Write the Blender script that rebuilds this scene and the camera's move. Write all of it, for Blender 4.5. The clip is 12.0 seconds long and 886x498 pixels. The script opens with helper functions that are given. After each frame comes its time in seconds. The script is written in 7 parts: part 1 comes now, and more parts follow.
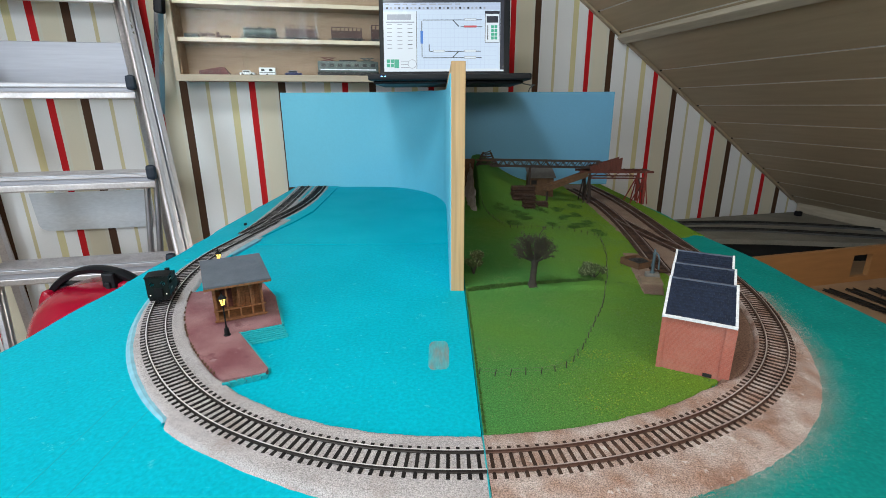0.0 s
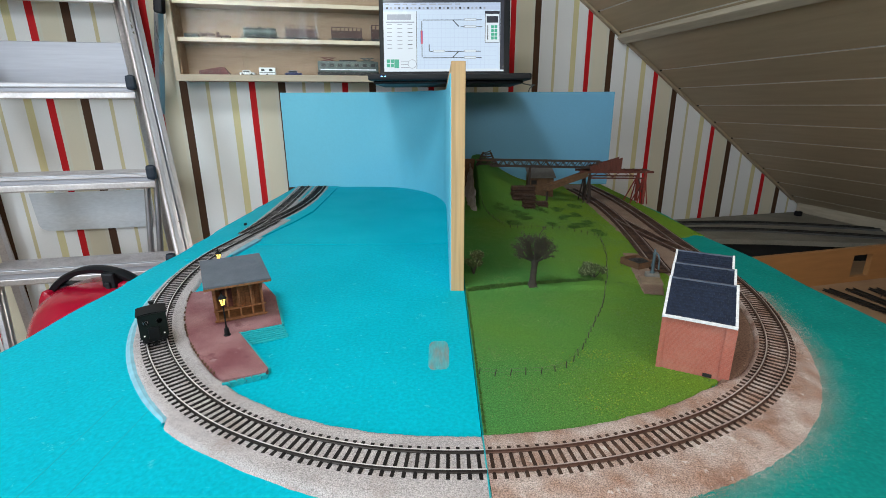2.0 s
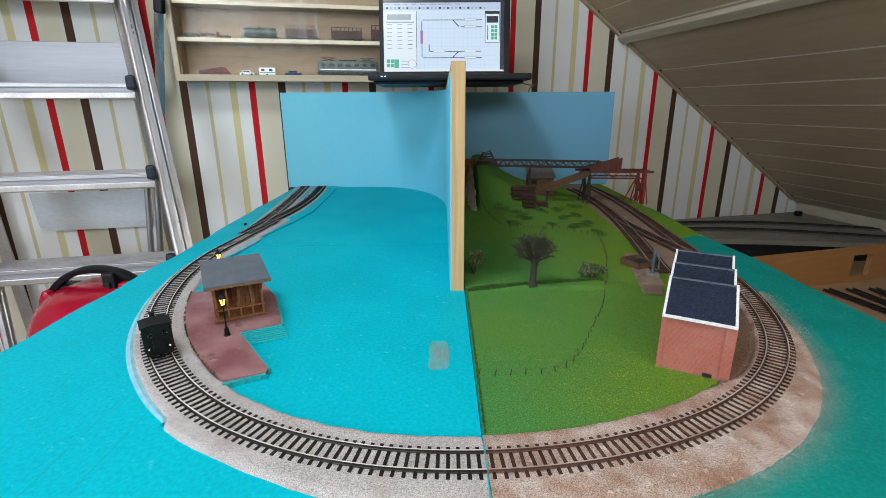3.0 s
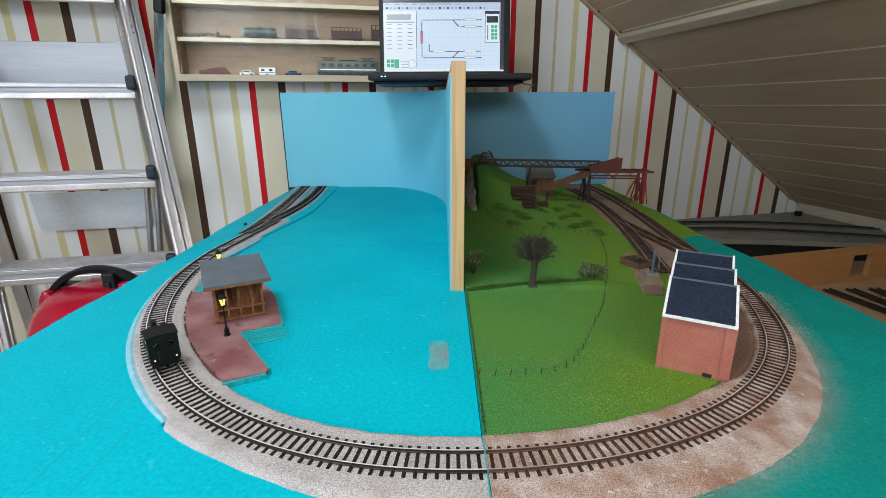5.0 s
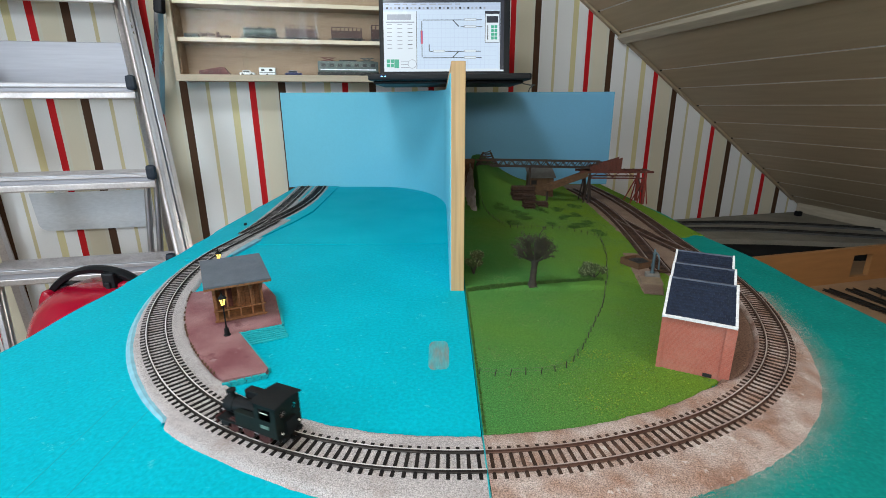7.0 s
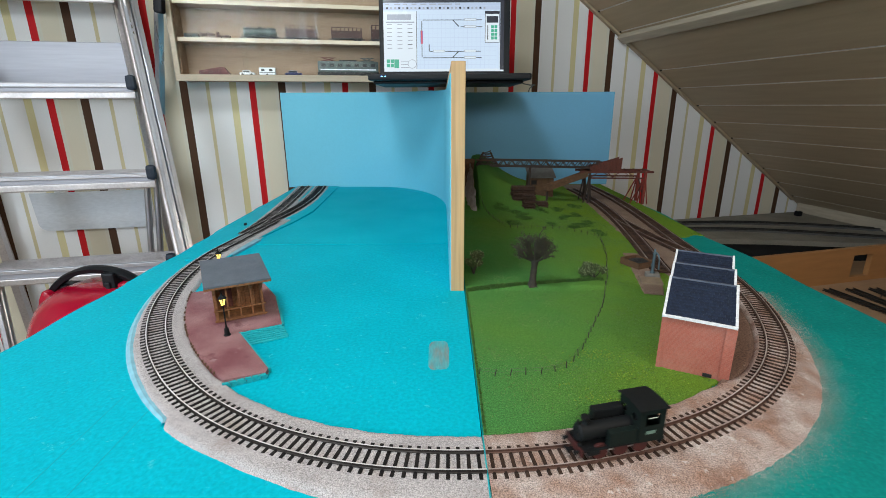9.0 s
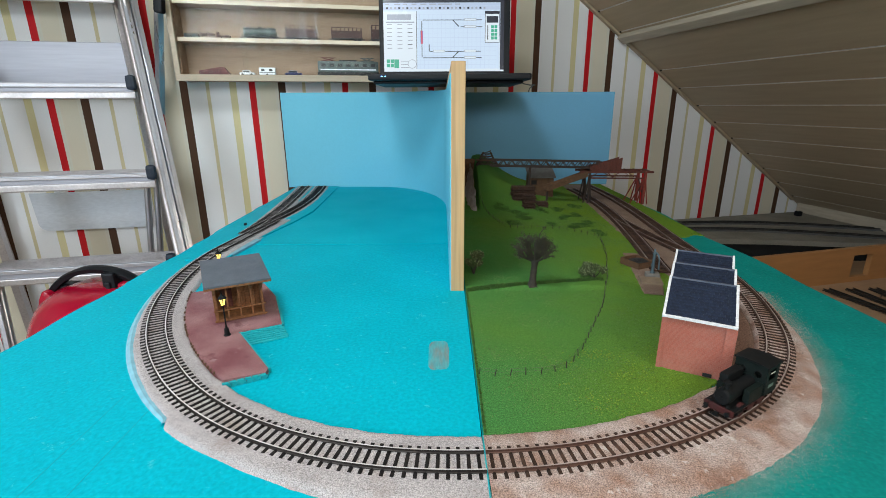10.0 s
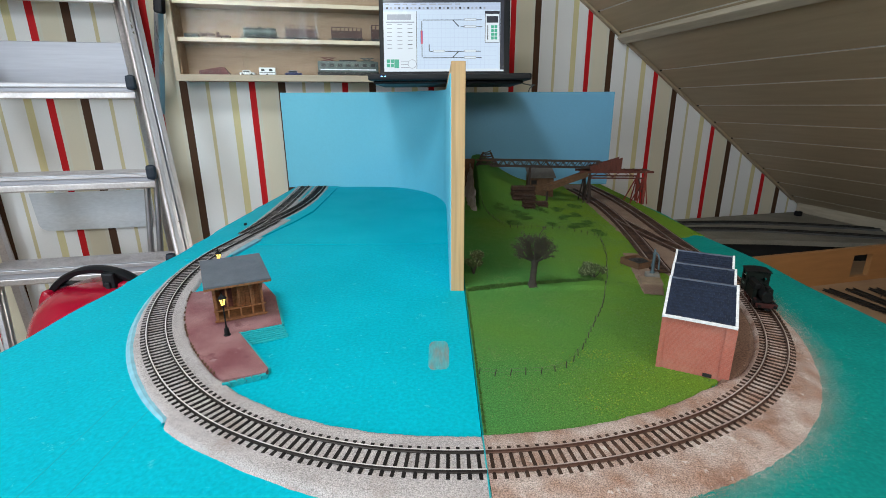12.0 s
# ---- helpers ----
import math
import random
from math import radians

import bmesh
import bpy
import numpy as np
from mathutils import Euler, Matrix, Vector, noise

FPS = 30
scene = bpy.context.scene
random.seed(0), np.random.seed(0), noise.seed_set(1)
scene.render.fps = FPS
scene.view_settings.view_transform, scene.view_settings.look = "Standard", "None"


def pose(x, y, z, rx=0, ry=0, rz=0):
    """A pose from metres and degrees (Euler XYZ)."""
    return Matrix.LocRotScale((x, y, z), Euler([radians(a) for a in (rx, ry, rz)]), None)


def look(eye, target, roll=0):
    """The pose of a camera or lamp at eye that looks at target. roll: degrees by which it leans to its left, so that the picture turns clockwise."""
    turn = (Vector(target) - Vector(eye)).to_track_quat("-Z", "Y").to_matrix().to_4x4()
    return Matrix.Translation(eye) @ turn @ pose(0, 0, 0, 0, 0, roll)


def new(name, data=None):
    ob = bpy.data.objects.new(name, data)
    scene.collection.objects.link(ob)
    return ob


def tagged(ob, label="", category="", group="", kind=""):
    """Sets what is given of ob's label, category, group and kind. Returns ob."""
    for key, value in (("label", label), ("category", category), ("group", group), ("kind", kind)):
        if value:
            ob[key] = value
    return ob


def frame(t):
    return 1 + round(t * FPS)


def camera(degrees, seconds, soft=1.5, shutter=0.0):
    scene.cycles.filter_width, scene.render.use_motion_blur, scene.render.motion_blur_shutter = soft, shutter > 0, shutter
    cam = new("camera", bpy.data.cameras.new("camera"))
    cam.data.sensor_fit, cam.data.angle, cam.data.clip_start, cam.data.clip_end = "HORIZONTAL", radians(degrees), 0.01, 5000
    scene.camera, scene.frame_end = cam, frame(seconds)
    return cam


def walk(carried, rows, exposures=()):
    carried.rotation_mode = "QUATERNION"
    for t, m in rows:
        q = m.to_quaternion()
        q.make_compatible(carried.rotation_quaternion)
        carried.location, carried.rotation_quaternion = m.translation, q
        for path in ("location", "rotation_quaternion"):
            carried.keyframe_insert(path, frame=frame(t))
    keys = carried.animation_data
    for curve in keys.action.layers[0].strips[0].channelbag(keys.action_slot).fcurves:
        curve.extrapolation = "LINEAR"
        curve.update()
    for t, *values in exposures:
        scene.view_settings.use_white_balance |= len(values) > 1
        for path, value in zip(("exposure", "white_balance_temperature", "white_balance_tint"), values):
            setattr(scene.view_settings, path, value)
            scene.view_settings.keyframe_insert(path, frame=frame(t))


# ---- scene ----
# Camera: stands still above the front of the layout. z = 0 is the top of the rails.
TILT, ROLL, EYE_Z = 16.91, -0.275, 0.2175
cam = camera(86.37, 12.0, soft=0.5, shutter=0.5)
CAM_POSE = pose(0, 0, EYE_Z, 90 - TILT, 0, 0) @ pose(0, 0, 0, 0, 0, ROLL)
walk(cam, [(0.0, CAM_POSE), (12.0, CAM_POSE)])
scene.view_settings.exposure = 0.0

# ---- world and lights ----
world = bpy.data.worlds.new("sky")
scene.world = world
world.use_nodes = True
_nt = world.node_tree
_sky = _nt.nodes.new("ShaderNodeTexSky")
_sky.sky_type, _sky.sun_disc = "NISHITA", False
_sky.sun_elevation, _sky.sun_rotation = radians(35), radians(200)
_nt.links.new(_sky.outputs[0], _nt.nodes["Background"].inputs[0])
_nt.nodes["Background"].inputs[1].default_value = 0.1

FLOOR_Z, CEIL_Z = -0.62, 1.25
WALL_TURN = 12.68          # the striped wall stands askew to the layout
WALL_D = 1.54
WM = pose(0, 0, 0, 0, 0, WALL_TURN)


def area(name, m, sx, sy, power, colour):
    d = bpy.data.lights.new(name, "AREA")
    d.shape, d.size, d.size_y, d.energy, d.color = "RECTANGLE", sx, sy, power, colour
    ob = new(name, d)
    ob.matrix_world = m
    return ob


# daylight in two wall windows; both roof lights are unseen, assumed from shadows
area("window_light", WM @ look((-1.60, -0.50, 0.45), (-0.2, 0.5, 0.1)), 0.9, 0.9, 21, (0.72, 0.86, 1.0))
area("window_light", WM @ look((-0.50, -1.29, 0.84), (-0.2, 0, 0.1)), 1.0, 0.42, 14.5, (0.84, 0.93, 1.0))
# assumed overhead source, placed to cast the laptop's shadow on the card
area("overhead_light", look((-0.37, 0.24, 1.255), (-0.25, 0.42, 0)), 0.48, 0.48, 17.5, (0.84, 0.94, 1.0))
# added warm light from the right, lying on the uncut slope
area("assumed_roof_light", WM @ pose(0.41, -0.50, 0.795, 0, 34.8, 0), 0.22, 0.30, 7.4, (1.0, 0.91, 0.77))


# ---- materials ----
def surf(name, c1, c2=None, rough=0.6, big=8.0, fine=120.0, grain=0.12, bump=0.15, metal=0.0, dist=0.001, spread=0.5,
         stretch=(1, 1, 1), island=0.0, emit=0.0, rvar=0.12, spec=0.5):
    m = bpy.data.materials.new(name)
    m.use_nodes = True
    nt = m.node_tree
    N, L = nt.nodes.new, nt.links.new
    b = nt.nodes["Principled BSDF"]
    c2 = c2 or tuple(v * 0.75 for v in c1)
    tc, mp = N("ShaderNodeTexCoord"), N("ShaderNodeMapping")
    mp.inputs["Scale"].default_value = stretch
    L(tc.outputs["Object"], mp.inputs["Vector"])
    n1, n2 = N("ShaderNodeTexNoise"), N("ShaderNodeTexNoise")
    n1.inputs["Scale"].default_value, n1.inputs["Detail"].default_value = big, 5
    n2.inputs["Scale"].default_value, n2.inputs["Detail"].default_value = fine, 3
    for n in (n1, n2):
        L(mp.outputs[0], n.inputs["Vector"])
    r1 = N("ShaderNodeMapRange")
    r1.inputs[1].default_value, r1.inputs[2].default_value = 0.5 - spread / 2, 0.5 + spread / 2
    L(n1.outputs["Fac"], r1.inputs[0])
    mix = N("ShaderNodeMix")
    mix.data_type = "RGBA"
    mix.inputs[6].default_value, mix.inputs[7].default_value = (*c1, 1), (*c2, 1)
    L(r1.outputs[0], mix.inputs[0])
    r2 = N("ShaderNodeMapRange")
    r2.inputs[1].default_value, r2.inputs[2].default_value = 0.3, 0.7
    r2.inputs[3].default_value, r2.inputs[4].default_value = 1 - grain, 1 + grain
    L(n2.outputs["Fac"], r2.inputs[0])
    vm = N("ShaderNodeVectorMath")
    vm.operation = "SCALE"
    L(mix.outputs[2], vm.inputs[0])
    L(r2.outputs[0], vm.inputs[3])
    out = vm.outputs[0]
    if island:
        oi = N("ShaderNodeObjectInfo")
        r3 = N("ShaderNodeMapRange")
        r3.inputs[3].default_value, r3.inputs[4].default_value = 1 - island, 1 + island
        L(oi.outputs["Random"], r3.inputs[0])
        v2 = N("ShaderNodeVectorMath")
        v2.operation = "SCALE"
        L(out, v2.inputs[0])
        L(r3.outputs[0], v2.inputs[3])
        out = v2.outputs[0]
    L(out, b.inputs["Base Color"])
    r4 = N("ShaderNodeMapRange")
    r4.inputs[3].default_value, r4.inputs[4].default_value = max(rough - rvar, 0.02), min(rough + rvar, 1)
    L(n1.outputs["Fac"], r4.inputs[0])
    L(r4.outputs[0], b.inputs["Roughness"])
    b.inputs["Metallic"].default_value = metal
    b.inputs["Specular IOR Level"].default_value = spec
    if bump:
        bp = N("ShaderNodeBump")
        bp.inputs["Strength"].default_value, bp.inputs["Distance"].default_value = bump, dist
        L(n2.outputs["Fac"], bp.inputs["Height"])
        L(bp.outputs[0], b.inputs["Normal"])
    if emit:
        b.inputs["Emission Color"].default_value = (*c1, 1)
        b.inputs["Emission Strength"].default_value = emit
    return m


def scuffed(m, level):
    """Pale short scuffs and scratches over a painted board."""
    nt = m.node_tree
    N, L = nt.nodes.new, nt.links.new
    b = nt.nodes["Principled BSDF"]
    src = b.inputs["Base Color"].links[0].from_socket
    tc, mp, n1 = N("ShaderNodeTexCoord"), N("ShaderNodeMapping"), N("ShaderNodeTexNoise")
    mp.inputs["Scale"].default_value = (60, 170, 1)
    mp.inputs["Rotation"].default_value = (0, 0, 0.12)
    n1.inputs["Scale"].default_value, n1.inputs["Detail"].default_value, n1.inputs["Roughness"].default_value = 1.0, 8, 0.74
    L(tc.outputs["Object"], mp.inputs["Vector"])
    L(mp.outputs[0], n1.inputs["Vector"])
    r = N("ShaderNodeMapRange")
    r.inputs[1].default_value, r.inputs[2].default_value = level, level + 0.06
    r.inputs[4].default_value = 0.6
    L(n1.outputs["Fac"], r.inputs[0])
    mix = N("ShaderNodeMix")
    mix.data_type = "RGBA"
    mix.inputs[7].default_value = (0.38, 0.72, 0.74, 1)
    L(r.outputs[0], mix.inputs[0])
    L(src, mix.inputs[6])
    L(mix.outputs[2], b.inputs["Base Color"])
    return m


def stained(m, colour, scale, lo, hi, amount, seed=0.0):
    """Blotches of another colour with ragged outlines, laid over a surface."""
    nt = m.node_tree
    N, L = nt.nodes.new, nt.links.new
    b = nt.nodes["Principled BSDF"]
    src = b.inputs["Base Color"].links[0].from_socket
    tc, mp, n1 = N("ShaderNodeTexCoord"), N("ShaderNodeMapping"), N("ShaderNodeTexNoise")
    mp.inputs["Location"].default_value = (seed, seed * 0.7, 0)
    n1.inputs["Scale"].default_value, n1.inputs["Detail"].default_value, n1.inputs["Roughness"].default_value = scale, 7, 0.66
    L(tc.outputs["Object"], mp.inputs["Vector"])
    L(mp.outputs[0], n1.inputs["Vector"])
    r = N("ShaderNodeMapRange")
    r.inputs[1].default_value, r.inputs[2].default_value, r.inputs[4].default_value = lo, hi, amount
    L(n1.outputs["Fac"], r.inputs[0])
    mix = N("ShaderNodeMix")
    mix.data_type = "RGBA"
    mix.inputs[7].default_value = (*colour, 1)
    L(r.outputs[0], mix.inputs[0])
    L(src, mix.inputs[6])
    L(mix.outputs[2], b.inputs["Base Color"])
    return m


def stripes_material():
    """Striped wallpaper, repeating every 0.266 m along the wall."""
    m = surf("striped_wallpaper", (0.8, 0.78, 0.72), rough=0.75, bump=0.06, fine=350, grain=0.03, spec=0.25)
    nt = m.node_tree
    N, L = nt.nodes.new, nt.links.new
    tc, sx = N("ShaderNodeTexCoord"), N("ShaderNodeSeparateXYZ")
    L(tc.outputs["Object"], sx.inputs[0])
    # the length behind the ladder is hung a finger's width off the pattern
    less, drop = N("ShaderNodeMath"), N("ShaderNodeMath")
    less.operation, drop.operation = "LESS_THAN", "MULTIPLY_ADD"
    less.inputs[1].default_value = -0.46
    drop.inputs[1].default_value = -0.012
    L(sx.outputs[0], less.inputs[0])
    L(less.outputs[0], drop.inputs[0])
    L(sx.outputs[0], drop.inputs[2])
    add, div, fr = N("ShaderNodeMath"), N("ShaderNodeMath"), N("ShaderNodeMath")
    add.operation, div.operation, fr.operation = "ADD", "DIVIDE", "FRACT"
    add.inputs[1].default_value = 0.413 + 0.266 * 12
    div.inputs[1].default_value = 0.266
    L(drop.outputs[0], add.inputs[0])
    L(add.outputs[0], div.inputs[0])
    L(div.outputs[0], fr.inputs[0])
    ramp = N("ShaderNodeValToRGB")
    ramp.color_ramp.interpolation = "CONSTANT"
    white, cream, yel, red, brown = (0.84, 0.83, 0.82), (0.70, 0.64, 0.50), (0.70, 0.62, 0.35), (0.58, 0.012, 0.016), (0.08, 0.038, 0.02)
    stops = [(0.0, brown), (0.07, white), (0.25, (0.66, 0.58, 0.36)), (0.283, white), (0.485, yel), (0.555, white), (0.685, red), (0.752, (0.7, 0.66, 0.55)), (0.79, cream), (0.955, (0.7, 0.66, 0.55)), (0.99, brown)]
    els = ramp.color_ramp.elements
    els[0].position, els[0].color = stops[0][0], (*stops[0][1], 1)
    els[1].position, els[1].color = stops[1][0], (*stops[1][1], 1)
    for p, c in stops[2:]:
        e = els.new(p)
        e.color = (*c, 1)
    L(fr.outputs[0], ramp.inputs[0])
    mul = [n for n in nt.nodes if n.bl_idname == "ShaderNodeVectorMath"][0]
    L(ramp.outputs[0], mul.inputs[0])
    return m


M_WALL = stripes_material()
M_PLAIN = surf("plain_plaster", (0.72, 0.68, 0.6), rough=0.85)
M_CEIL = surf("ceiling_boards", (0.43, 0.34, 0.225), (0.365, 0.285, 0.19), rough=0.45, big=3, fine=60, stretch=(1, 0.1, 1), grain=0.06)
# highlights along the glossy board edges, painted as a pale colour
M_GROOVE_SHINE = surf("groove_shine", (0.72, 0.70, 0.66), rough=0.5)
M_KNOT = surf("dark_board_gap", (0.02, 0.016, 0.012), rough=0.9)
M_BATTEN = surf("pale_batten", (0.50, 0.43, 0.33), rough=0.5, stretch=(1, 0.1, 1))
M_FLOOR = surf("floor_laminate", (0.3, 0.22, 0.15), rough=0.5)
M_TURQ = surf("turquoise_foam", (0.0005, 0.44, 0.55), (0.0008, 0.375, 0.47), rough=0.5, big=9, fine=300, grain=0.12, bump=0.24, dist=0.0012, spread=0.9, spec=0.045)
# board paint darkened and greened for the weaker, warmer light on the right
M_TURQ_DIM = scuffed(surf("dimmed_turquoise_foam", (0.004, 0.25, 0.222), (0.008, 0.185, 0.162), rough=0.6, big=12, fine=300, grain=0.14, bump=0.45, dist=0.0012, spread=0.8, spec=0.03), 0.645)
scuffed(M_TURQ, 0.65)
M_TURQ_D = surf("turquoise_foam_side", (0.002, 0.41, 0.46), (0.002, 0.33, 0.37), rough=0.7, big=40, fine=300, bump=0.5)
M_FOAM = surf("pale_blue_foam", (0.22, 0.45, 0.54), (0.17, 0.38, 0.47), rough=0.8)
M_SKY = surf("sky_blue_card", (0.145, 0.53, 0.69), (0.125, 0.49, 0.645), rough=0.55, big=3, fine=200, grain=0.02, bump=0.03)
M_SKY_R = surf("grey_blue_card", (0.17, 0.46, 0.70), (0.15, 0.42, 0.65), rough=0.55, big=3, fine=200, grain=0.02, bump=0.03)
M_PINE = surf("pine_wood", (0.62, 0.42, 0.22), (0.48, 0.29, 0.13), rough=0.55, big=90, fine=300, stretch=(1, 0.04, 0.03), spread=0.5)
M_GRAVEL_L = surf("grey_ballast", (0.47, 0.43, 0.43), (0.38, 0.345, 0.345), rough=0.95, big=26, fine=1200, grain=0.45, bump=0.7, dist=0.0012)
M_GRAVEL_R = surf("rusty_ballast", (0.45, 0.37, 0.34), (0.29, 0.165, 0.118), rough=0.95, big=40, fine=1100, grain=0.55, bump=0.7, dist=0.0012, spread=0.34)
M_SLEEPER_L = surf("black_sleeper", (0.009, 0.007, 0.007), (0.018, 0.015, 0.014), rough=0.6, island=0.3, big=200, fine=900, spec=0.2)
M_SLEEPER_R = surf("rusty_sleeper", (0.028, 0.017, 0.013), (0.075, 0.04, 0.027), rough=0.8, island=0.45, big=200, fine=900, spec=0.2)
M_RAIL_L = surf("steel_rail", (0.040, 0.032, 0.028), (0.024, 0.019, 0.016), rough=0.48, metal=0.5, big=60, fine=400)
M_RAIL_R = surf("rusty_rail", (0.085, 0.042, 0.032), (0.14, 0.075, 0.055), rough=0.5, metal=0.4, big=60, fine=400)
# bare steel head; the gleam it reflects is put into the pale colour
M_RAIL_TOP = surf("gleaming_bare_rail_head", (0.86, 0.85, 0.86), (0.50, 0.45, 0.42), rough=0.3, metal=0.15, big=25)
M_DIRT = surf("brown_dirt", (0.15, 0.094, 0.066), (0.22, 0.145, 0.105), rough=0.95, big=30, fine=700, grain=0.4, bump=0.8, dist=0.0012)
M_YARD = surf("trodden_ballast", (0.22, 0.135, 0.10), (0.13, 0.072, 0.052), rough=0.95, big=25, fine=620, grain=0.45, bump=0.8, dist=0.0012)
# worn rusty head; its silver shine is put into the paler tone
M_RAIL_RTOP = surf("worn_rusty_shiny_rail_head", (0.20, 0.12, 0.095), (0.60, 0.53, 0.50), rough=0.34, metal=0.2, big=14, fine=400)
M_GRASS = surf("scatter_grass", (0.052, 0.195, 0.052), (0.112, 0.195, 0.018), rough=0.95, big=3.2, fine=900, grain=0.42, bump=0.35, dist=0.0014, spread=0.4, spec=0.1)
_g = M_GRASS.node_tree
_tc, _sx, _mr, _ad = [_g.nodes.new(n) for n in ("ShaderNodeTexCoord", "ShaderNodeSeparateXYZ", "ShaderNodeMapRange", "ShaderNodeMath")]
_r1 = [n for n in _g.nodes if n.bl_idname == "ShaderNodeMapRange" and n.outputs[0].is_linked and n.outputs[0].links[0].to_node.bl_idname == "ShaderNodeMix"][0]
_n1 = _r1.inputs[0].links[0].from_socket
_g.links.new(_tc.outputs["Object"], _sx.inputs[0])
_g.links.new(_sx.outputs[0], _mr.inputs[0])
_mr.inputs[1].default_value, _mr.inputs[2].default_value, _mr.inputs[3].default_value, _mr.inputs[4].default_value = 0.03, 0.26, -0.18, 0.20
_g.links.new(_n1, _ad.inputs[0])
_g.links.new(_mr.outputs[0], _ad.inputs[1])
_g.links.new(_ad.outputs[0], _r1.inputs[0])
M_PLAT = surf("red_gravel_platform", (0.33, 0.17, 0.17), (0.19, 0.060, 0.068), rough=0.9, big=22, fine=1300, grain=0.42, bump=0.5, spread=0.34)

stained(M_GRASS, (0.022, 0.085, 0.016), 330, 0.58, 0.68, 0.6, 1.0)
stained(M_GRASS, (0.20, 0.31, 0.085), 420, 0.62, 0.70, 0.6, 7.0)
stained(M_GRAVEL_R, (0.18, 0.080, 0.048), 34, 0.55, 0.68, 0.6, 3.0)
stained(M_GRAVEL_R, (0.62, 0.56, 0.53), 130, 0.60, 0.68, 0.7, 5.0)
stained(M_GRAVEL_L, (0.30, 0.22, 0.19), 22, 0.56, 0.68, 0.45, 1.0)
stained(M_GRAVEL_L, (0.17, 0.14, 0.13), 150, 0.62, 0.70, 0.45, 2.0)
stained(M_PLAT, (0.13, 0.032, 0.040), 45, 0.60, 0.66, 0.7, 4.0)
stained(M_PLAT, (0.45, 0.34, 0.34), 60, 0.62, 0.70, 0.5, 8.0)
stained(M_TURQ, (0.0005, 0.32, 0.39), 26, 0.55, 0.72, 0.22, 2.0)
stained(M_TURQ, (0.10, 0.58, 0.64), 90, 0.645, 0.69, 0.5, 6.0)
stained(M_TURQ_DIM, (0.004, 0.17, 0.15), 30, 0.52, 0.72, 0.5, 2.0)
stained(M_DIRT, (0.36, 0.28, 0.22), 60, 0.58, 0.70, 0.5, 2.0)


# ---- mesh helpers ----
def bx(bm, x, y, z, sx, sy, sz, turn=0.0, bevel=0.0, m=None):
    """A box, centred at x, y and standing on z."""
    mt = (m or Matrix()) @ pose(x, y, z + sz / 2, 0, 0, turn) @ Matrix.Diagonal((sx, sy, sz, 1))
    r = bmesh.ops.create_cube(bm, size=1, matrix=mt)
    if bevel:
        es = list({e for v in r["verts"] for e in v.link_edges})
        bmesh.ops.bevel(bm, geom=es, offset=bevel, segments=2, affect="EDGES", profile=0.6)
    return bm


def cyl(bm, m, r1, r2, h, seg=16, cap=True):
    """A cone or cylinder whose foot is at m's origin, along its z."""
    bmesh.ops.create_cone(bm, segments=seg, radius1=r1, radius2=r2, depth=h, cap_ends=cap, matrix=m @ Matrix.Translation((0, 0, h / 2)))
    return bm


def beam(bm, a, b, w, h=None):
    """A square bar from a to b."""
    a, b = Vector(a), Vector(b)
    d = b - a
    q = d.to_track_quat("Z", "Y").to_matrix().to_4x4()
    mt = Matrix.Translation((a + b) / 2) @ q @ Matrix.Diagonal((w, h or w, d.length, 1))
    bmesh.ops.create_cube(bm, size=1, matrix=mt)
    return bm


def tube(bm, pts, r, seg=8):
    pts = [Vector(p) for p in pts]
    rings = []
    for i, p in enumerate(pts):
        d = (pts[min(i + 1, len(pts) - 1)] - pts[max(i - 1, 0)]).normalized()
        u = d.cross(Vector((0, 0, 1)))
        u = Vector((1, 0, 0)) if u.length < 1e-3 else u.normalized()
        w = d.cross(u)
        rr = r[i] if isinstance(r, (list, tuple)) else r
        rings.append([bm.verts.new(p + rr * (math.cos(k * math.tau / seg) * u + math.sin(k * math.tau / seg) * w)) for k in range(seg)])
    for a, b in zip(rings, rings[1:]):
        for k in range(seg):
            bm.faces.new((a[k], a[(k + 1) % seg], b[(k + 1) % seg], b[k]))
    bm.faces.new(rings[0][::-1])
    bm.faces.new(rings[-1])
    return bm


def prism(bm, pts, z0, z1, m=None):
    """A slab with the outline pts (anticlockwise from above)."""
    m = m or Matrix()
    lo = [bm.verts.new(m @ Vector((x, y, z0))) for x, y in pts]
    hi = [bm.verts.new(m @ Vector((x, y, z1))) for x, y in pts]
    n = len(pts)
    bm.faces.new(hi)
    bm.faces.new(lo[::-1])
    for i in range(n):
        bm.faces.new((lo[i], lo[(i + 1) % n], hi[(i + 1) % n], hi[i]))
    return bm


def mesh_of(bm, name, mat, smooth=False):
    me = bpy.data.meshes.new(name)
    bmesh.ops.recalc_face_normals(bm, faces=bm.faces[:])
    bm.to_mesh(me)
    bm.free()
    me.materials.append(mat)
    if smooth:
        me.polygons.foreach_set("use_smooth", [True] * len(me.polygons))
        me.set_sharp_from_angle(angle=radians(40))
    return me


def part(name, bm, mat, parent=None, label="", m=None, smooth=False):
    ob = new(name, bm if isinstance(bm, bpy.types.Mesh) else mesh_of(bm, name, mat, smooth))
    if parent:
        ob.parent = parent
    if m is not None:
        ob.matrix_basis = m
    if label:
        tagged(ob, label)
    return ob


def thing(name, label, category, m=None, group=""):
    ob = new(name)
    ob.empty_display_size = 0.02
    if m is not None:
        ob.matrix_basis = m
    return tagged(ob, label, category, group)


def setting(name, bm, mat, label="", m=None, smooth=False, category=""):
    return tagged(part(name, bm, mat, None, label, m, smooth), category=category, kind="structure")


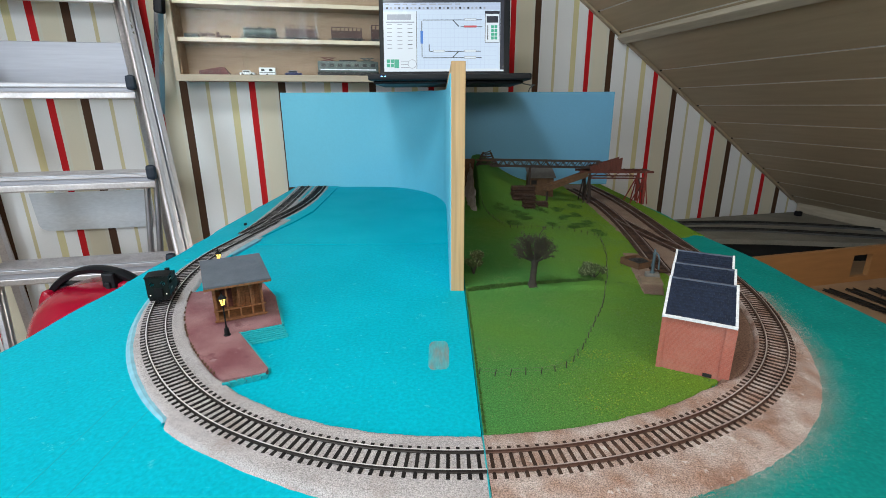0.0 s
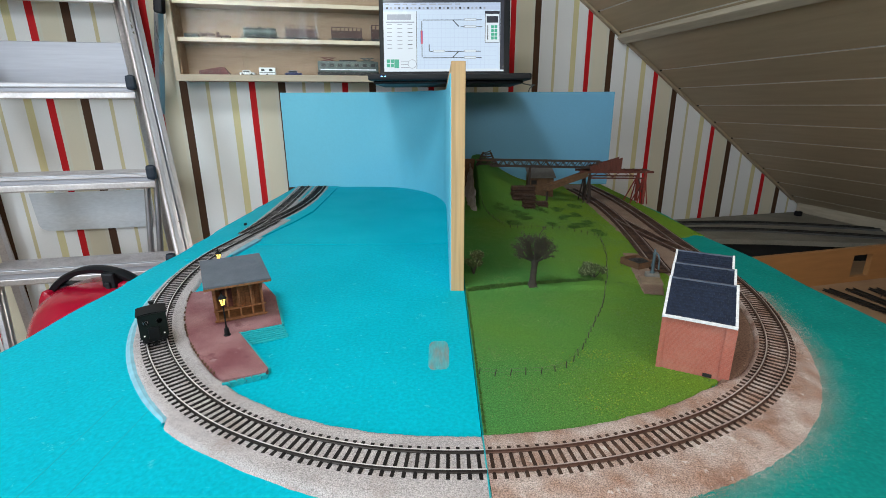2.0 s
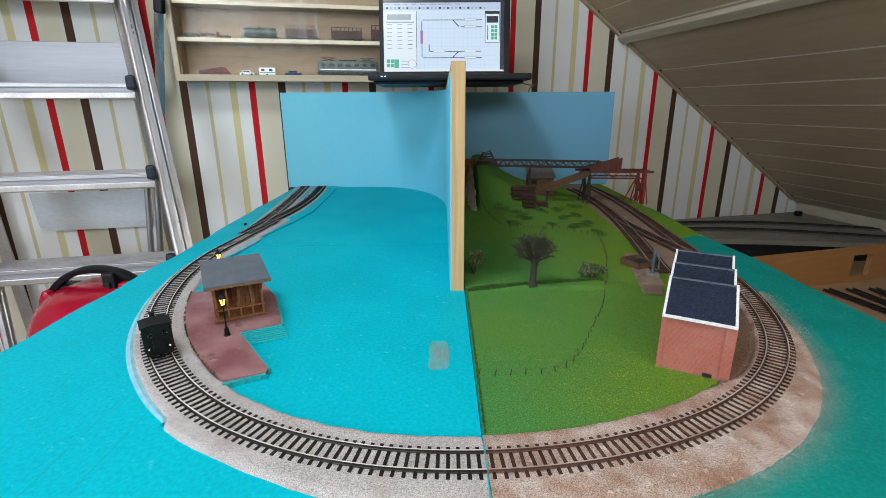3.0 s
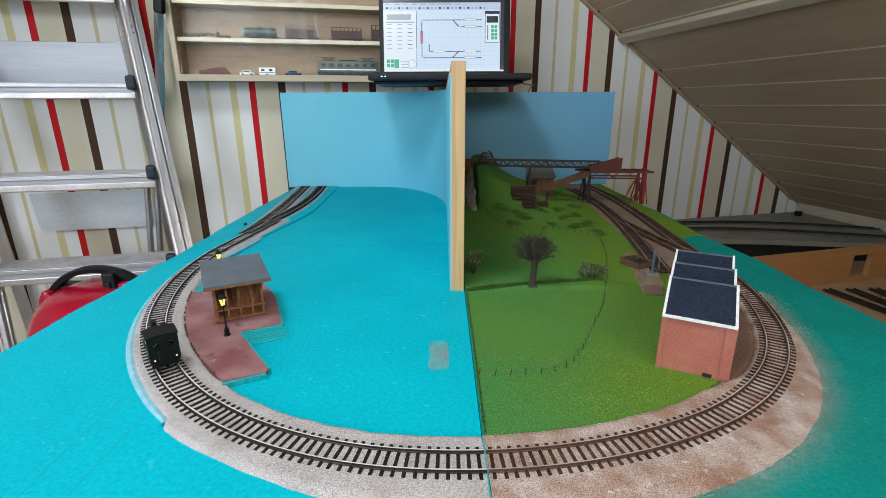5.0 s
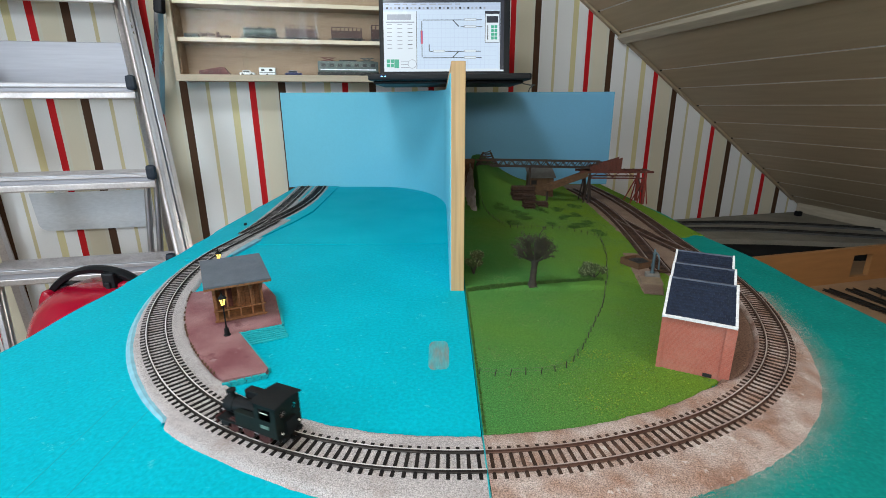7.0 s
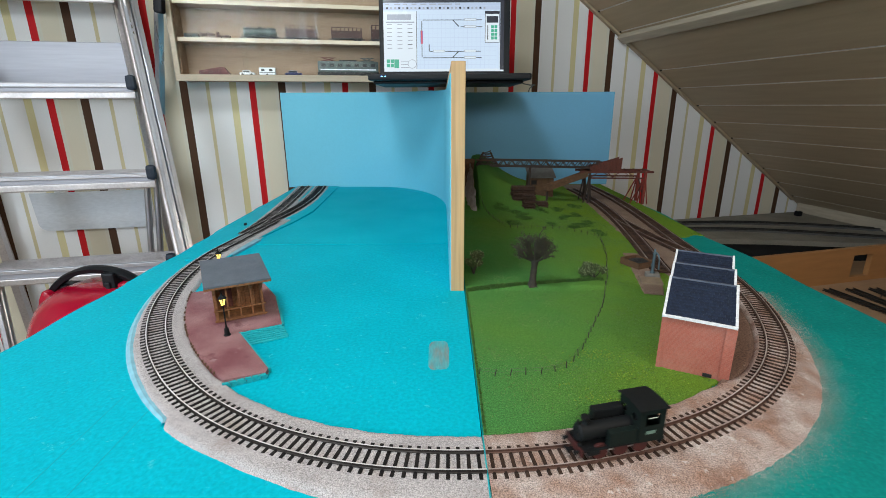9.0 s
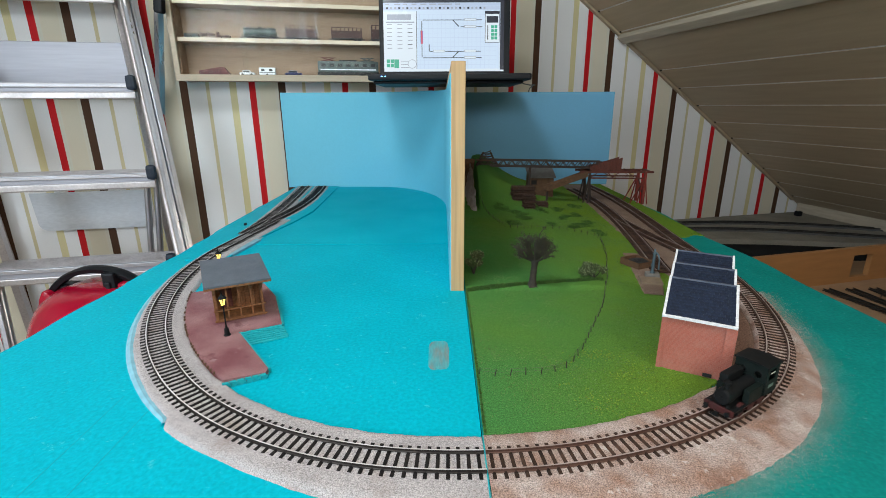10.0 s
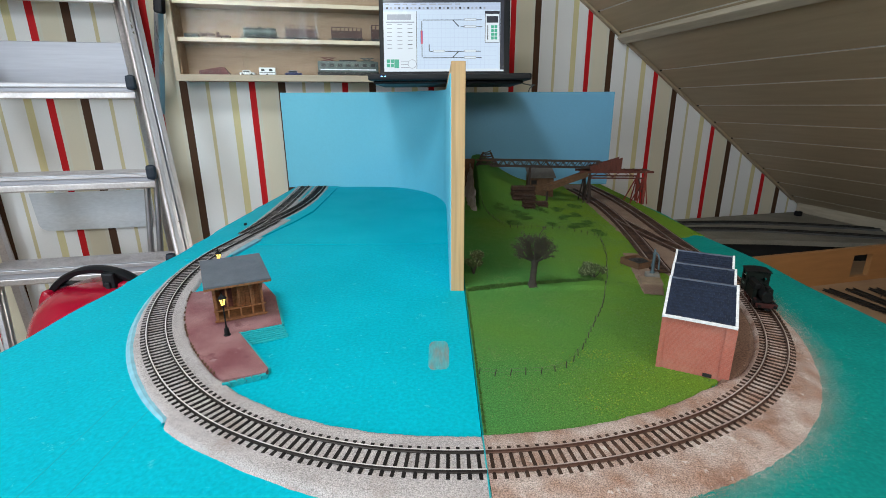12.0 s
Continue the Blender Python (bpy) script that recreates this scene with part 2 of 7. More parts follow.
# ---- room ----
def wall_box(name, u0, u1, d0, d1, z0, z1, mat, label, openings=()):
    """A wall in the frame of the striped wall."""
    bm = bmesh.new()
    bx(bm, (u0 + u1) / 2, (d0 + d1) / 2, z0, u1 - u0, d1 - d0, z1 - z0)
    return setting(name, bm, mat, label, WM, category="wall")


def slope_z(u):
    return 0.54 - 0.694 * (u - 0.807)


def room():
    u_top = 0.807 + (0.54 - CEIL_Z) / 0.694
    flip = pose(0, 0, 0, 90, 0, 0)
    gable = [(-1.72, FLOOR_Z), (1.98, FLOOR_Z), (1.98, slope_z(1.98) + 0.02), (u_top, CEIL_Z + 0.02), (-1.72, CEIL_Z + 0.02)]
    setting("wall_north", prism(bmesh.new(), gable, -WALL_D - 0.12, -WALL_D, flip), M_WALL, "cream wallpaper with red, brown and yellow stripes", WM, category="wall")
    # wall with a window opening beside the ladder
    bm = bmesh.new()
    bx(bm, -1.67, 0.745, FLOOR_Z, 0.1, 1.59, CEIL_Z - FLOOR_Z)
    bx(bm, -1.67, -1.20, FLOOR_Z, 0.1, 0.50, CEIL_Z - FLOOR_Z)
    bx(bm, -1.67, -0.50, FLOOR_Z, 0.1, 0.9, 0.62)
    bx(bm, -1.67, -0.50, 0.9, 0.1, 0.9, CEIL_Z - 0.9)
    setting("wall_west", bm, M_PLAIN, "plain pale wall with a window opening", WM, category="wall")
    bm = bmesh.new()
    bx(bm, -1.36, -1.4, FLOOR_Z, 0.72, 0.12, CEIL_Z - FLOOR_Z)
    prism(bm, [(0.0, FLOOR_Z), (1.98, FLOOR_Z), (1.98, slope_z(1.98) + 0.02), (0.0, slope_z(0.0) + 0.02)], 1.34, 1.46, flip)
    bx(bm, -0.50, -1.4, FLOOR_Z, 1.00, 0.12, 1.25)
    bx(bm, -0.50, -1.4, 1.05, 1.00, 0.12, 0.045)
    bx(bm, -0.61, -1.4, 1.095, 0.78, 0.12, CEIL_Z - 1.095)
    setting("wall_south", bm, M_PLAIN, "plain pale wall with a window opening", WM, category="wall")
    # unseen frame added round the light on the slope
    assumed_roof_win = thing("assumed_window", "unseen roof window, an assumed white frame set on the uncut slope", "window", WM @ pose(0.42, -0.50, 0.800, 0, -145.2, 0))
    tagged(assumed_roof_win, kind="structure")
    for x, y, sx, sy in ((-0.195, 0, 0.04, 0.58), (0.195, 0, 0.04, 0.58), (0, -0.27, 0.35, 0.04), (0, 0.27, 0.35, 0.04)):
        part("window_frame", bx(bmesh.new(), x, y, -0.012, sx, sy, 0.045), M_PLAIN, assumed_roof_win)
    # window bars and casement in the south opening
    win = thing("window_1", "white casement window with narrow upright bars", "window", WM)
    tagged(win, kind="structure")
    for u in (-0.97, -0.80, -0.68, -0.50, -0.40, -0.24, -0.12, -0.03):
        part("bar", bx(bmesh.new(), u, -1.262, 0.63, 0.045, 0.02, 0.42), M_PLAIN, win)
    part("sill", bx(bmesh.new(), -0.50, -1.31, 0.612, 1.04, 0.14, 0.018), M_PLAIN, win)
    wall_box("wall_east", 1.86, 2.0, -1.46, WALL_D, FLOOR_Z, -0.12, M_PLAIN, "low plain knee wall under the roof slope")
    wall_box("floor", -1.72, 2.1, -1.46, WALL_D, FLOOR_Z - 0.08, FLOOR_Z, M_FLOOR, "brown laminate floor")
    bm = bmesh.new()
    # flat part with an assumed opening for the unseen overhead light
    bx(bm, -1.17, 0.04, CEIL_Z, 1.10, 3.0, 0.06)
    bx(bm, -0.368, -0.71, CEIL_Z, 0.504, 1.5, 0.06)
    bx(bm, -0.368, 1.04, CEIL_Z, 0.504, 1.0, 0.06)
    bx(bm, -0.167, 0.29, CEIL_Z, 0.10, 0.5, 0.06)
    # sloping boards, each with a narrow step to the next
    ln = math.hypot(1, 0.694)
    du = 0.102 / ln
    u = 1.799 + 0.75 * du
    while u > u_top - du:
        ua, ub = u - du, u
        # one joint under the batten is closed tight
        tight = 0.98 < ua < 1.06
        gap = 0.0003 if tight else 0.0045
        a0, b0 = (ua + gap, slope_z(ua + gap)), (ub, slope_z(ub))
        vs = []
        for uu, zz, lift in ((a0[0], a0[1], 0.0), (b0[0], b0[1], 0.0), (b0[0], b0[1], 0.02), (a0[0], a0[1], 0.02)):
            for y in (-1.46, WALL_D):
                vs.append(bm.verts.new((uu + lift * 0.57, y, zz + lift * 0.82)))
        for f in ((0, 1, 3, 2), (2, 3, 5, 4), (4, 5, 7, 6), (6, 7, 1, 0), (0, 2, 4, 6), (1, 7, 5, 3)):
            bm.faces.new([vs[i] for i in f])
        if not tight:
            # groove bottom, pale for the highlights on the boards' glossy edges
            g = [(ua - 0.001, slope_z(ua - 0.001) + 0.0012), (ua + 0.0055, slope_z(ua + 0.0055) + 0.0012)]
            gv = [bm.verts.new((p[0], y, p[1])) for p in g for y in (-1.46, WALL_D)]
            bm.faces.new((gv[0], gv[1], gv[3], gv[2])).material_index = 1
            hole = bmesh.ops.create_cone(bm, segments=8, radius1=0.0035, radius2=0.0035, depth=0.003, cap_ends=True, matrix=pose(ua + 0.002, WALL_D - 0.022, slope_z(ua + 0.002) - 0.0005, 0, 34.76, 0))
            for f in {f for v in hole["verts"] for f in v.link_faces}:
                f.material_index = 2
        u -= du
    ceil = setting("ceiling", bm, M_CEIL, "sloping ceiling of grey-beige boards", WM, category="ceiling")
    ceil.data.materials.append(M_GROOVE_SHINE)
    ceil.data.materials.append(M_KNOT)
    bm = bmesh.new()
    beam(bm, (0.0, WALL_D - 0.008, slope_z(0.0) - 0.004), (1.80, WALL_D - 0.008, slope_z(1.80) - 0.004), 0.014, 0.008)
    setting("trim", bm, M_CEIL, "narrow cove strip between ceiling boards and wallpaper", WM, category="trim")
    bm = bmesh.new()
    mt = WM @ pose(0.957, 0.04, slope_z(0.957) - 0.008, 0, 34.76, 0)
    bx(bm, 0, 0, -0.012, 0.030, 2.98, 0.018, bevel=0.003)
    setting("trim", bm, M_BATTEN, "pale wooden batten along the ceiling boards", mt, category="batten")
    bm = bmesh.new()
    bx(bm, 1.835, 0.04, -0.205, 0.02, 2.98, 0.07, bevel=0.003)
    setting("trim", bm, M_BATTEN, "pale board at the foot of the roof slope", WM, category="batten")


room()

# ---- the line of the track ----
P0X, P0Y, P0H = -0.030, 0.253, -0.104
K_LEFT, K_RIGHT, K_LEN = (3.138, 2.175, 1.867), (2.383, 3.306, 1.791), 0.22


def track_at(s):
    """Place and heading of the track's middle, s metres from the start point: left of it below 0, right of it above."""
    x, y, h, left = P0X, P0Y, P0H, abs(s)
    sign = 1 if s >= 0 else -1
    for k in (K_RIGHT if s >= 0 else K_LEFT) + (0.0,):
        d = min(left, K_LEN) if k else left
        if d <= 0:
            break
        if k:
            h2 = h + sign * k * d
            x += (math.sin(h2) - math.sin(h)) / k
            y += (-math.cos(h2) + math.cos(h)) / k
            h = h2
        else:
            x += sign * d * math.cos(h)
            y += sign * d * math.sin(h)
        left -= d
    return x, y, h


def off(s, o, z=0.0):
    """A point beside the track; o is positive to the outside of the loop."""
    x, y, h = track_at(s)
    return Vector((x + o * math.sin(h), y - o * math.cos(h), z))


JOINT_X, S_JOINT = 0.027, 0.0573
LEFT_X, RIGHT_X, BACK_Y, FRONT_Y, TOP_Z = -0.424, 0.468, 1.40, 0.10, -0.0068


# ---- layout boards ----
def board_outline(x0, x1, y0, y1, wob0=0.0, wob1=0.0, n=40):
    pts = [(x0, y0), (x1, y0)]
    pts += [(x1 + wob1 * (noise.noise((7.1, y0 + (y1 - y0) * i / n * 6, 0))), y0 + (y1 - y0) * i / n) for i in range(1, n)]
    pts += [(x1, y1), (x0, y1)]
    pts += [(x0 + wob0 * (noise.noise((2.1, y1 - (y1 - y0) * i / n * 9, 0))), y1 - (y1 - y0) * i / n) for i in range(1, n)]
    return pts


M_SEAM = surf("board_seam", (0.001, 0.36, 0.43), (0.001, 0.31, 0.37), rough=0.8, big=30)


def layout_boards():
    left = thing("layout_board", "turquoise painted foam layout board with visible seams", "layout board")
    for a, b, dz in ((FRONT_Y, 0.5942, 0.0), (0.595, 0.768, -0.0004), (0.7688, BACK_Y, 0.0003)):
        part("foam_panel", prism(bmesh.new(), board_outline(LEFT_X, JOINT_X - 0.0004, a, b, 0.014, 0.0), -0.05, TOP_Z + dz), M_TURQ, left)
    for x in (-0.40, 0.0):
        for y in (0.16, 1.34):
            part("leg", bx(bmesh.new(), x, y, FLOOR_Z, 0.04, 0.04, -0.05 - FLOOR_Z), M_PINE, left)
    for x0, y0, x1, y1 in ((-0.228, 0.315, -0.227, 0.16), (-0.259, 0.332, -0.256, 0.16)):
        part("seam", beam(bmesh.new(), (x0, y0, TOP_Z), (x1, y1, TOP_Z), 0.0005, 0.0003), M_SEAM, left)
    right = thing("layout_board", "turquoise foam layout board joined edge to edge, carrying a grassed scene", "layout board")
    part("foam_panel", prism(bmesh.new(), board_outline(JOINT_X + 0.0002, RIGHT_X, FRONT_Y, BACK_Y, 0.0, 0.012), -0.05, TOP_Z), M_TURQ_DIM, right)
    for x in (0.06, 0.44):
        for y in (0.16, 1.34):
            part("leg", bx(bmesh.new(), x, y, FLOOR_Z, 0.04, 0.04, -0.05 - FLOOR_Z), M_PINE, right)


layout_boards()


def joint_strip():
    bm = bmesh.new()
    bx(bm, JOINT_X + 0.0001, 0.246, -0.0052, 0.0009, 0.062, 0.0026)
    setting("trim", bm, M_TURQ_D, "turquoise foam edge showing in the joint of the boards", category="foam edge")


joint_strip()


def ramp(x, pts):
    for (a, va), (b, vb) in zip(pts, pts[1:]):
        if x <= b:
            return va + (vb - va) * max(0, min(1, (x - a) / (b - a)))
    return pts[-1][1]


def ribbon(name, s0, s1, inner, outer, mat, label, lip, step=0.0025, across=22):
    """A trackbed: flat top beside the track, with both edges let down to the board. lip: how steep the outside falls."""
    n = int((s1 - s0) / step) + 1
    verts, faces = [], []
    for i in range(n):
        s = s0 + (s1 - s0) * i / (n - 1)
        oi, oo = inner(s), outer(s)
        oi += 0.0010 * noise.noise((s * 60, 3.3, 0)) + 0.0007 * noise.noise((s * 420, 1.3, 0))
        oo += 0.0008 * noise.noise((s * 40, 9.3, 0)) + 0.0005 * noise.noise((s * 420, 5.3, 0))
        for j in range(across + 1):
            o = oi + (oo - oi) * j / across
            z = -0.0029
            z -= max(0, 1 - (o - oi) / 0.003) * 0.005 + max(0, 1 - (oo - o) / lip(s)) * 0.005
            z += 0.00028 * noise.noise((s * 900, o * 900, 0)) + 0.00012 * noise.noise((s * 70, o * 70, 4))
            verts.append(off(s, o, z))
    w = across + 1
    for i in range(n - 1):
        for j in range(across):
            a = i * w + j
            faces.append((a, a + 1, a + w + 1, a + w))
    me = bpy.data.meshes.new(name)
    me.from_pydata(verts, [], faces)
    me.materials.append(mat)
    me.polygons.foreach_set("use_smooth", [True] * len(me.polygons))
    ob = new(name, me)
    return tagged(ob, label, "trackbed", kind="stuff")


S_L, S_R = -0.85, 0.64
# the ballast's outer edges along the line
LEFT_EDGE = ((-0.7, 0.017), (-0.42, 0.019), (-0.3, 0.0215), (-0.178, 0.0235), (-0.170, 0.0300), (-0.115, 0.0290), (-0.074, 0.0305), (-0.039, 0.0340), (0.1, 0.036))
RIGHT_EDGE = ((0.0, 0.036), (0.1, 0.044), (0.17, 0.049), (0.24, 0.048), (0.28, 0.0455), (0.33, 0.041), (0.36, 0.036), (0.42, 0.030), (0.49, 0.024), (0.9, 0.022))


def trackbeds():
    ribbon("trackbed", S_L, S_JOINT - 0.0003, lambda s: -0.0285,
           lambda s: ramp(s, LEFT_EDGE), M_GRAVEL_L,
           "pale grey gravel ballast on the foam board", lambda s: ramp(s, ((-0.19, 0.0015), (-0.1, 0.004), (0.1, 0.006))))
    ribbon("trackbed", S_JOINT + 0.0003, S_R, lambda s: ramp(s, ((0.26, -0.030), (0.33, -0.019), (0.8, -0.019))),
           lambda s: ramp(s, RIGHT_EDGE), M_GRAVEL_R,
           "rust-stained pinkish gravel ballast fading into the board", lambda s: 0.02)
    ribbon("trackbed", 0.27, S_R, lambda s: ramp(s, ((0.27, -0.021), (0.3, -0.030), (0.42, -0.055), (0.6, -0.055), (0.8, -0.03))), lambda s: -0.0165, M_YARD,
           "dark brown earth between the track and the shed", lambda s: 0.004)
    # cut foam edge under the ballast
    n = 160
    bm = bmesh.new()
    prev = None
    for i in range(n):
        s = -0.52 + 0.346 * i / (n - 1)
        oo = ramp(s, LEFT_EDGE)
        ring = [bm.verts.new(off(s, oo - 0.004, -0.0055)), bm.verts.new(off(s, oo + 0.0014, -0.0044)), bm.verts.new(off(s, oo + 0.0034 + 0.0034 * math.sin(i / (n - 1) * math.pi) + 0.0006 * noise.noise((s * 90, 2, 0)), TOP_Z - 0.0008))]
        if prev:
            for a in (0, 1):
                bm.faces.new((prev[a], prev[a + 1], ring[a + 1], ring[a]))
        prev = ring
    setting("trim", bm, M_FOAM, "pale blue cut foam edge under the ballast", smooth=True, category="foam edge")


trackbeds()


def loose_stones(name, label, mat, s0, s1, outer, n, seed, inside=0.4, size=0.0004):
    """Grains of ballast lying on the bed, and strewn thinly past its outer edge."""
    rnd = random.Random(seed)
    verts, faces = [], []
    for _ in range(n):
        s = rnd.uniform(s0, s1)
        oo = outer(s)
        if rnd.random() < inside:
            o, z = rnd.uniform(-0.021, oo - 0.002), -0.0029
            if abs(o) < 0.0155 and rnd.random() < 0.75:
                continue
        else:
            o = oo - 0.012 + abs(rnd.gauss(0, 0.0105))
            z = max(TOP_Z + 0.0001, -0.0030 - 0.005 * max(0, 1 - (oo - o) / 0.02))
        p = off(s, o, z)
        r = rnd.uniform(0.4, 1.2) * size
        i = len(verts)
        a = rnd.random() * 6
        verts += [p + Vector((r * math.cos(a + k * 1.571) * rnd.uniform(0.7, 1.2), r * math.sin(a + k * 1.571) * rnd.uniform(0.7, 1.2), 0)) for k in range(4)]
        verts += [p + Vector((0, 0, r * rnd.uniform(0.5, 0.9)))]
        faces += [(i + k, i + (k + 1) % 4, i + 4) for k in range(4)]
    me = bpy.data.meshes.new(name)
    me.from_pydata(verts, [], faces)
    me.materials.append(mat)
    return tagged(new(name, me), label, "gravel", kind="stuff")


loose_stones("gravel", "loose grey ballast grains beside the track", M_GRAVEL_L, -0.6, S_JOINT, lambda s: ramp(s, LEFT_EDGE), 5000, 21, 1.0, 0.0004)
loose_stones("gravel", "loose pinkish ballast grains strewn past the edge", M_GRAVEL_R, S_JOINT, 0.56, lambda s: ramp(s, RIGHT_EDGE), 80000, 22, 0.15, 0.0002)


# ---- track ----
def sleeper_mesh(name, mat):
    bm = bmesh.new()
    bx(bm, 0, 0, -0.0042, 0.0024, 0.0285, 0.0019)
    for y in (-0.00825, 0.00825):
        for d in (-0.0016, 0.0016):
            bx(bm, 0, y + d, -0.0023, 0.0014, 0.0012, 0.0007)
    return mesh_of(bm, name, mat)


def rail_bm(fn, s0, s1, o, step=0.006):
    """A rail with head and foot along fn(s, o, z)."""
    prof = [(-0.0011, -0.0025), (0.0011, -0.0025), (0.0011, -0.0021), (0.0003, -0.0017), (0.0003, -0.0008), (0.0005, -0.0006), (0.0005, 0.0), (-0.0005, 0.0), (-0.0005, -0.0006), (-0.0003, -0.0008), (-0.0003, -0.0017), (-0.0011, -0.0021)]
    bm = bmesh.new()
    n = max(2, int((s1 - s0) / step))
    prev = None
    for i in range(n + 1):
        s = s0 + (s1 - s0) * i / n
        ring = [bm.verts.new(fn(s, o + a, b)) for a, b in prof]
        if prev:
            for k in range(len(prof)):
                f = bm.faces.new((prev[k], prev[(k + 1) % 12], ring[(k + 1) % 12], ring[k]))
                f.material_index = 1 if k == 6 else 0
        else:
            bm.faces.new(ring)
        prev = ring
    bm.faces.new(prev[::-1])
    return bm


def lay_track(name, label, fn, s0, s1, m_rail, m_head, sleeper, pitch=0.0067, gauge=0.0165, lim=300, rails=True):
    tr = thing(name, label, "track")
    for o in (-gauge / 2 - 0.0004, gauge / 2 + 0.0004):
        part("rail", rail_bm(fn, s0, s1, o), m_rail, tr, smooth=False).data.materials.append(m_head)
    n = int((s1 - s0) / pitch)
    for i in range(n):
        s = s0 + pitch * (i + 0.5)
        a, b = fn(s, 0, 0), fn(s + 1e-3, 0, 0)
        h = math.degrees(math.atan2(b.y - a.y, b.x - a.x))
        r = random.uniform
        part("sleeper", sleeper, None, tr, m=pose(a.x, a.y, a.z + r(-0.0002, 0.0001), 0, 0, h + r(-1.6, 1.6)))
    return tr


def curve_fn(p0, p1, p2, p3):
    """A track line along a cubic through four control points, measured by its length."""
    P = [Vector(p) for p in (p0, p1, p2, p3)]
    tab, pts = [0.0], []
    for i in range(101):
        t = i / 100
        pts.append((1 - t) ** 3 * P[0] + 3 * t * (1 - t) ** 2 * P[1] + 3 * t * t * (1 - t) * P[2] + t ** 3 * P[3])
        if i:
            tab.append(tab[-1] + (pts[-1] - pts[-2]).length)

    def fn(s, o, z):
        s = max(0.0, min(s, tab[-1] - 1e-6))
        i = max(k for k in range(100) if tab[k] <= s)
        f = (s - tab[i]) / (tab[i + 1] - tab[i])
        p = pts[i].lerp(pts[i + 1], f)
        d = (pts[min(i + 2, 100)] - pts[max(i - 1, 0)]).normalized()
        return Vector((p.x + o * d.y, p.y - o * d.x, p.z + z))
    return fn, tab[-1]


SL_L, SL_R = sleeper_mesh("sleeper", M_SLEEPER_L), sleeper_mesh("sleeper", M_SLEEPER_R)
lay_track("railway_track", "model track with black sleepers and bright steel rails", off, -0.835, S_JOINT - 0.0006, M_RAIL_L, M_RAIL_TOP, SL_L)
lay_track("railway_track", "model track with rust-brown sleepers and weathered rails", off, S_JOINT + 0.0006, 0.62, M_RAIL_R, M_RAIL_RTOP, SL_R)


# ---- divider and backdrops ----
def backdrops():
    bm = bmesh.new()
    bx(bm, 0.018, 0.978, TOP_Z, 0.016, 0.846, 0.2712, bevel=0.0008)
    tagged(part("divider_board", bm, M_PINE, None), "upright pine divider board with bare front edge", "divider")
    # sky card, curving from the divider's flank into the back
    pts = [(0.0085, 0.556), (0.0085, 1.06)]
    for i in range(1, 13):
        a = i / 13 * math.pi / 2
        pts.append((0.0085 - 0.20 * (1 - math.cos(a)), 1.06 + 0.30 * math.sin(a)))
    pts += [(-0.20, 1.362), (-0.445, 1.362)]
    bm = bmesh.new()
    th = 0.003
    lo = []
    for i, (x, y) in enumerate(pts):
        a, b = pts[max(i - 1, 0)], pts[min(i + 1, len(pts) - 1)]
        d = Vector((b[0] - a[0], b[1] - a[1])).normalized()
        nx, ny = d.y * th, -d.x * th
        zt = 0.253 if y > 1.2 else 0.2515
        lo.append([bm.verts.new(v) for v in ((x, y, TOP_Z), (x, y, zt), (x + nx, y + ny, zt), (x + nx, y + ny, TOP_Z))])
    for a, b in zip(lo, lo[1:]):
        for k in range(4):
            bm.faces.new((a[k], a[(k + 1) % 4], b[(k + 1) % 4], b[k]))
    bm.faces.new(lo[0])
    bm.faces.new(lo[-1][::-1])
    tagged(part("sky_backdrop", bm, M_SKY, None, smooth=True), "sky-blue backdrop card curving round to the divider", "backdrop")
    bm = bmesh.new()
    bx(bm, 0.255, 1.392, TOP_Z, 0.456, 0.006, 0.259)
    tagged(part("sky_backdrop", bm, M_SKY_R, None), "sky-blue flat backdrop card behind the mine scene", "backdrop")


backdrops()


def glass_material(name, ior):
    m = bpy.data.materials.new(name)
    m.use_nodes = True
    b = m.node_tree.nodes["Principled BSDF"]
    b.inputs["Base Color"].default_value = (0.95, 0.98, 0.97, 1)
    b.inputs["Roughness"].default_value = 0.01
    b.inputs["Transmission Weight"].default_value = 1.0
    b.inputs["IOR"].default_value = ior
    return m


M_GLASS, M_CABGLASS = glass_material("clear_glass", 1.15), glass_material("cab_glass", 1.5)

# ---- engine ----
CAB_END, WHEEL_R = 0.0290, 0.0054
M_BLACK = surf("black_paint", (0.004, 0.0045, 0.005), (0.008, 0.009, 0.010), rough=0.6, big=90, fine=500, bump=0.05, spec=0.2)
M_GREEN = surf("dark_green_paint", (0.004, 0.008, 0.0068), (0.006, 0.011, 0.009), rough=0.6, big=90, fine=500, bump=0.05, spec=0.2)
M_RED = surf("red_paint", (0.075, 0.009, 0.007), (0.02, 0.005, 0.005), rough=0.6, big=120)
M_STEEL = surf("steel", (0.55, 0.55, 0.56), rough=0.35, metal=1.0)
M_LAMPGLOW = surf("lamp_glow", (0.75, 0.74, 0.68), emit=0.7, bump=0)
M_CREAM = surf("cream_lining", (0.6, 0.6, 0.52), rough=0.5)
M_PLATEGREEN = surf("pale_green_plate", (0.16, 0.24, 0.20), (0.10, 0.16, 0.13), rough=0.5, big=300)


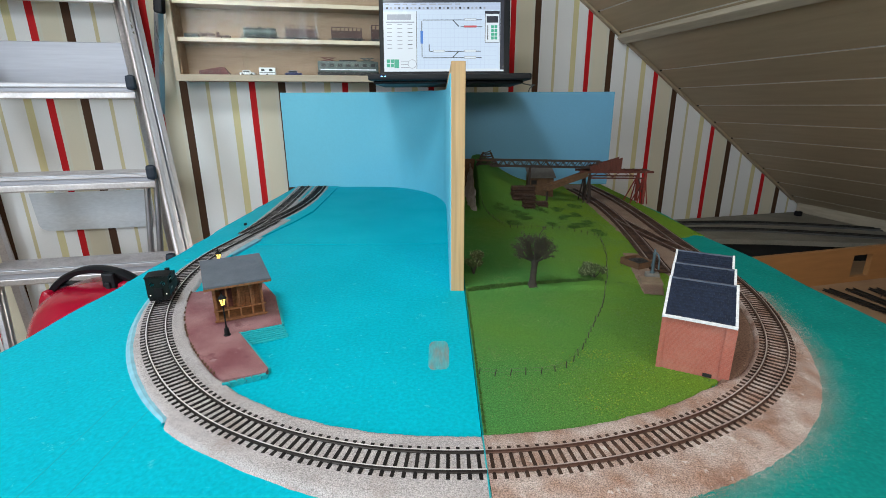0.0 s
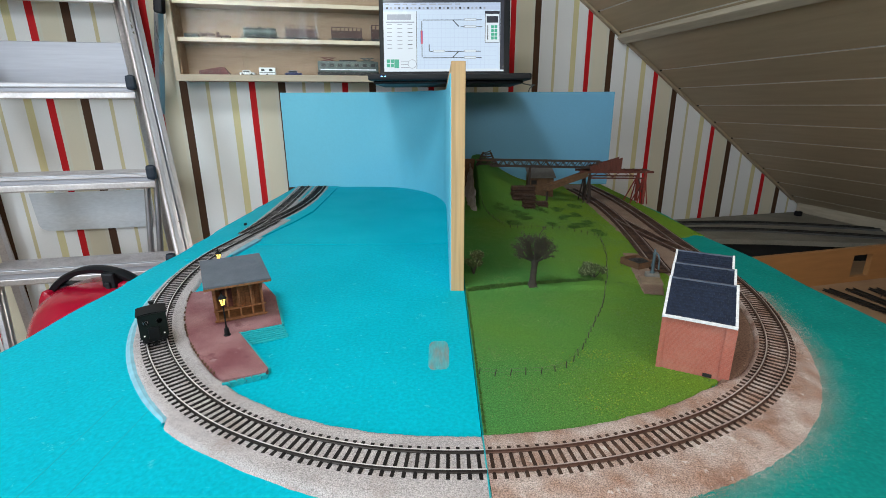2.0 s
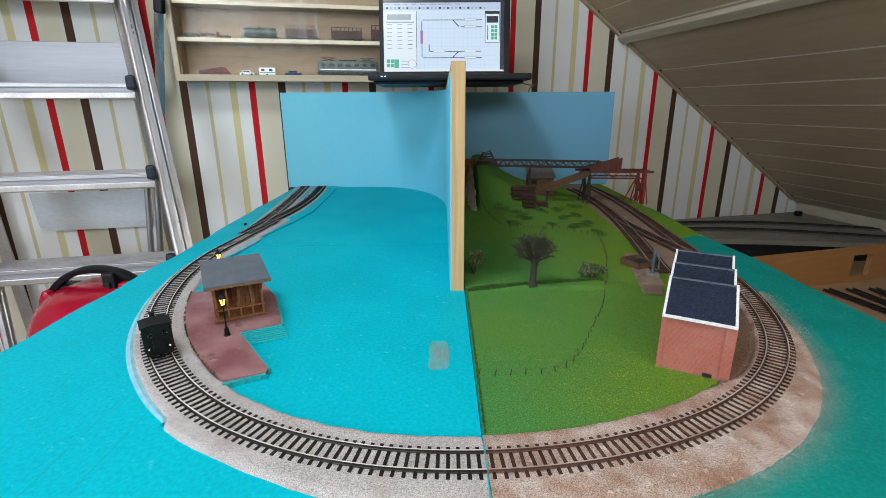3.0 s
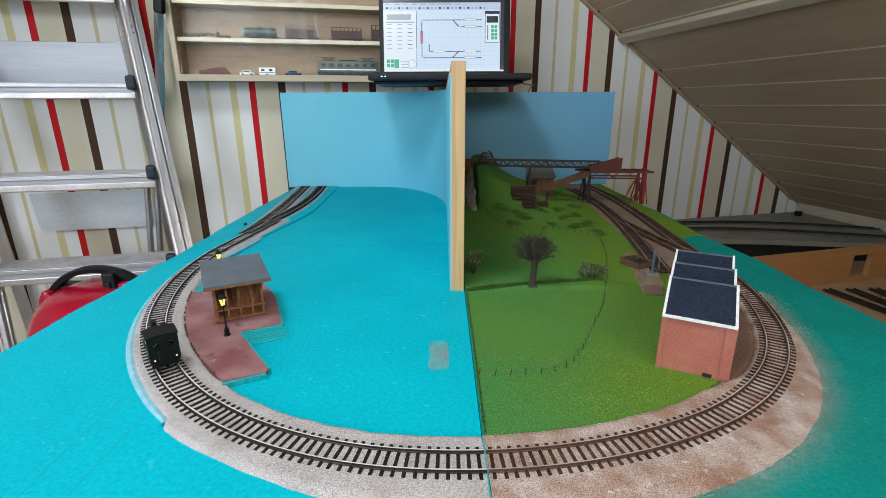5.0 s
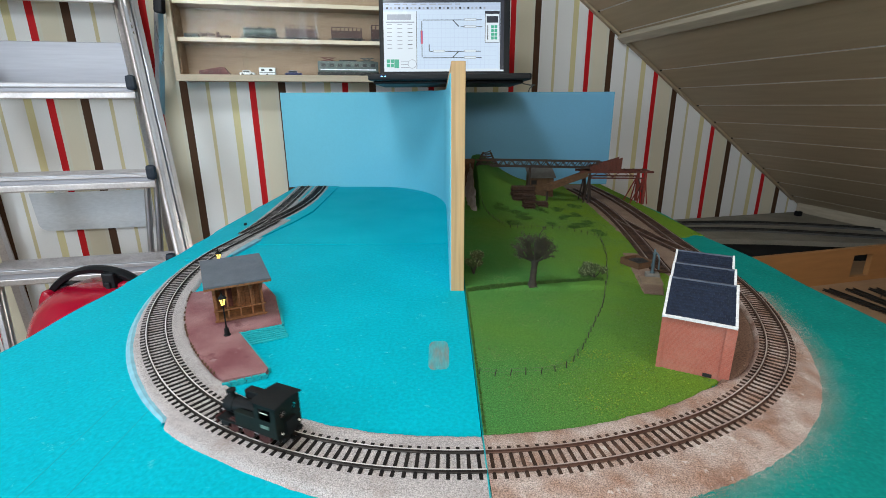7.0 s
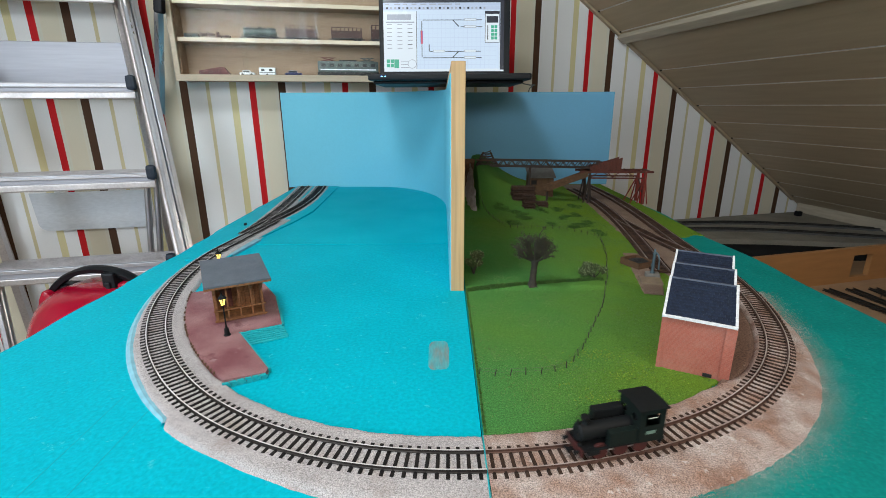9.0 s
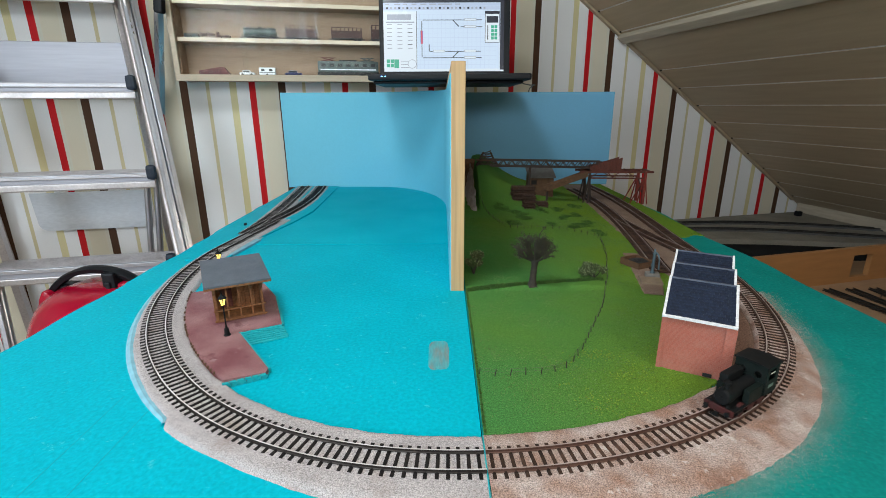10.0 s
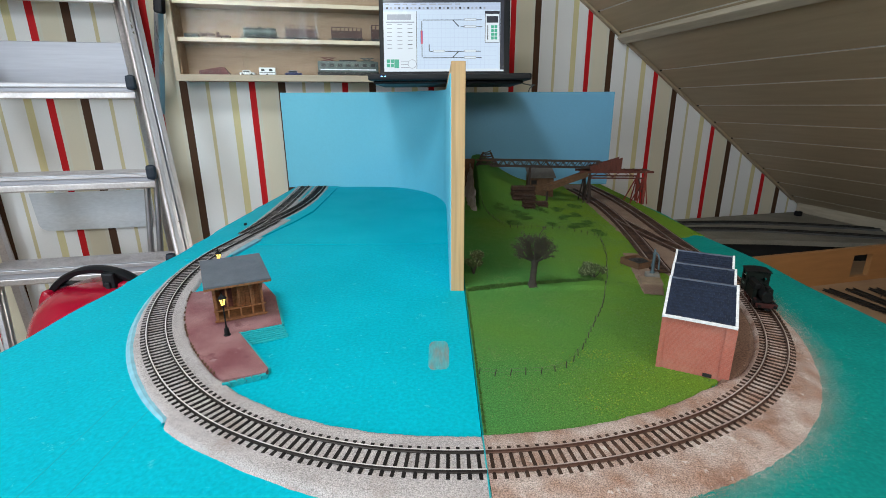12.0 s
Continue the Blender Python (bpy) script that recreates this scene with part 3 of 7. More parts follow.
def engine():
    e = thing("locomotive", "small black and dark green model tank locomotive with red wheels", "locomotive")
    B = bmesh.new
    bm = B()
    bx(bm, 0, 0, 0.0065, 0.066, 0.018, 0.004, bevel=0.0005)
    bx(bm, 0, 0, 0.0095, 0.070, 0.027, 0.0014, bevel=0.0004)
    part("frame", bm, M_BLACK, e)
    for x, nm in ((-0.0355, "front"), (0.0355, "rear")):
        part("buffer_beam", bx(B(), x, 0, 0.0055, 0.0016, 0.027, 0.006, bevel=0.0004), M_RED if x < 0 else M_BLACK, e, "dull red front buffer beam" if x < 0 else "")
        sg = -1 if x < 0 else 1
        for y in (-0.0095, 0.0095):
            bm = B()
            q = pose(x, y, 0.0085, 0, 90 * sg, 0)
            cyl(bm, q, 0.0012, 0.0012, 0.004, 10)
            cyl(bm, q @ pose(0, 0, 0.004), 0.0024, 0.0022, 0.0007, 12)
            part("buffer", bm, M_BLACK, e)
        bm = B()
        bx(bm, x + sg * 0.003, 0, 0.004, 0.007, 0.003, 0.0016)
        bx(bm, x + sg * 0.006, 0, 0.0042, 0.0014, 0.008, 0.0012)
        part("coupling", bm, M_BLACK, e)
    # boiler with smokebox, chimney and dome
    part("boiler", cyl(B(), pose(-0.0315, 0, 0.0188, 0, 90, 0), 0.0069, 0.0069, 0.048, 24), M_BLACK, e, smooth=True)
    bm = cyl(B(), pose(-0.034, 0, 0.0188, 0, 90, 0), 0.0064, 0.0075, 0.0015, 24)
    cyl(bm, pose(-0.0325, 0, 0.0188, 0, 90, 0), 0.0075, 0.0075, 0.010, 24)
    cyl(bm, pose(-0.0348, 0, 0.0188, 0, 90, 0), 0.0012, 0.0016, 0.001, 8)
    part("smokebox", bm, M_BLACK, e, smooth=True)
    bm = cyl(B(), pose(-0.0275, 0, 0.0248), 0.0034, 0.0026, 0.0035, 16)
    cyl(bm, pose(-0.0275, 0, 0.0280), 0.0025, 0.0028, 0.0030, 16)
    cyl(bm, pose(-0.0275, 0, 0.0305), 0.0036, 0.0036, 0.0017, 16)
    part("chimney", bm, M_BLACK, e, smooth=True)
    bm = cyl(B(), pose(-0.0335, 0.0005, 0.0265), 0.0013, 0.001, 0.0032, 10)
    part("headlamp", bm, M_BLACK, e, smooth=True)
    bm = bx(B(), -0.003, 0.0088, 0.0235, 0.028, 0.0085, 0.0085, bevel=0.0012)
    part("sand_box", bm, M_BLACK, e)
    for y, x0, ln in ((-0.0108, 0.0005, 0.025), (0.0108, -0.0025, 0.031)):
        part("side_tank", bx(B(), x0, y, 0.0108, ln, 0.0056, 0.0125, bevel=0.0007), M_GREEN, e)
        part("cylinder", cyl(B(), pose(-0.029, y, 0.0078, 0, 90, 0), 0.0033, 0.0033, 0.009, 14), M_BLACK, e, smooth=True)
        part("connecting_rod", bx(B(), -0.004, y * 1.02, 0.0062, 0.034, 0.0006, 0.0011), M_STEEL, e)
    for y in (-0.0045, 0.0045):
        part("lamp", cyl(B(), pose(-0.0365, y * 1.7, 0.0135, 0, 90, 0), 0.0015, 0.0015, 0.002, 10), M_BLACK, e)
    # cab: four walls with openings
    cx0, cx1, hw, z0, z1 = 0.0135, 0.036, 0.0145, 0.0108, 0.0385
    cab = part("cab", bx(B(), (cx0 + cx1) / 2, 0, z0, cx1 - cx0, hw * 2, 0.0006), M_GREEN, e)
    for y in (-hw, hw):
        bm = bx(B(), (cx0 + cx1) / 2, y, z0, cx1 - cx0, 0.0008, 0.014)
        bx(bm, cx0 + 0.0022, y, z0 + 0.014, 0.0044, 0.0008, z1 - z0 - 0.014)
        bx(bm, cx1 - 0.0026, y, z0 + 0.014, 0.0052, 0.0008, z1 - z0 - 0.014)
        bx(bm, (cx0 + cx1) / 2, y, z1 - 0.0035, cx1 - cx0, 0.0008, 0.0035)
        part("cab_side", bm, M_GREEN, cab)
        sg = 1 if y > 0 else -1
        part("number_plate", bx(B(), cx0 + 0.010, y + sg * 0.0006, z0 + 0.007, 0.0085, 0.0004, 0.0028), M_PLATEGREEN, cab, "pale green plate with an unreadable bar")
        part("window_edge", bx(B(), cx0 + 0.0105, y + sg * 0.0005, z0 + 0.0205, 0.008, 0.0004, 0.0008), M_CREAM, cab)
    for x in (cx0, cx1):
        # an end sheet with two open round-cornered windows
        bm = bx(B(), x, 0, z0, 0.0008, hw * 2, 0.0154)
        bx(bm, x, 0, z0 + 0.0222, 0.0008, hw * 2, z1 - z0 - 0.0222)
        for y, w in ((-0.0125, 0.004), (0, 0.0074), (0.0125, 0.004)):
            bx(bm, x, y, z0 + 0.0154, 0.0008, w, 0.0068)
        for y in (-0.0071, 0.0071):
            for dy in (-1, 1):
                for dz in (-1, 1):
                    beam(bm, (x, y + dy * 0.0038, z0 + 0.0188 + dz * 0.0018), (x, y + dy * 0.0018, z0 + 0.0188 + dz * 0.0038), 0.0007, 0.0016)
        part("cab_end", bm, M_GREEN, cab)
        for y in (-0.0071, 0.0071):
            ring = B()
            sg = 1 if x > 0.02 else -1
            cyl(ring, pose(x + sg * 0.0002, y, z0 + 0.0188, 0, 90 * sg, 0), 0.0034, 0.0030, 0.0006, 16, cap=False)
            pane = cyl(B(), pose(x, y, z0 + 0.0188, 0, 90, 0), 0.0033, 0.0033, 0.0003, 16)
            part("window", pane, M_CABGLASS, cab, "clear round cab window").visible_shadow = False
            part("window_ring", ring, M_BLACK, cab)
    bm = bx(B(), (cx0 + cx1) / 2, 0, z1 - 0.002, cx1 - cx0 - 0.002, hw * 2 - 0.002, 0.0012)
    # curved roof
    n = 9
    prev = None
    bm2 = B()
    for i in range(n + 1):
        a = -1 + 2 * i / n
        y = a * (hw + 0.0016)
        z = z1 + 0.0016 * (1 - a * a)
        ring = [bm2.verts.new(v) for v in ((cx0 - 0.0025, y, z), (cx1 + 0.0022, y, z), (cx1 + 0.0022, y, z + 0.0010), (cx0 - 0.0025, y, z + 0.0010))]
        if prev:
            for k in range(4):
                bm2.faces.new((prev[k], prev[(k + 1) % 4], ring[(k + 1) % 4], ring[k]))
        else:
            bm2.faces.new(ring)
        prev = ring
    bm2.faces.new(prev[::-1])
    part("roof", bm2, M_BLACK, e, smooth=True)
    part("bunker", bm, M_BLACK, e)
    bm = bx(B(), cx1 + 0.0018, 0, z0, 0.003, 0.012, 0.0125, bevel=0.0006)
    part("coal_door", bm, M_BLACK, e)
    for y in (-0.0105, 0.0105):
        lamp = part("tail_lamp", cyl(B(), pose(cx1 + 0.0004, y, 0.0145, 0, 90, 0), 0.0017, 0.0017, 0.0014, 12), M_BLACK, e)
        part("lens", cyl(B(), pose(cx1 + 0.0017, y, 0.0145, 0, 90, 0), 0.0010, 0.0008, 0.0004, 10), M_LAMPGLOW, lamp)
    wheels = []
    squash = Matrix.Diagonal((0.80, 0.78, 0.84, 1))
    for o in e.children_recursive:
        o.data.transform(squash)
    for x in (-0.0145, 0.0, 0.0145):
        bm = B()
        for y in (-0.0079, 0.0079):
            q = pose(0, y - 0.0011, 0, -90, 0, 0)
            cyl(bm, q, WHEEL_R, WHEEL_R, 0.0022, 24)
            cyl(bm, q @ pose(0, 0, -0.0003), 0.0018, 0.0018, 0.0028, 10)
        cyl(bm, pose(0, -0.008, 0, -90, 0, 0), 0.001, 0.001, 0.016, 8)
        bx(bm, 0.0028, 0.0093, -0.0006, 0.0012, 0.0006, 0.0012)
        w = part("wheel", bm, M_RED, e, "red spoked driving wheels on one axle", m=pose(x, 0, WHEEL_R))
        wheels.append((w, (x, 0, WHEEL_R)))
    return e, wheels


ENGINE, WHEELS = engine()


# ---- grassed scene ----
M_TRUNK = surf("grey_bark", (0.050, 0.042, 0.031), (0.026, 0.022, 0.017), rough=0.9, big=200, fine=700, bump=0.6)
M_LEAF = surf("dark_foliage", (0.028, 0.031, 0.016), (0.058, 0.048, 0.030), rough=0.9, big=120, fine=600, grain=0.4)
M_LEAF2 = surf("bright_foliage", (0.14, 0.24, 0.065), (0.085, 0.175, 0.045), rough=0.9, big=8, fine=600, grain=0.5)
M_TUFT = surf("dark_turf", (0.036, 0.100, 0.016), (0.06, 0.13, 0.018), rough=0.95, big=60, fine=600, grain=0.5)
M_TURF_Y = surf("yellow_turf", (0.22, 0.29, 0.03), (0.14, 0.23, 0.02), rough=0.95, big=60, fine=600, grain=0.5)
M_POST = surf("dark_post", (0.03, 0.025, 0.02), rough=0.9)
M_WIRE = surf("wire", (0.10, 0.11, 0.08), rough=0.5, metal=0.5)


def smooth(a, b, x):
    t = max(0.0, min(1.0, (x - a) / (b - a)))
    return t * t * (3 - 2 * t)


def ground_z(x, y):
    z = -0.0056
    z += 0.080 * math.exp(-((x - 0.098) / 0.072) ** 2) * smooth(0.96, 1.24, y) * (1 - smooth(0.97, 1.03, y) * smooth(0.085, 0.075, x))
    z += 0.014 * math.exp(-((x - 0.20) / 0.09) ** 2) * smooth(0.95, 1.15, y)
    z += 0.0035 * smooth(0.551, 0.562, y) * smooth(0.24, 0.19, x)
    return z


TRACK_PTS = np.array([track_at(-0.1 + 0.002 * i)[:3] for i in range(361)])


def track_side(x, y):
    """Distance from the track's middle, positive outside the loop."""
    d = np.hypot(TRACK_PTS[:, 0] - x, TRACK_PTS[:, 1] - y)
    i = int(d.argmin())
    px, py, h = TRACK_PTS[i]
    return float(d[i]) * (1 if (x - px) * math.sin(h) - (y - py) * math.cos(h) > 0 else -1)


def grass_here(x, y):
    if y > 0.80 + 0.02 * noise.noise((x * 30, 0, 5)):
        return True
    return track_side(x, y) < -0.0190 - 0.0060 * smooth(0.03, 0.16, x) + 0.002 * noise.noise((x * 90, y * 90, 2))


def grass():
    st = 0.0022
    nx, ny = int((RIGHT_X - 0.004 - JOINT_X) / st), int((1.386 - 0.268) / st)
    verts, faces, idx = [], [], {}
    keep = np.zeros((nx + 1, ny + 1), bool)
    for i in range(nx + 1):
        for j in range(ny + 1):
            x, y = JOINT_X + 0.0012 + i * st, 0.268 + j * st
            keep[i, j] = grass_here(x, y)
    for i in range(nx + 1):
        for j in range(ny + 1):
            if keep[i, j]:
                x, y = JOINT_X + 0.0012 + i * st, 0.268 + j * st
                r = random.random
                idx[i, j] = len(verts)
                edge = keep[max(i - 1, 0), j] and keep[min(i + 1, nx), j] and keep[i, max(j - 1, 0)] and keep[i, min(j + 1, ny)]
                verts.append((x + (r() - 0.5) * 0.0012 if i else x, y + (r() - 0.5) * 0.0012, (ground_z(x, y) + (r() - 0.5) * 0.0006 + 0.0004 * noise.noise((x * 60, y * 60, 0))) if edge else -0.0072))
    for i in range(nx):
        for j in range(ny):
            q = [(i, j), (i + 1, j), (i + 1, j + 1), (i, j + 1)]
            if all(keep[a] for a in q):
                faces.append([idx[a] for a in q])
    me = bpy.data.meshes.new("grass")
    me.from_pydata(verts, [], faces)
    me.materials.append(M_GRASS)
    tagged(new("grass", me), "green scatter-grass meadow rising to a low hill", "grass", kind="stuff")


grass()


def tufts(name, label, mat, spots, n, size, flat=0.6):
    """Many small turf clumps, each a bent three-sided blade group, round the given spots (x, y, radius)."""
    verts, faces = [], []
    rnd = random.Random(len(verts) + n)
    for k in range(n):
        x0, y0, rr = spots[rnd.randrange(len(spots))]
        a, d = rnd.random() * math.tau, rr * math.sqrt(rnd.random())
        x, y = x0 + d * math.cos(a), y0 + d * math.sin(a)
        if x < JOINT_X + 0.002 or x > RIGHT_X - 0.003:
            continue
        z = ground_z(x, y)
        s = size * rnd.uniform(0.5, 1.3)
        for b in range(3):
            t = rnd.random() * math.tau
            c, si = math.cos(t), math.sin(t)
            i = len(verts)
            verts += [(x - c * s * 0.5, y - si * s * 0.5, z - 0.0003), (x + c * s * 0.5, y + si * s * 0.5, z - 0.0003), (x + rnd.uniform(-1, 1) * s * 0.6, y + rnd.uniform(-1, 1) * s * 0.6, z + s * flat * rnd.uniform(0.6, 1.3))]
            faces.append((i, i + 1, i + 2))
    me = bpy.data.meshes.new(name)
    me.from_pydata(verts, [], faces)
    me.materials.append(mat)
    return tagged(new(name, me), label, "turf", kind="stuff")


def meadow_fields():
    rnd = random.Random(3)
    spots = []
    for _ in range(420):
        x, y = rnd.uniform(0.03, 0.36), rnd.uniform(0.29, 1.3)
        if y < 0.8 and track_side(x, y) > -0.03:
            continue
        spots.append((x, y, 0.02))
    tufts("turf", "short green turf fibres over the meadow", M_LEAF2, spots, 30000, 0.0013, 0.45)
    near = [(x, y, 0.012) for x, y in ((0.10 + 0.15 * rnd.random(), 0.30 + 0.10 * rnd.random()) for _ in range(110)) if track_side(x, y) < -0.036]
    tufts("turf", "yellow-green turf along the track's inside", M_TURF_Y, near, 1500, 0.0014, 0.4)
    streak = []
    for x, y, n in ((0.17, 0.95, 9), (0.154, 0.968, 7), (0.255, 0.891, 6), (0.281, 0.898, 6), (0.252, 0.957, 4), (0.257, 1.013, 4), (0.282, 0.974, 4), (0.299, 1.053, 4), (0.208, 0.884, 3), (0.288, 0.832, 4), (0.128, 1.01, 5), (0.214, 1.01, 4), (0.14, 0.90, 6)):
        for k in range(n):
            streak.append((x + rnd.uniform(-1, 1) * 0.0042 * n ** 0.5, y + rnd.uniform(-1, 1) * 0.009 * n ** 0.5, 0.010))
    tufts("turf", "dark green tufts on the hill foot", M_TUFT, streak, 5200, 0.0022, 0.5)
    tufts("turf", "dark turf along the terrace edge", M_TUFT, [(0.030 + 0.0035 * i, 0.553 + 0.0006 * i, 0.0035) for i in range(52)], 1500, 0.0026, 0.9)


meadow_fields()


def meadow_edge_shade():
    """Ragged dark tufts draw the shadow line where turf meets ballast and board joint."""
    spots = []
    for i in range(150):
        x, y, _ = track_at(0.062 + 0.0014 * i)
        o = 0.0188 + 0.0060 * smooth(0.03, 0.16, x)
        p = off(0.062 + 0.0014 * i, -o)
        spots.append((p.x, p.y, 0.0009))
    spots += [(JOINT_X + 0.0026, 0.282 + 0.0018 * i, 0.0010) for i in range(150)]
    tufts("turf", "ragged dark tufts drawing the turf's shadow line along ballast and board joint", M_TUFT, spots, 2600, 0.0016, 0.5)


meadow_edge_shade()


def fence():
    f = thing("fence", "low wire fence on dark little posts round the meadow", "fence")
    line = [(0.031, 0.360), (0.044, 0.357), (0.088, 0.360), (0.102, 0.365), (0.114, 0.3735), (0.1245, 0.390), (0.136, 0.408), (0.1605, 0.456), (0.183, 0.500), (0.2167, 0.585), (0.2506, 0.689), (0.272, 0.785), (0.268, 0.808),
            (0.246, 0.834), (0.221, 0.850), (0.18, 0.852), (0.145, 0.846), (0.1309, 0.852), (0.117, 0.864), (0.1095, 0.894), (0.0964, 0.965), (0.089, 1.01), (0.083, 1.09)]
    pts = [Vector((*p, 0)) for p in line]
    bm = bmesh.new()
    cyl(bm, pose(0, 0, -0.002), 0.0005, 0.0004, 0.0086, 6)
    post = mesh_of(bm, "post", M_POST)
    spots, carry = [], 0.0
    for a, b in zip(pts, pts[1:]):
        d = (b - a).length
        s = carry
        while s < d:
            p = a.lerp(b, s / d)
            p.z = ground_z(p.x, p.y)
            spots.append(p)
            s += 0.0135
        carry = s - d
    tops = []
    rnd = random.Random(5)
    for p in spots:
        part("post", post, None, f, m=pose(p.x, p.y, p.z, rnd.uniform(-9, 9), rnd.uniform(-9, 9), 0))
    for h in (0.0035, 0.0065):
        part("wire", tube(bmesh.new(), [p + Vector((0, 0, h)) for p in spots], 0.00012, 4), M_WIRE, f)


fence()


def leaf_cloud(rnd, centres, n, size):
    verts, faces = [], []
    for _ in range(n):
        c, r = centres[rnd.randrange(len(centres))]
        p = Vector((rnd.gauss(0, 1), rnd.gauss(0, 1), rnd.gauss(0, 0.8)))
        p = c + p.normalized() * r * rnd.random() ** 0.5
        m = Euler((rnd.random() * 6, rnd.random() * 6, rnd.random() * 6)).to_matrix()
        s = size * rnd.uniform(0.6, 1.4)
        i = len(verts)
        verts += [p + m @ Vector(v) for v in ((-s, 0, 0), (0, -s * 0.6, 0.2 * s), (s, 0, 0), (0, s * 0.6, 0.2 * s))]
        faces.append((i, i + 1, i + 2, i + 3))
    me = bpy.data.meshes.new("leaves")
    me.from_pydata(verts, [], faces)
    return me


def tree():
    rnd = random.Random(11)
    x0, y0 = 0.1135, 0.563
    t = thing("tree", "small pollarded model tree with grey trunk and dense twiggy crown", "tree", pose(x0, y0, ground_z(x0, y0)))
    bm = bmesh.new()
    tube(bm, [(0, 0, -0.002), (0.0004, 0, 0.002), (0.0006, 0, 0.012), (0.0016, 0, 0.026), (0.0022, 0, 0.0345)], [0.0068, 0.0049, 0.0041, 0.0040, 0.0050], 12)
    for k in range(5):
        a = k * 1.26 + 0.4
        tube(bm, [(0.002 * math.cos(a), 0.002 * math.sin(a), 0.005), (0.0052 * math.cos(a), 0.0052 * math.sin(a), 0.001), (0.0085 * math.cos(a), 0.0085 * math.sin(a), -0.0012)], [0.0022, 0.0015, 0.0006], 6)
    part("trunk", bm, M_TRUNK, t, smooth=True)
    tips = []
    for i in range(26):
        a = i * 2.39996 + rnd.uniform(-0.25, 0.25)
        out = math.sqrt((i + 0.6) / 26)
        reach, up = 0.0275 * out * rnd.uniform(0.75, 1.05), 0.033 * math.sqrt(max(0.05, 1 - 0.85 * out * out)) * rnd.uniform(0.8, 1.1)
        b = Vector((0.002, 0, 0.031))
        e = b + Vector((math.cos(a) * reach, math.sin(a) * reach * 0.8, up))
        mid = b.lerp(e, 0.5) + Vector((math.cos(a) * 0.003, math.sin(a) * 0.003, -0.001 + rnd.uniform(-1, 1) * 0.002))
        bm = tube(bmesh.new(), [b, b.lerp(mid, 0.5), mid, e], [0.0018, 0.0013, 0.0010, 0.0004], 6)
        for _ in range(9):
            f = mid.lerp(e, rnd.uniform(-0.3, 1.0))
            d = (e - b).normalized() * 0.005 + Vector((rnd.uniform(-1, 1), rnd.uniform(-1, 1), rnd.uniform(-0.3, 1))) * 0.0055
            g = f + d
            tube(bm, [f, f.lerp(g, 0.5) + Vector((0, 0, 0.0004)), g], [0.0005, 0.0004, 0.0002], 4)
            tips.append((g, 0.0030))
        part("limb", bm, M_TRUNK, t, smooth=True)
        tips.append((e, 0.0032))
    me = leaf_cloud(rnd, tips, 5200, 0.00075)
    me.materials.append(M_LEAF)
    tagged(part("crown", me, None, t), kind="stuff")


tree()


M_BUSH = surf("shrub_leaf", (0.045, 0.095, 0.022), (0.075, 0.060, 0.030), rough=0.9, big=70, fine=600, grain=0.5)
M_BUSH_PALE = surf("pale_shrub_leaf", (0.36, 0.40, 0.22), (0.22, 0.30, 0.12), rough=0.9, big=200)


def bush(x, y, w, h, n, label):
    rnd = random.Random(int(x * 1000))
    b = thing("bush", label, "bush", pose(x, y, ground_z(x, y)))
    cs, bm = [], bmesh.new()
    for i in range(9):
        p = Vector((rnd.uniform(-w, w) * 0.4, rnd.uniform(-w, w) * 0.25, rnd.uniform(0.35, 0.8) * h))
        cs.append((p, min(w, h) * 0.26))
        tube(bm, [(0, 0, -0.001), p * 0.6 + Vector((0, 0, 0.001)), p], [0.0008, 0.0006, 0.0004], 5)
    part("stems", bm, M_TRUNK, b)
    me = leaf_cloud(rnd, cs, n, 0.0011)
    me.materials.append(M_BUSH)
    tagged(part("leaves", me, None, b), kind="stuff")
    me = leaf_cloud(rnd, [(c + Vector((0, -0.001, 0.0012)), r * 1.12) for c, r in cs], n // 5, 0.0009)
    me.materials.append(M_BUSH_PALE)
    tagged(part("pale_leaves", me, None, b, "pale leaf tips"), kind="stuff")


bush(0.201, 0.590, 0.042, 0.023, 2200, "low leafy shrub with pale speckled leaves at the field corner")
bush(0.0415, 0.605, 0.024, 0.040, 2200, "tall narrow leafy shrub against the divider board")

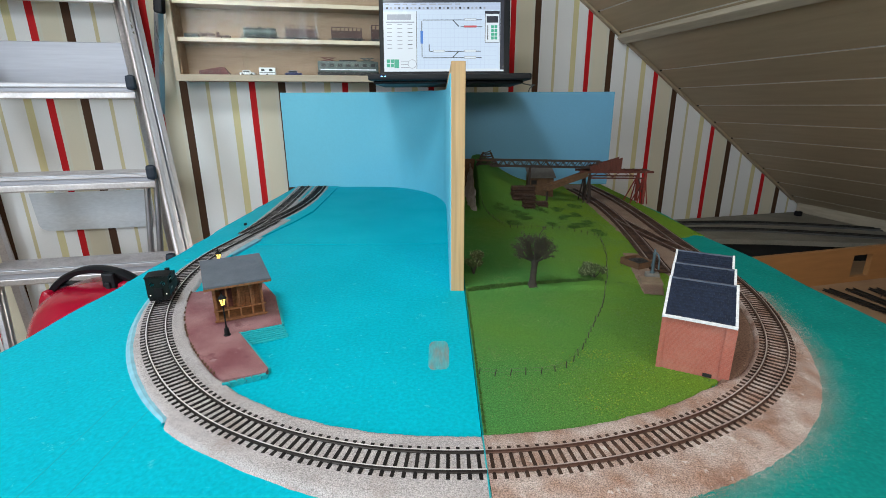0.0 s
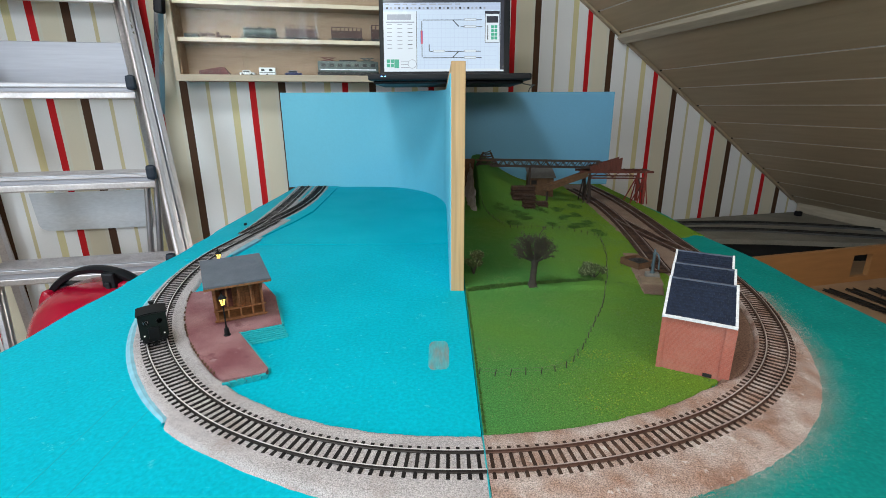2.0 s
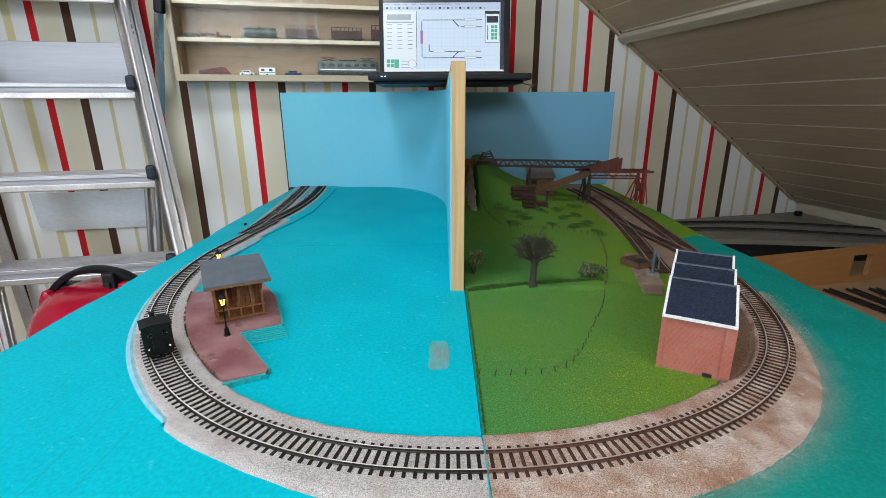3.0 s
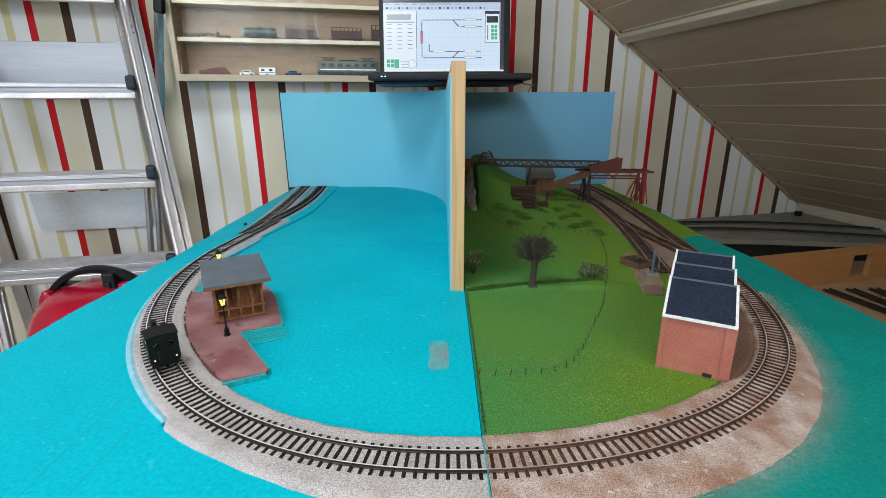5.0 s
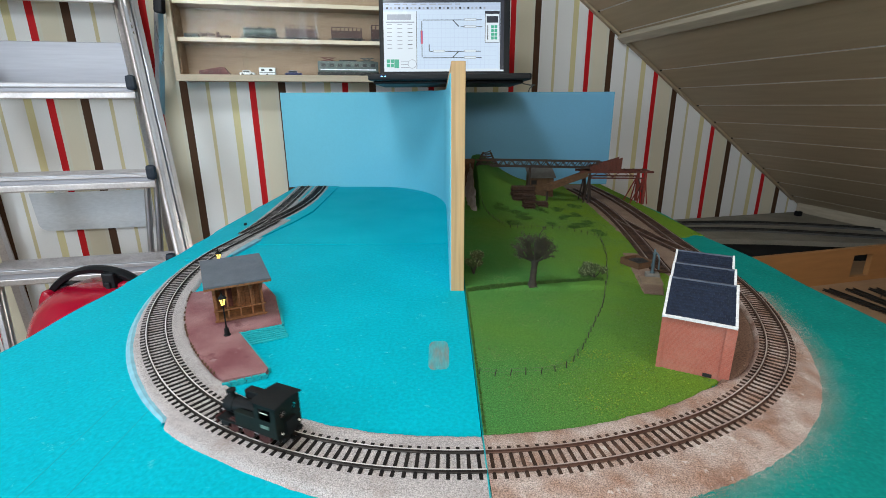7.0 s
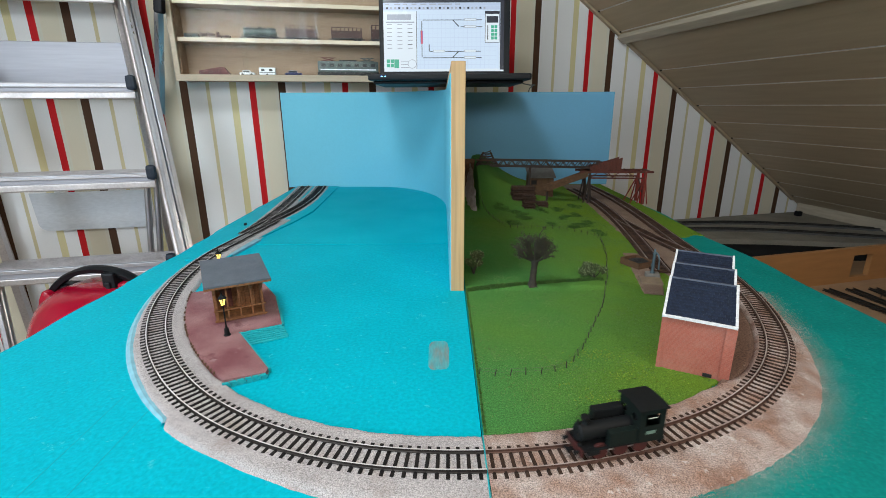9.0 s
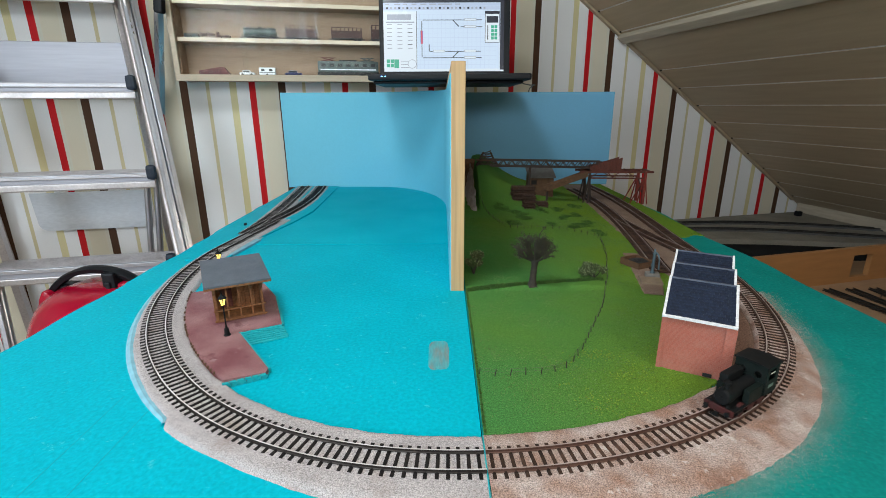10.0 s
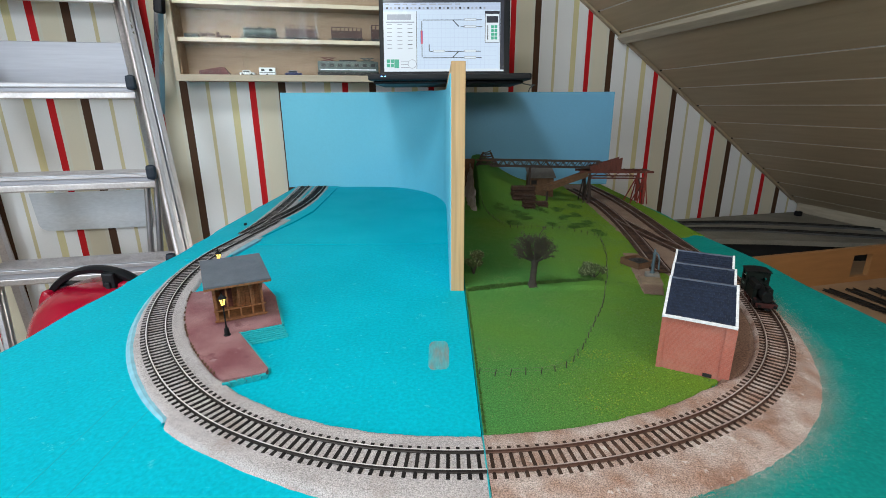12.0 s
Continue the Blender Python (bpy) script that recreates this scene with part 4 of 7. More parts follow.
# ---- engine shed ----


def brick_material(name, c1, c2, mortar, bw, bh, bump=0.4):
    m = surf(name, c1, c2, rough=0.8, big=25, fine=500, grain=0.15, bump=0)
    nt = m.node_tree
    N, L = nt.nodes.new, nt.links.new
    tc, br, sx, cm = N("ShaderNodeTexCoord"), N("ShaderNodeTexBrick"), N("ShaderNodeSeparateXYZ"), N("ShaderNodeCombineXYZ")
    L(tc.outputs["Object"], sx.inputs[0])
    ad = N("ShaderNodeMath")
    L(sx.outputs[0], ad.inputs[0])
    L(sx.outputs[1], ad.inputs[1])
    L(ad.outputs[0], cm.inputs[0])
    L(sx.outputs[2], cm.inputs[1])
    L(cm.outputs[0], br.inputs["Vector"])
    br.inputs["Scale"].default_value = 1.0
    br.inputs["Brick Width"].default_value, br.inputs["Row Height"].default_value = bw, bh
    br.inputs["Mortar Size"].default_value = bh * 0.09
    mix = N("ShaderNodeMix")
    mix.data_type = "RGBA"
    mul = [n for n in nt.nodes if n.bl_idname == "ShaderNodeVectorMath"][0]
    b = nt.nodes["Principled BSDF"]
    L(br.outputs["Fac"], mix.inputs[0])
    L(mul.outputs[0], mix.inputs[6])
    mix.inputs[7].default_value = (*mortar, 1)
    L(mix.outputs[2], b.inputs["Base Color"])
    bp = N("ShaderNodeBump")
    bp.invert = True
    bp.inputs["Strength"].default_value, bp.inputs["Distance"].default_value = bump, 0.0006
    L(br.outputs["Fac"], bp.inputs["Height"])
    L(bp.outputs[0], b.inputs["Normal"])
    return m


M_BRICK = brick_material("red_brick_card", (0.41, 0.115, 0.075), (0.34, 0.09, 0.062), (0.40, 0.165, 0.125), 0.0026, 0.0011)
stained(M_BRICK, (0.43, 0.22, 0.18), 22, 0.50, 0.68, 0.45, 2.0)
stained(M_BRICK, (0.20, 0.045, 0.03), 60, 0.60, 0.70, 0.45, 5.0)
M_WHITE = surf("white_paint", (0.75, 0.76, 0.78), (0.68, 0.68, 0.70), rough=0.5, big=60, fine=300)
M_SLATE = surf("blue_black_slate", (0.011, 0.017, 0.036), (0.020, 0.029, 0.054), rough=0.55, big=40, fine=500, grain=0.25, island=0.22, spec=0.3)
# ridge caps paler than the slate, for the thin highlights along their edges
M_RIDGE_SHINE = surf("ridge_shine", (0.13, 0.15, 0.20), (0.06, 0.075, 0.11), rough=0.5, big=80)
# near-black for black parts, and for the shade in openings and gaps
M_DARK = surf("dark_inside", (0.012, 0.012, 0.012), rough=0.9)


def shed():
    W, D, ZE, ZR, Z0 = 0.0558, 0.048, 0.0445, 0.062, -0.008
    s = thing("engine_shed", "red brick model shed with stepped slate roofs and white verges", "building", pose(0.189, 0.3725, 0, 0, 0, -28.65))
    B = bmesh.new
    t = 0.0015
    bm = B()
    bx(bm, W / 2, t / 2, Z0, W, t, ZE - Z0)
    part("wall", bm, M_BRICK, s)
    part("wall", bx(B(), W / 2, 3 * D - t / 2, Z0, W, t, ZR - Z0 - 0.001), M_BRICK, s)
    for x in (t / 2, W - t / 2):
        bm = B()
        for i in range(3):
            vs = []
            for xx in (x - t / 2, x + t / 2):
                vs.append([bm.verts.new((xx, y, z)) for y, z in ((i * D + t, Z0), ((i + 1) * D - (t if i == 2 else 0), Z0), ((i + 1) * D - (t if i == 2 else 0), ZR - 0.001), (i * D + t * (i == 0), ZE))])
            for k in range(4):
                bm.faces.new((vs[0][k], vs[0][(k + 1) % 4], vs[1][(k + 1) % 4], vs[1][k]))
            bm.faces.new(vs[0][::-1])
            bm.faces.new(vs[1])
        part("wall", bm, M_BRICK, s)
    part("pilaster", bx(B(), W - 0.0035, -0.0006, Z0, 0.008, 0.0016, ZE - Z0 - 0.001), M_BRICK, s)
    part("pilaster", bx(B(), 0.0018, -0.0004, Z0, 0.0036, 0.001, ZE - Z0 - 0.001), M_BRICK, s)
    part("drain_hole", bx(B(), W * 0.72, -0.0013, Z0 + 0.0035, 0.007, 0.0012, 0.0032, bevel=0.0005), M_DARK, s, "dark hole in the foot of the wall")
    ang = math.atan2(ZR - ZE, D)
    ln = math.hypot(ZR - ZE, D)
    tile = bx(B(), 0, 0, 0, 0.00335, 0.0046, 0.0006)
    tile_me = mesh_of(tile, "slate", M_SLATE)
    for i in range(3):
        rm = pose(0, i * D, ZE, math.degrees(ang), 0, 0)
        roof = part("roof", bx(B(), W / 2, ln / 2, 0, W - 0.001, ln + 0.002, 0.001), M_SLATE, s, m=rm)
        rows, cols = 13, 15
        for r in range(rows):
            for c in range(cols):
                x = 0.0016 + (c + 0.5 + (0.22 if r % 2 else -0.22)) * (W - 0.0032) / cols
                part("slate", tile_me, None, roof, m=pose(x, (r + 0.5) * ln / rows, 0.0012, -5.0, random.uniform(-1, 1), random.uniform(-0.9, 0.9)))
        for x in (0.0009, W - 0.0009):
            part("verge", bx(B(), x, ln / 2, -0.0012, 0.0022, ln + 0.004, 0.0034, bevel=0.0003), M_WHITE, s, "white painted verge board", m=rm)
        if i < 2:
            part("north_light", bx(B(), W / 2, (i + 1) * D - 0.0006, ZE, W, 0.0012, ZR - ZE), M_DARK, s)
        part("ridge", bx(B(), W / 2, (i + 1) * D - 0.001, ZR + 0.0012, W - 0.004, 0.0020, 0.0012), M_RIDGE_SHINE, s, "ridge strip, pale blue-grey for the highlight on its edge")
    part("gutter", bx(B(), W / 2, -0.0016, ZE - 0.0010, W - 0.0005, 0.0022, 0.0024, bevel=0.0004), M_WHITE, s, "white painted gutter")


shed()

# ---- coal bunker, water crane ----
M_TIMBER = surf("brown_timber", (0.15, 0.075, 0.035), (0.085, 0.045, 0.025), rough=0.8, big=120, fine=500, grain=0.3)
M_COAL = surf("coal", (0.012, 0.012, 0.012), (0.03, 0.03, 0.03), rough=0.5, big=200)
M_BLUEIRON = surf("blue_grey_iron", (0.07, 0.11, 0.13), (0.045, 0.07, 0.085), rough=0.5, big=120)
M_SLAB = surf("tan_slab", (0.22, 0.16, 0.105), (0.15, 0.105, 0.07), rough=0.9, big=80, fine=600)
M_CONC = surf("concrete", (0.20, 0.19, 0.17), (0.14, 0.13, 0.115), rough=0.9, big=80, fine=600)


def coal_bunker():
    b = thing("coal_bunker", "open brown timber bunker filled with black coal", "coal bunker", pose(0.281, 0.648, -0.0056, 0, 0, 24))
    B = bmesh.new
    for y in (-0.017, 0.017):
        for k in range(3):
            part("plank", bx(B(), 0, y, 0.0033 * k, 0.030, 0.0012, 0.0031), M_TIMBER, b)
    for x in (-0.0145, 0.0145):
        for k in range(3):
            part("plank", bx(B(), x, 0, 0.0033 * k, 0.0012, 0.0328, 0.0031), M_TIMBER, b)
    bm = B()
    rnd = random.Random(2)
    for _ in range(130):
        x, y = rnd.uniform(-0.012, 0.012), rnd.uniform(-0.014, 0.014)
        bx(bm, x, y, 0.003 + 0.004 * max(0, 1 - abs(y) / 0.016) + rnd.uniform(0, 0.001), 0.0022, 0.0019, 0.0018, rnd.uniform(0, 90))
    bx(bm, 0, 0, 0, 0.026, 0.031, 0.004)
    tagged(part("coal", bm, M_COAL, b), kind="stuff")


def water_crane():
    c = thing("water_crane", "blue-grey cast iron water crane on a concrete plinth", "water crane", pose(0.281, 0.597, -0.0056, 0, 0, -14))
    B = bmesh.new
    part("plinth", bx(B(), 0, 0, 0, 0.017, 0.013, 0.007, bevel=0.0006), M_CONC, c)
    part("slab", bx(B(), -0.004, -0.020, 0, 0.026, 0.022, 0.0040, bevel=0.0005), M_SLAB, c, "tan stone slab")
    bm = cyl(B(), pose(0, 0, 0.007), 0.0034, 0.003, 0.002, 14)
    cyl(bm, pose(0, 0, 0.009), 0.0021, 0.0018, 0.026, 14)
    cyl(bm, pose(0, 0, 0.033), 0.0026, 0.0026, 0.0015, 14)
    cyl(bm, pose(0, 0, 0.0345), 0.0022, 0.0006, 0.006, 14)
    part("column", bm, M_BLUEIRON, c, smooth=True)
    part("spout", tube(B(), [(0, 0, 0.0345), (0.002, -0.002, 0.0355), (0.0045, -0.005, 0.033), (0.0055, -0.0065, 0.026), (0.0058, -0.007, 0.014)], [0.0012, 0.0012, 0.0012, 0.001, 0.0011], 8), M_BLUEIRON, c, smooth=True)
    part("handwheel", cyl(B(), pose(-0.003, -0.001, 0.018, 0, 90, 0), 0.0022, 0.0022, 0.0006, 12), M_BLUEIRON, c)


coal_bunker()
water_crane()

# ---- tracks at the back ----


def bed_along(name, fn, length, w0, w1, mat, label, z=-0.0040, grow=1.0):
    n, k = int(length / 0.004), 16
    verts, faces = [], []
    for i in range(n + 1):
        s = length * i / n
        hw = (w0 + (w1 - w0) * min(1, i / n * grow)) * (1 + 0.08 * noise.noise((s * 60, w0 * 90, 1)))
        for j in range(k + 1):
            o = -hw + 2 * hw * j / k
            zz = z - 0.006 * smooth(0.78, 1.0, abs(o) / hw) + 0.0005 * noise.noise((s * 400, o * 400, 0)) + 0.0005 * noise.noise((s * 90, o * 90, 3))
            verts.append(fn(s, o, zz))
    for i in range(n):
        for j in range(k):
            a = i * (k + 1) + j
            faces.append((a, a + 1, a + k + 2, a + k + 1))
    me = bpy.data.meshes.new(name)
    me.from_pydata(verts, [], faces)
    me.materials.append(mat)
    me.polygons.foreach_set("use_smooth", [True] * len(me.polygons))
    return tagged(new(name, me), label, "trackbed", kind="stuff")


def back_tracks():
    fm, lm_ = curve_fn((0.352, 0.59, 0), (0.360, 0.76, 0), (0.395, 1.0, 0), (0.385, 1.37, 0))
    bed_along("trackbed", fm, lm_, 0.056, 0.060, M_DIRT, "brown earth and ballast between the mine sidings", -0.0042)
    fy, ly = curve_fn((0.258, 0.535, 0), (0.272, 0.58, 0), (0.285, 0.63, 0), (0.305, 0.70, 0))
    bed_along("yard_earth", fy, ly, 0.014, 0.030, M_DIRT, "sandy earth of the coaling yard", -0.0046)
    fa, la = curve_fn((0.300, 0.60, 0), (0.335, 0.80, 0), (0.385, 1.05, 0), (0.352, 1.29, 0))
    lay_track("railway_track", "rusty siding track leading to the mine", fa, 0.01, la, M_RAIL_R, M_RAIL_RTOP, SL_R)
    fb, lb = curve_fn((0.3835, 0.614, 0), (0.388, 0.80, 0), (0.440, 1.05, 0), (0.412, 1.36, 0))
    lay_track("railway_track", "rusty main track curving behind the mine", fb, 0.004, lb, M_RAIL_R, M_RAIL_RTOP, SL_R)
    fc, lc = curve_fn((0.353, 0.94, 0), (0.353, 0.85, 0), (0.366, 0.78, 0), (0.382, 0.67, 0))
    lay_track("railway_track", "rusty crossover track between the two sidings", fc, 0.02, lc - 0.02, M_RAIL_R, M_RAIL_RTOP, SL_R)
    # left board
    emb = [(-0.392, 0.68), (-0.330, 0.68), (-0.324, 0.80), (-0.300, 0.92), (-0.286, 1.02), (-0.300, 1.358), (-0.421, 1.358), (-0.421, 0.85)]
    setting("embankment", prism(bmesh.new(), emb, TOP_Z, -0.0040), M_TURQ, "raised turquoise foam strip under the tracks", category="embankment")
    setting("ramp_strip", prism(bmesh.new(), [(-0.334, 0.700), (-0.328, 0.705), (-0.316, 0.790), (-0.328, 0.795)], TOP_Z, -0.0034), M_FOAM, "pale blue bare foam strip beside the track", category="foam strip")
    f1, l1 = curve_fn((-0.358, 0.825, 0), (-0.354, 0.97, 0), (-0.366, 1.08, 0), (-0.396, 1.355, 0))
    f2, l2 = curve_fn((-0.358, 0.825, 0), (-0.350, 0.95, 0), (-0.305, 1.03, 0), (-0.349, 1.355, 0))
    bed_along("trackbed", f1, l1, 0.017, 0.026, M_GRAVEL_L, "grey ballast of the back siding", -0.0030, 3.0)
    bed_along("trackbed", f2, l2, 0.014, 0.026, M_GRAVEL_L, "grey ballast of the second back siding", -0.0036, 3.0)
    lay_track("railway_track", "dark back siding track running to the backdrop", f1, 0.0, l1, M_RAIL_L, M_RAIL_TOP, SL_L)
    lay_track("railway_track", "dark second siding branching at a turnout", f2, 0.03, l2, M_RAIL_L, M_RAIL_TOP, SL_L)
    for x, y in ((-0.385, 0.895), (-0.33, 0.905)):
        bm = bx(bmesh.new(), 0, 0, 0, 0.004, 0.007, 0.004, bevel=0.0005)
        tagged(part("point_motor", bm, M_DARK, None, m=pose(x, y, -0.0040)), "small black turnout motor box beside the track", "point motor")


back_tracks()

# ---- mine ----
M_RUST = surf("rust_red_iron", (0.15, 0.035, 0.022), (0.09, 0.03, 0.022), rough=0.7, big=100, fine=500, grain=0.3)
M_LEGRED = surf("red_lead_iron", (0.26, 0.028, 0.020), (0.16, 0.03, 0.02), rough=0.6, big=100, fine=500, grain=0.3)
M_DKIRON = surf("dark_brown_iron", (0.028, 0.017, 0.014), (0.045, 0.026, 0.02), rough=0.7, big=100, fine=500, grain=0.3)
M_LOG = surf("dark_logs", (0.045, 0.022, 0.015), (0.075, 0.038, 0.025), rough=0.85, big=150, fine=500, grain=0.3, island=0.3)
M_ROCK = surf("grey_rock", (0.46, 0.47, 0.50), (0.30, 0.30, 0.33), rough=0.95, big=60, fine=400, grain=0.3, bump=0.8)
M_ROOFGREY = surf("grey_roof_sheet", (0.16, 0.155, 0.145), (0.11, 0.105, 0.10), rough=0.7, big=60, fine=400, grain=0.2)


def truss(bm, x0, x1, y, z0, z1, n, w):
    beam(bm, (x0, y, z0), (x1, y, z0), w)
    beam(bm, (x0, y, z1), (x1, y, z1), w)
    for i in range(n):
        a, b = x0 + (x1 - x0) * i / n, x0 + (x1 - x0) * (i + 1) / n
        m = (a + b) / 2
        beam(bm, (a, y, z0), (m, y, z1), w * 0.7)
        beam(bm, (m, y, z1), (b, y, z0), w * 0.7)


def mine():
    B = bmesh.new
    Y = 1.12
    g = thing("conveyor_bridge", "dark brown lattice conveyor bridge with a rust-red tipping end", "conveyor bridge", pose(0.112, 0, 0.0855, 0, 1.35, 0) @ pose(-0.112, 0, -0.083))
    for y in (Y - 0.009, Y + 0.009):
        bm = B()
        truss(bm, 0.112, 0.372, y, 0.079, 0.0935, 13, 0.0029)
        part("truss", bm, M_DKIRON, g)
    part("deck", bx(B(), 0.242, Y, 0.0795, 0.26, 0.017, 0.0018), M_DKIRON, g)
    for y in (Y - 0.011, Y + 0.011):
        bm = B()
        vs = [[bm.verts.new((x, yy, z)) for x, z in ((0.345, 0.073), (0.417, 0.072), (0.418, 0.1045), (0.388, 0.0945), (0.345, 0.083))] for yy in (y - 0.0006, y + 0.0006)]
        bm.faces.new(vs[0])
        bm.faces.new(vs[1][::-1])
        for k in range(5):
            bm.faces.new((vs[0][k], vs[0][(k + 1) % 5], vs[1][(k + 1) % 5], vs[1][k]))
        for k in range(5):
            bx(bm, 0.35 + 0.014 * k, y - 0.001, 0.073, 0.0015, 0.0016, 0.011 + 0.0038 * k)
        part("tip_side", bm, M_RUST, g)
    part("tip_floor", bx(B(), 0.38, Y, 0.0715, 0.07, 0.024, 0.0016), M_RUST, g)
    for x, zf in ((0.206, ground_z(0.206, Y) - 0.002),):
        bm = B()
        for dy in (-0.008, 0.008):
            beam(bm, (x, Y + dy, zf), (x, Y + dy * 0.8, 0.079), 0.003)
        beam(bm, (x, Y - 0.008, 0.05), (x, Y + 0.008, 0.07), 0.002)
        part("bent", bm, M_DKIRON, g)
    # gantry over the tracks
    q = thing("loading_gantry", "rust-red iron loading gantry standing over the tracks", "gantry")
    for y in (Y - 0.022, Y + 0.018):
        part("girder", beam(B(), (0.318, y, 0.0688), (0.489, y, 0.0676), 0.0046), M_RUST, q)
        bm = B()
        beam(bm, (0.345, y, 0.0545), (0.470, y, 0.0530), 0.0032)
        for x0, x1 in ((0.345, 0.362), (0.395, 0.380), (0.395, 0.412), (0.445, 0.428)):
            beam(bm, (x0, y, 0.056), (x1, y, 0.069), 0.0017)
        part("lower_girder", bm, M_RUST, q)
    for k in range(8):
        x = 0.325 + 0.022 * k
        part("cross_beam", beam(B(), (x, Y - 0.023, 0.0702), (x, Y + 0.019, 0.0702), 0.0020), M_RUST, q)
    for x in (0.342, 0.471):
        for y in (Y - 0.022, Y + 0.018):
            bm = B()
            beam(bm, (x, y, 0.069), (x, y, -0.007), 0.0058 if x > 0.4 else 0.004)
            if x > 0.4:
                beam(bm, (x - 0.003, y, 0.052), (x - 0.031, y - 0.002, -0.007), 0.0022)
                beam(bm, (x - 0.003, y, 0.052), (x - 0.014, y - 0.002, -0.007), 0.0022)
                beam(bm, (x + 0.002, y, 0.05), (x + 0.0105, y, -0.008), 0.002)
            else:
                beam(bm, (x, y, 0.066), (x - 0.012, y, -0.007), 0.0025)
                beam(bm, (x, y, 0.066), (x + 0.006, y, -0.007), 0.0025)
            part("leg", bm, M_LEGRED if x > 0.4 else M_DKIRON, q)
        bm = B()
        beam(bm, (x, Y - 0.022, 0.01), (x, Y + 0.018, 0.05), 0.0018)
        beam(bm, (x, Y - 0.022, 0.05), (x, Y + 0.018, 0.01), 0.0018)
        part("cross_brace", bm, M_DKIRON, q)
    # chute
    c = thing("loading_chute", "brown inclined timber chute leading down from the gantry", "chute")
    a, b = Vector((0.335, Y - 0.02, 0.060)), Vector((0.237, Y - 0.03, 0.027))
    part("chute_floor", beam(B(), a, b, 0.022, 0.0015), M_TIMBER, c)
    for dy in (-0.011, 0.011):
        d = Vector((0, dy, 0.005))
        part("chute_side", beam(B(), a + d, b + d, 0.0014, 0.012), M_TIMBER, c)
    part("chute_prop", beam(B(), (0.243, Y - 0.03, 0.027), (0.243, Y - 0.03, ground_z(0.243, Y) - 0.002), 0.004), M_DKIRON, c)
    # hut
    zf = ground_z(0.24, 1.15) - 0.003
    h = thing("winch_hut", "brown boarded winch hut with grey lean-to roof", "hut", pose(0.238, 1.155, zf))
    part("wall", bx(B(), 0, -0.018, 0, 0.060, 0.0016, 0.047), M_TIMBER, h)
    part("wall", bx(B(), 0, 0.018, 0, 0.060, 0.0016, 0.060), M_TIMBER, h)
    for x in (-0.0292, 0.0292):
        part("wall", bx(B(), x, 0, 0, 0.0016, 0.034, 0.050), M_TIMBER, h)
    for k in range(11):
        part("board", bx(B(), -0.0270 + 0.0054 * k, -0.0194, 0, 0.0048, 0.0012, 0.047), M_TIMBER, h)
    part("opening", bx(B(), -0.018, -0.0202, 0.030, 0.013, 0.0008, 0.010), M_DARK, h, "dark unglazed opening")
    part("roof", bx(B(), 0, 0, 0, 0.066, 0.056, 0.0018), M_ROOFGREY, h, m=pose(0, -0.001, 0.0555, 20, 0, 0))
    # crib stacks of pit props, layer across layer
    for (x, y, w, dp, nl, r) in ((0.182, 1.062, 0.052, 0.026, 7, 0.0026), (0.188, 1.015, 0.026, 0.022, 7, 0.0024), (0.222, 1.040, 0.024, 0.020, 3, 0.0024)):
        z0 = ground_z(x, y) - 0.004
        st = thing("log_stack", "crib stack of dark brown pit props", "log stack", pose(x, y, z0, 0, 0, 6), group="log stacks on the hill foot")
        across = mesh_of(cyl(B(), pose(-w / 2, 0, 0, 0, 90, 0), r, r * 0.93, w, 8), "log", M_LOG)
        along = mesh_of(cyl(B(), pose(0, dp / 2, 0, 90, 0, 0), r, r * 0.93, dp, 8), "log", M_LOG)
        for row in range(nl):
            n = int((w if row % 2 == 0 else dp) / (2.3 * r))
            for k in range(n):
                o = ((k + 0.5) / n - 0.5)
                part("log", along if row % 2 == 0 else across, None, st, m=pose(o * w if row % 2 == 0 else random.uniform(-0.001, 0.001), o * dp if row % 2 else random.uniform(-0.001, 0.001), r + row * r * 1.9, 0, 0, random.uniform(-2, 2)))
    # head frame on the hill
    z0 = ground_z(0.108, 1.20)
    f = thing("winding_frame", "small dark lattice winding frame on the hill top", "winding frame", pose(0.110, 1.19, z0 - 0.004) @ Matrix.Diagonal((1.55, 1.2, 1.12, 1)))
    for x in (-0.016, 0.016):
        for y in (-0.01, 0.01):
            part("post", beam(B(), (x, y, 0), (x * 0.35, y * 0.5, 0.030), 0.0018), M_DKIRON, f)
    for k in range(5):
        w = 0.016 - 0.0022 * k
        z = 0.004 + 0.0055 * k
        bm = B()
        for y in (-0.009 + 0.001 * k, 0.009 - 0.001 * k):
            beam(bm, (-w, y, z), (w, y, z), 0.0012)
            beam(bm, (-w, y, z), (w * 0.9, y, z + 0.007), 0.001)
        part("rail", bm, M_DKIRON, f)
    part("landing", bx(B(), 0.004, 0, 0.012, 0.042, 0.024, 0.0016), M_TIMBER, f)
    w_ = thing("retaining_wall", "grey rock face and brown timber wall beside the divider", "retaining wall")
    bm = B()
    bmesh.ops.create_grid(bm, x_segments=24, y_segments=24, size=0.5, matrix=Matrix.Identity(4))
    for v in bm.verts:
        a, b_ = v.co.x + 0.5, v.co.y + 0.5
        y = 0.995 + 0.375 * a
        z = -0.009 + (0.004 + 0.079 * smooth(0.95, 1.21, y)) * b_
        v.co = Vector((0.055 + 0.018 * b_ + 0.005 * noise.noise((y * 60, z * 60, 1)) + 0.003 * noise.noise((y * 200, z * 200, 2)), y, z))
    bmesh.ops.solidify(bm, geom=bm.faces[:], thickness=0.01)
    part("rock_face", bm, M_ROCK, w_)
    part("timber_wall", bx(B(), 0.056, 1.25, -0.008, 0.056, 0.003, 0.092), M_TIMBER, w_)


mine()

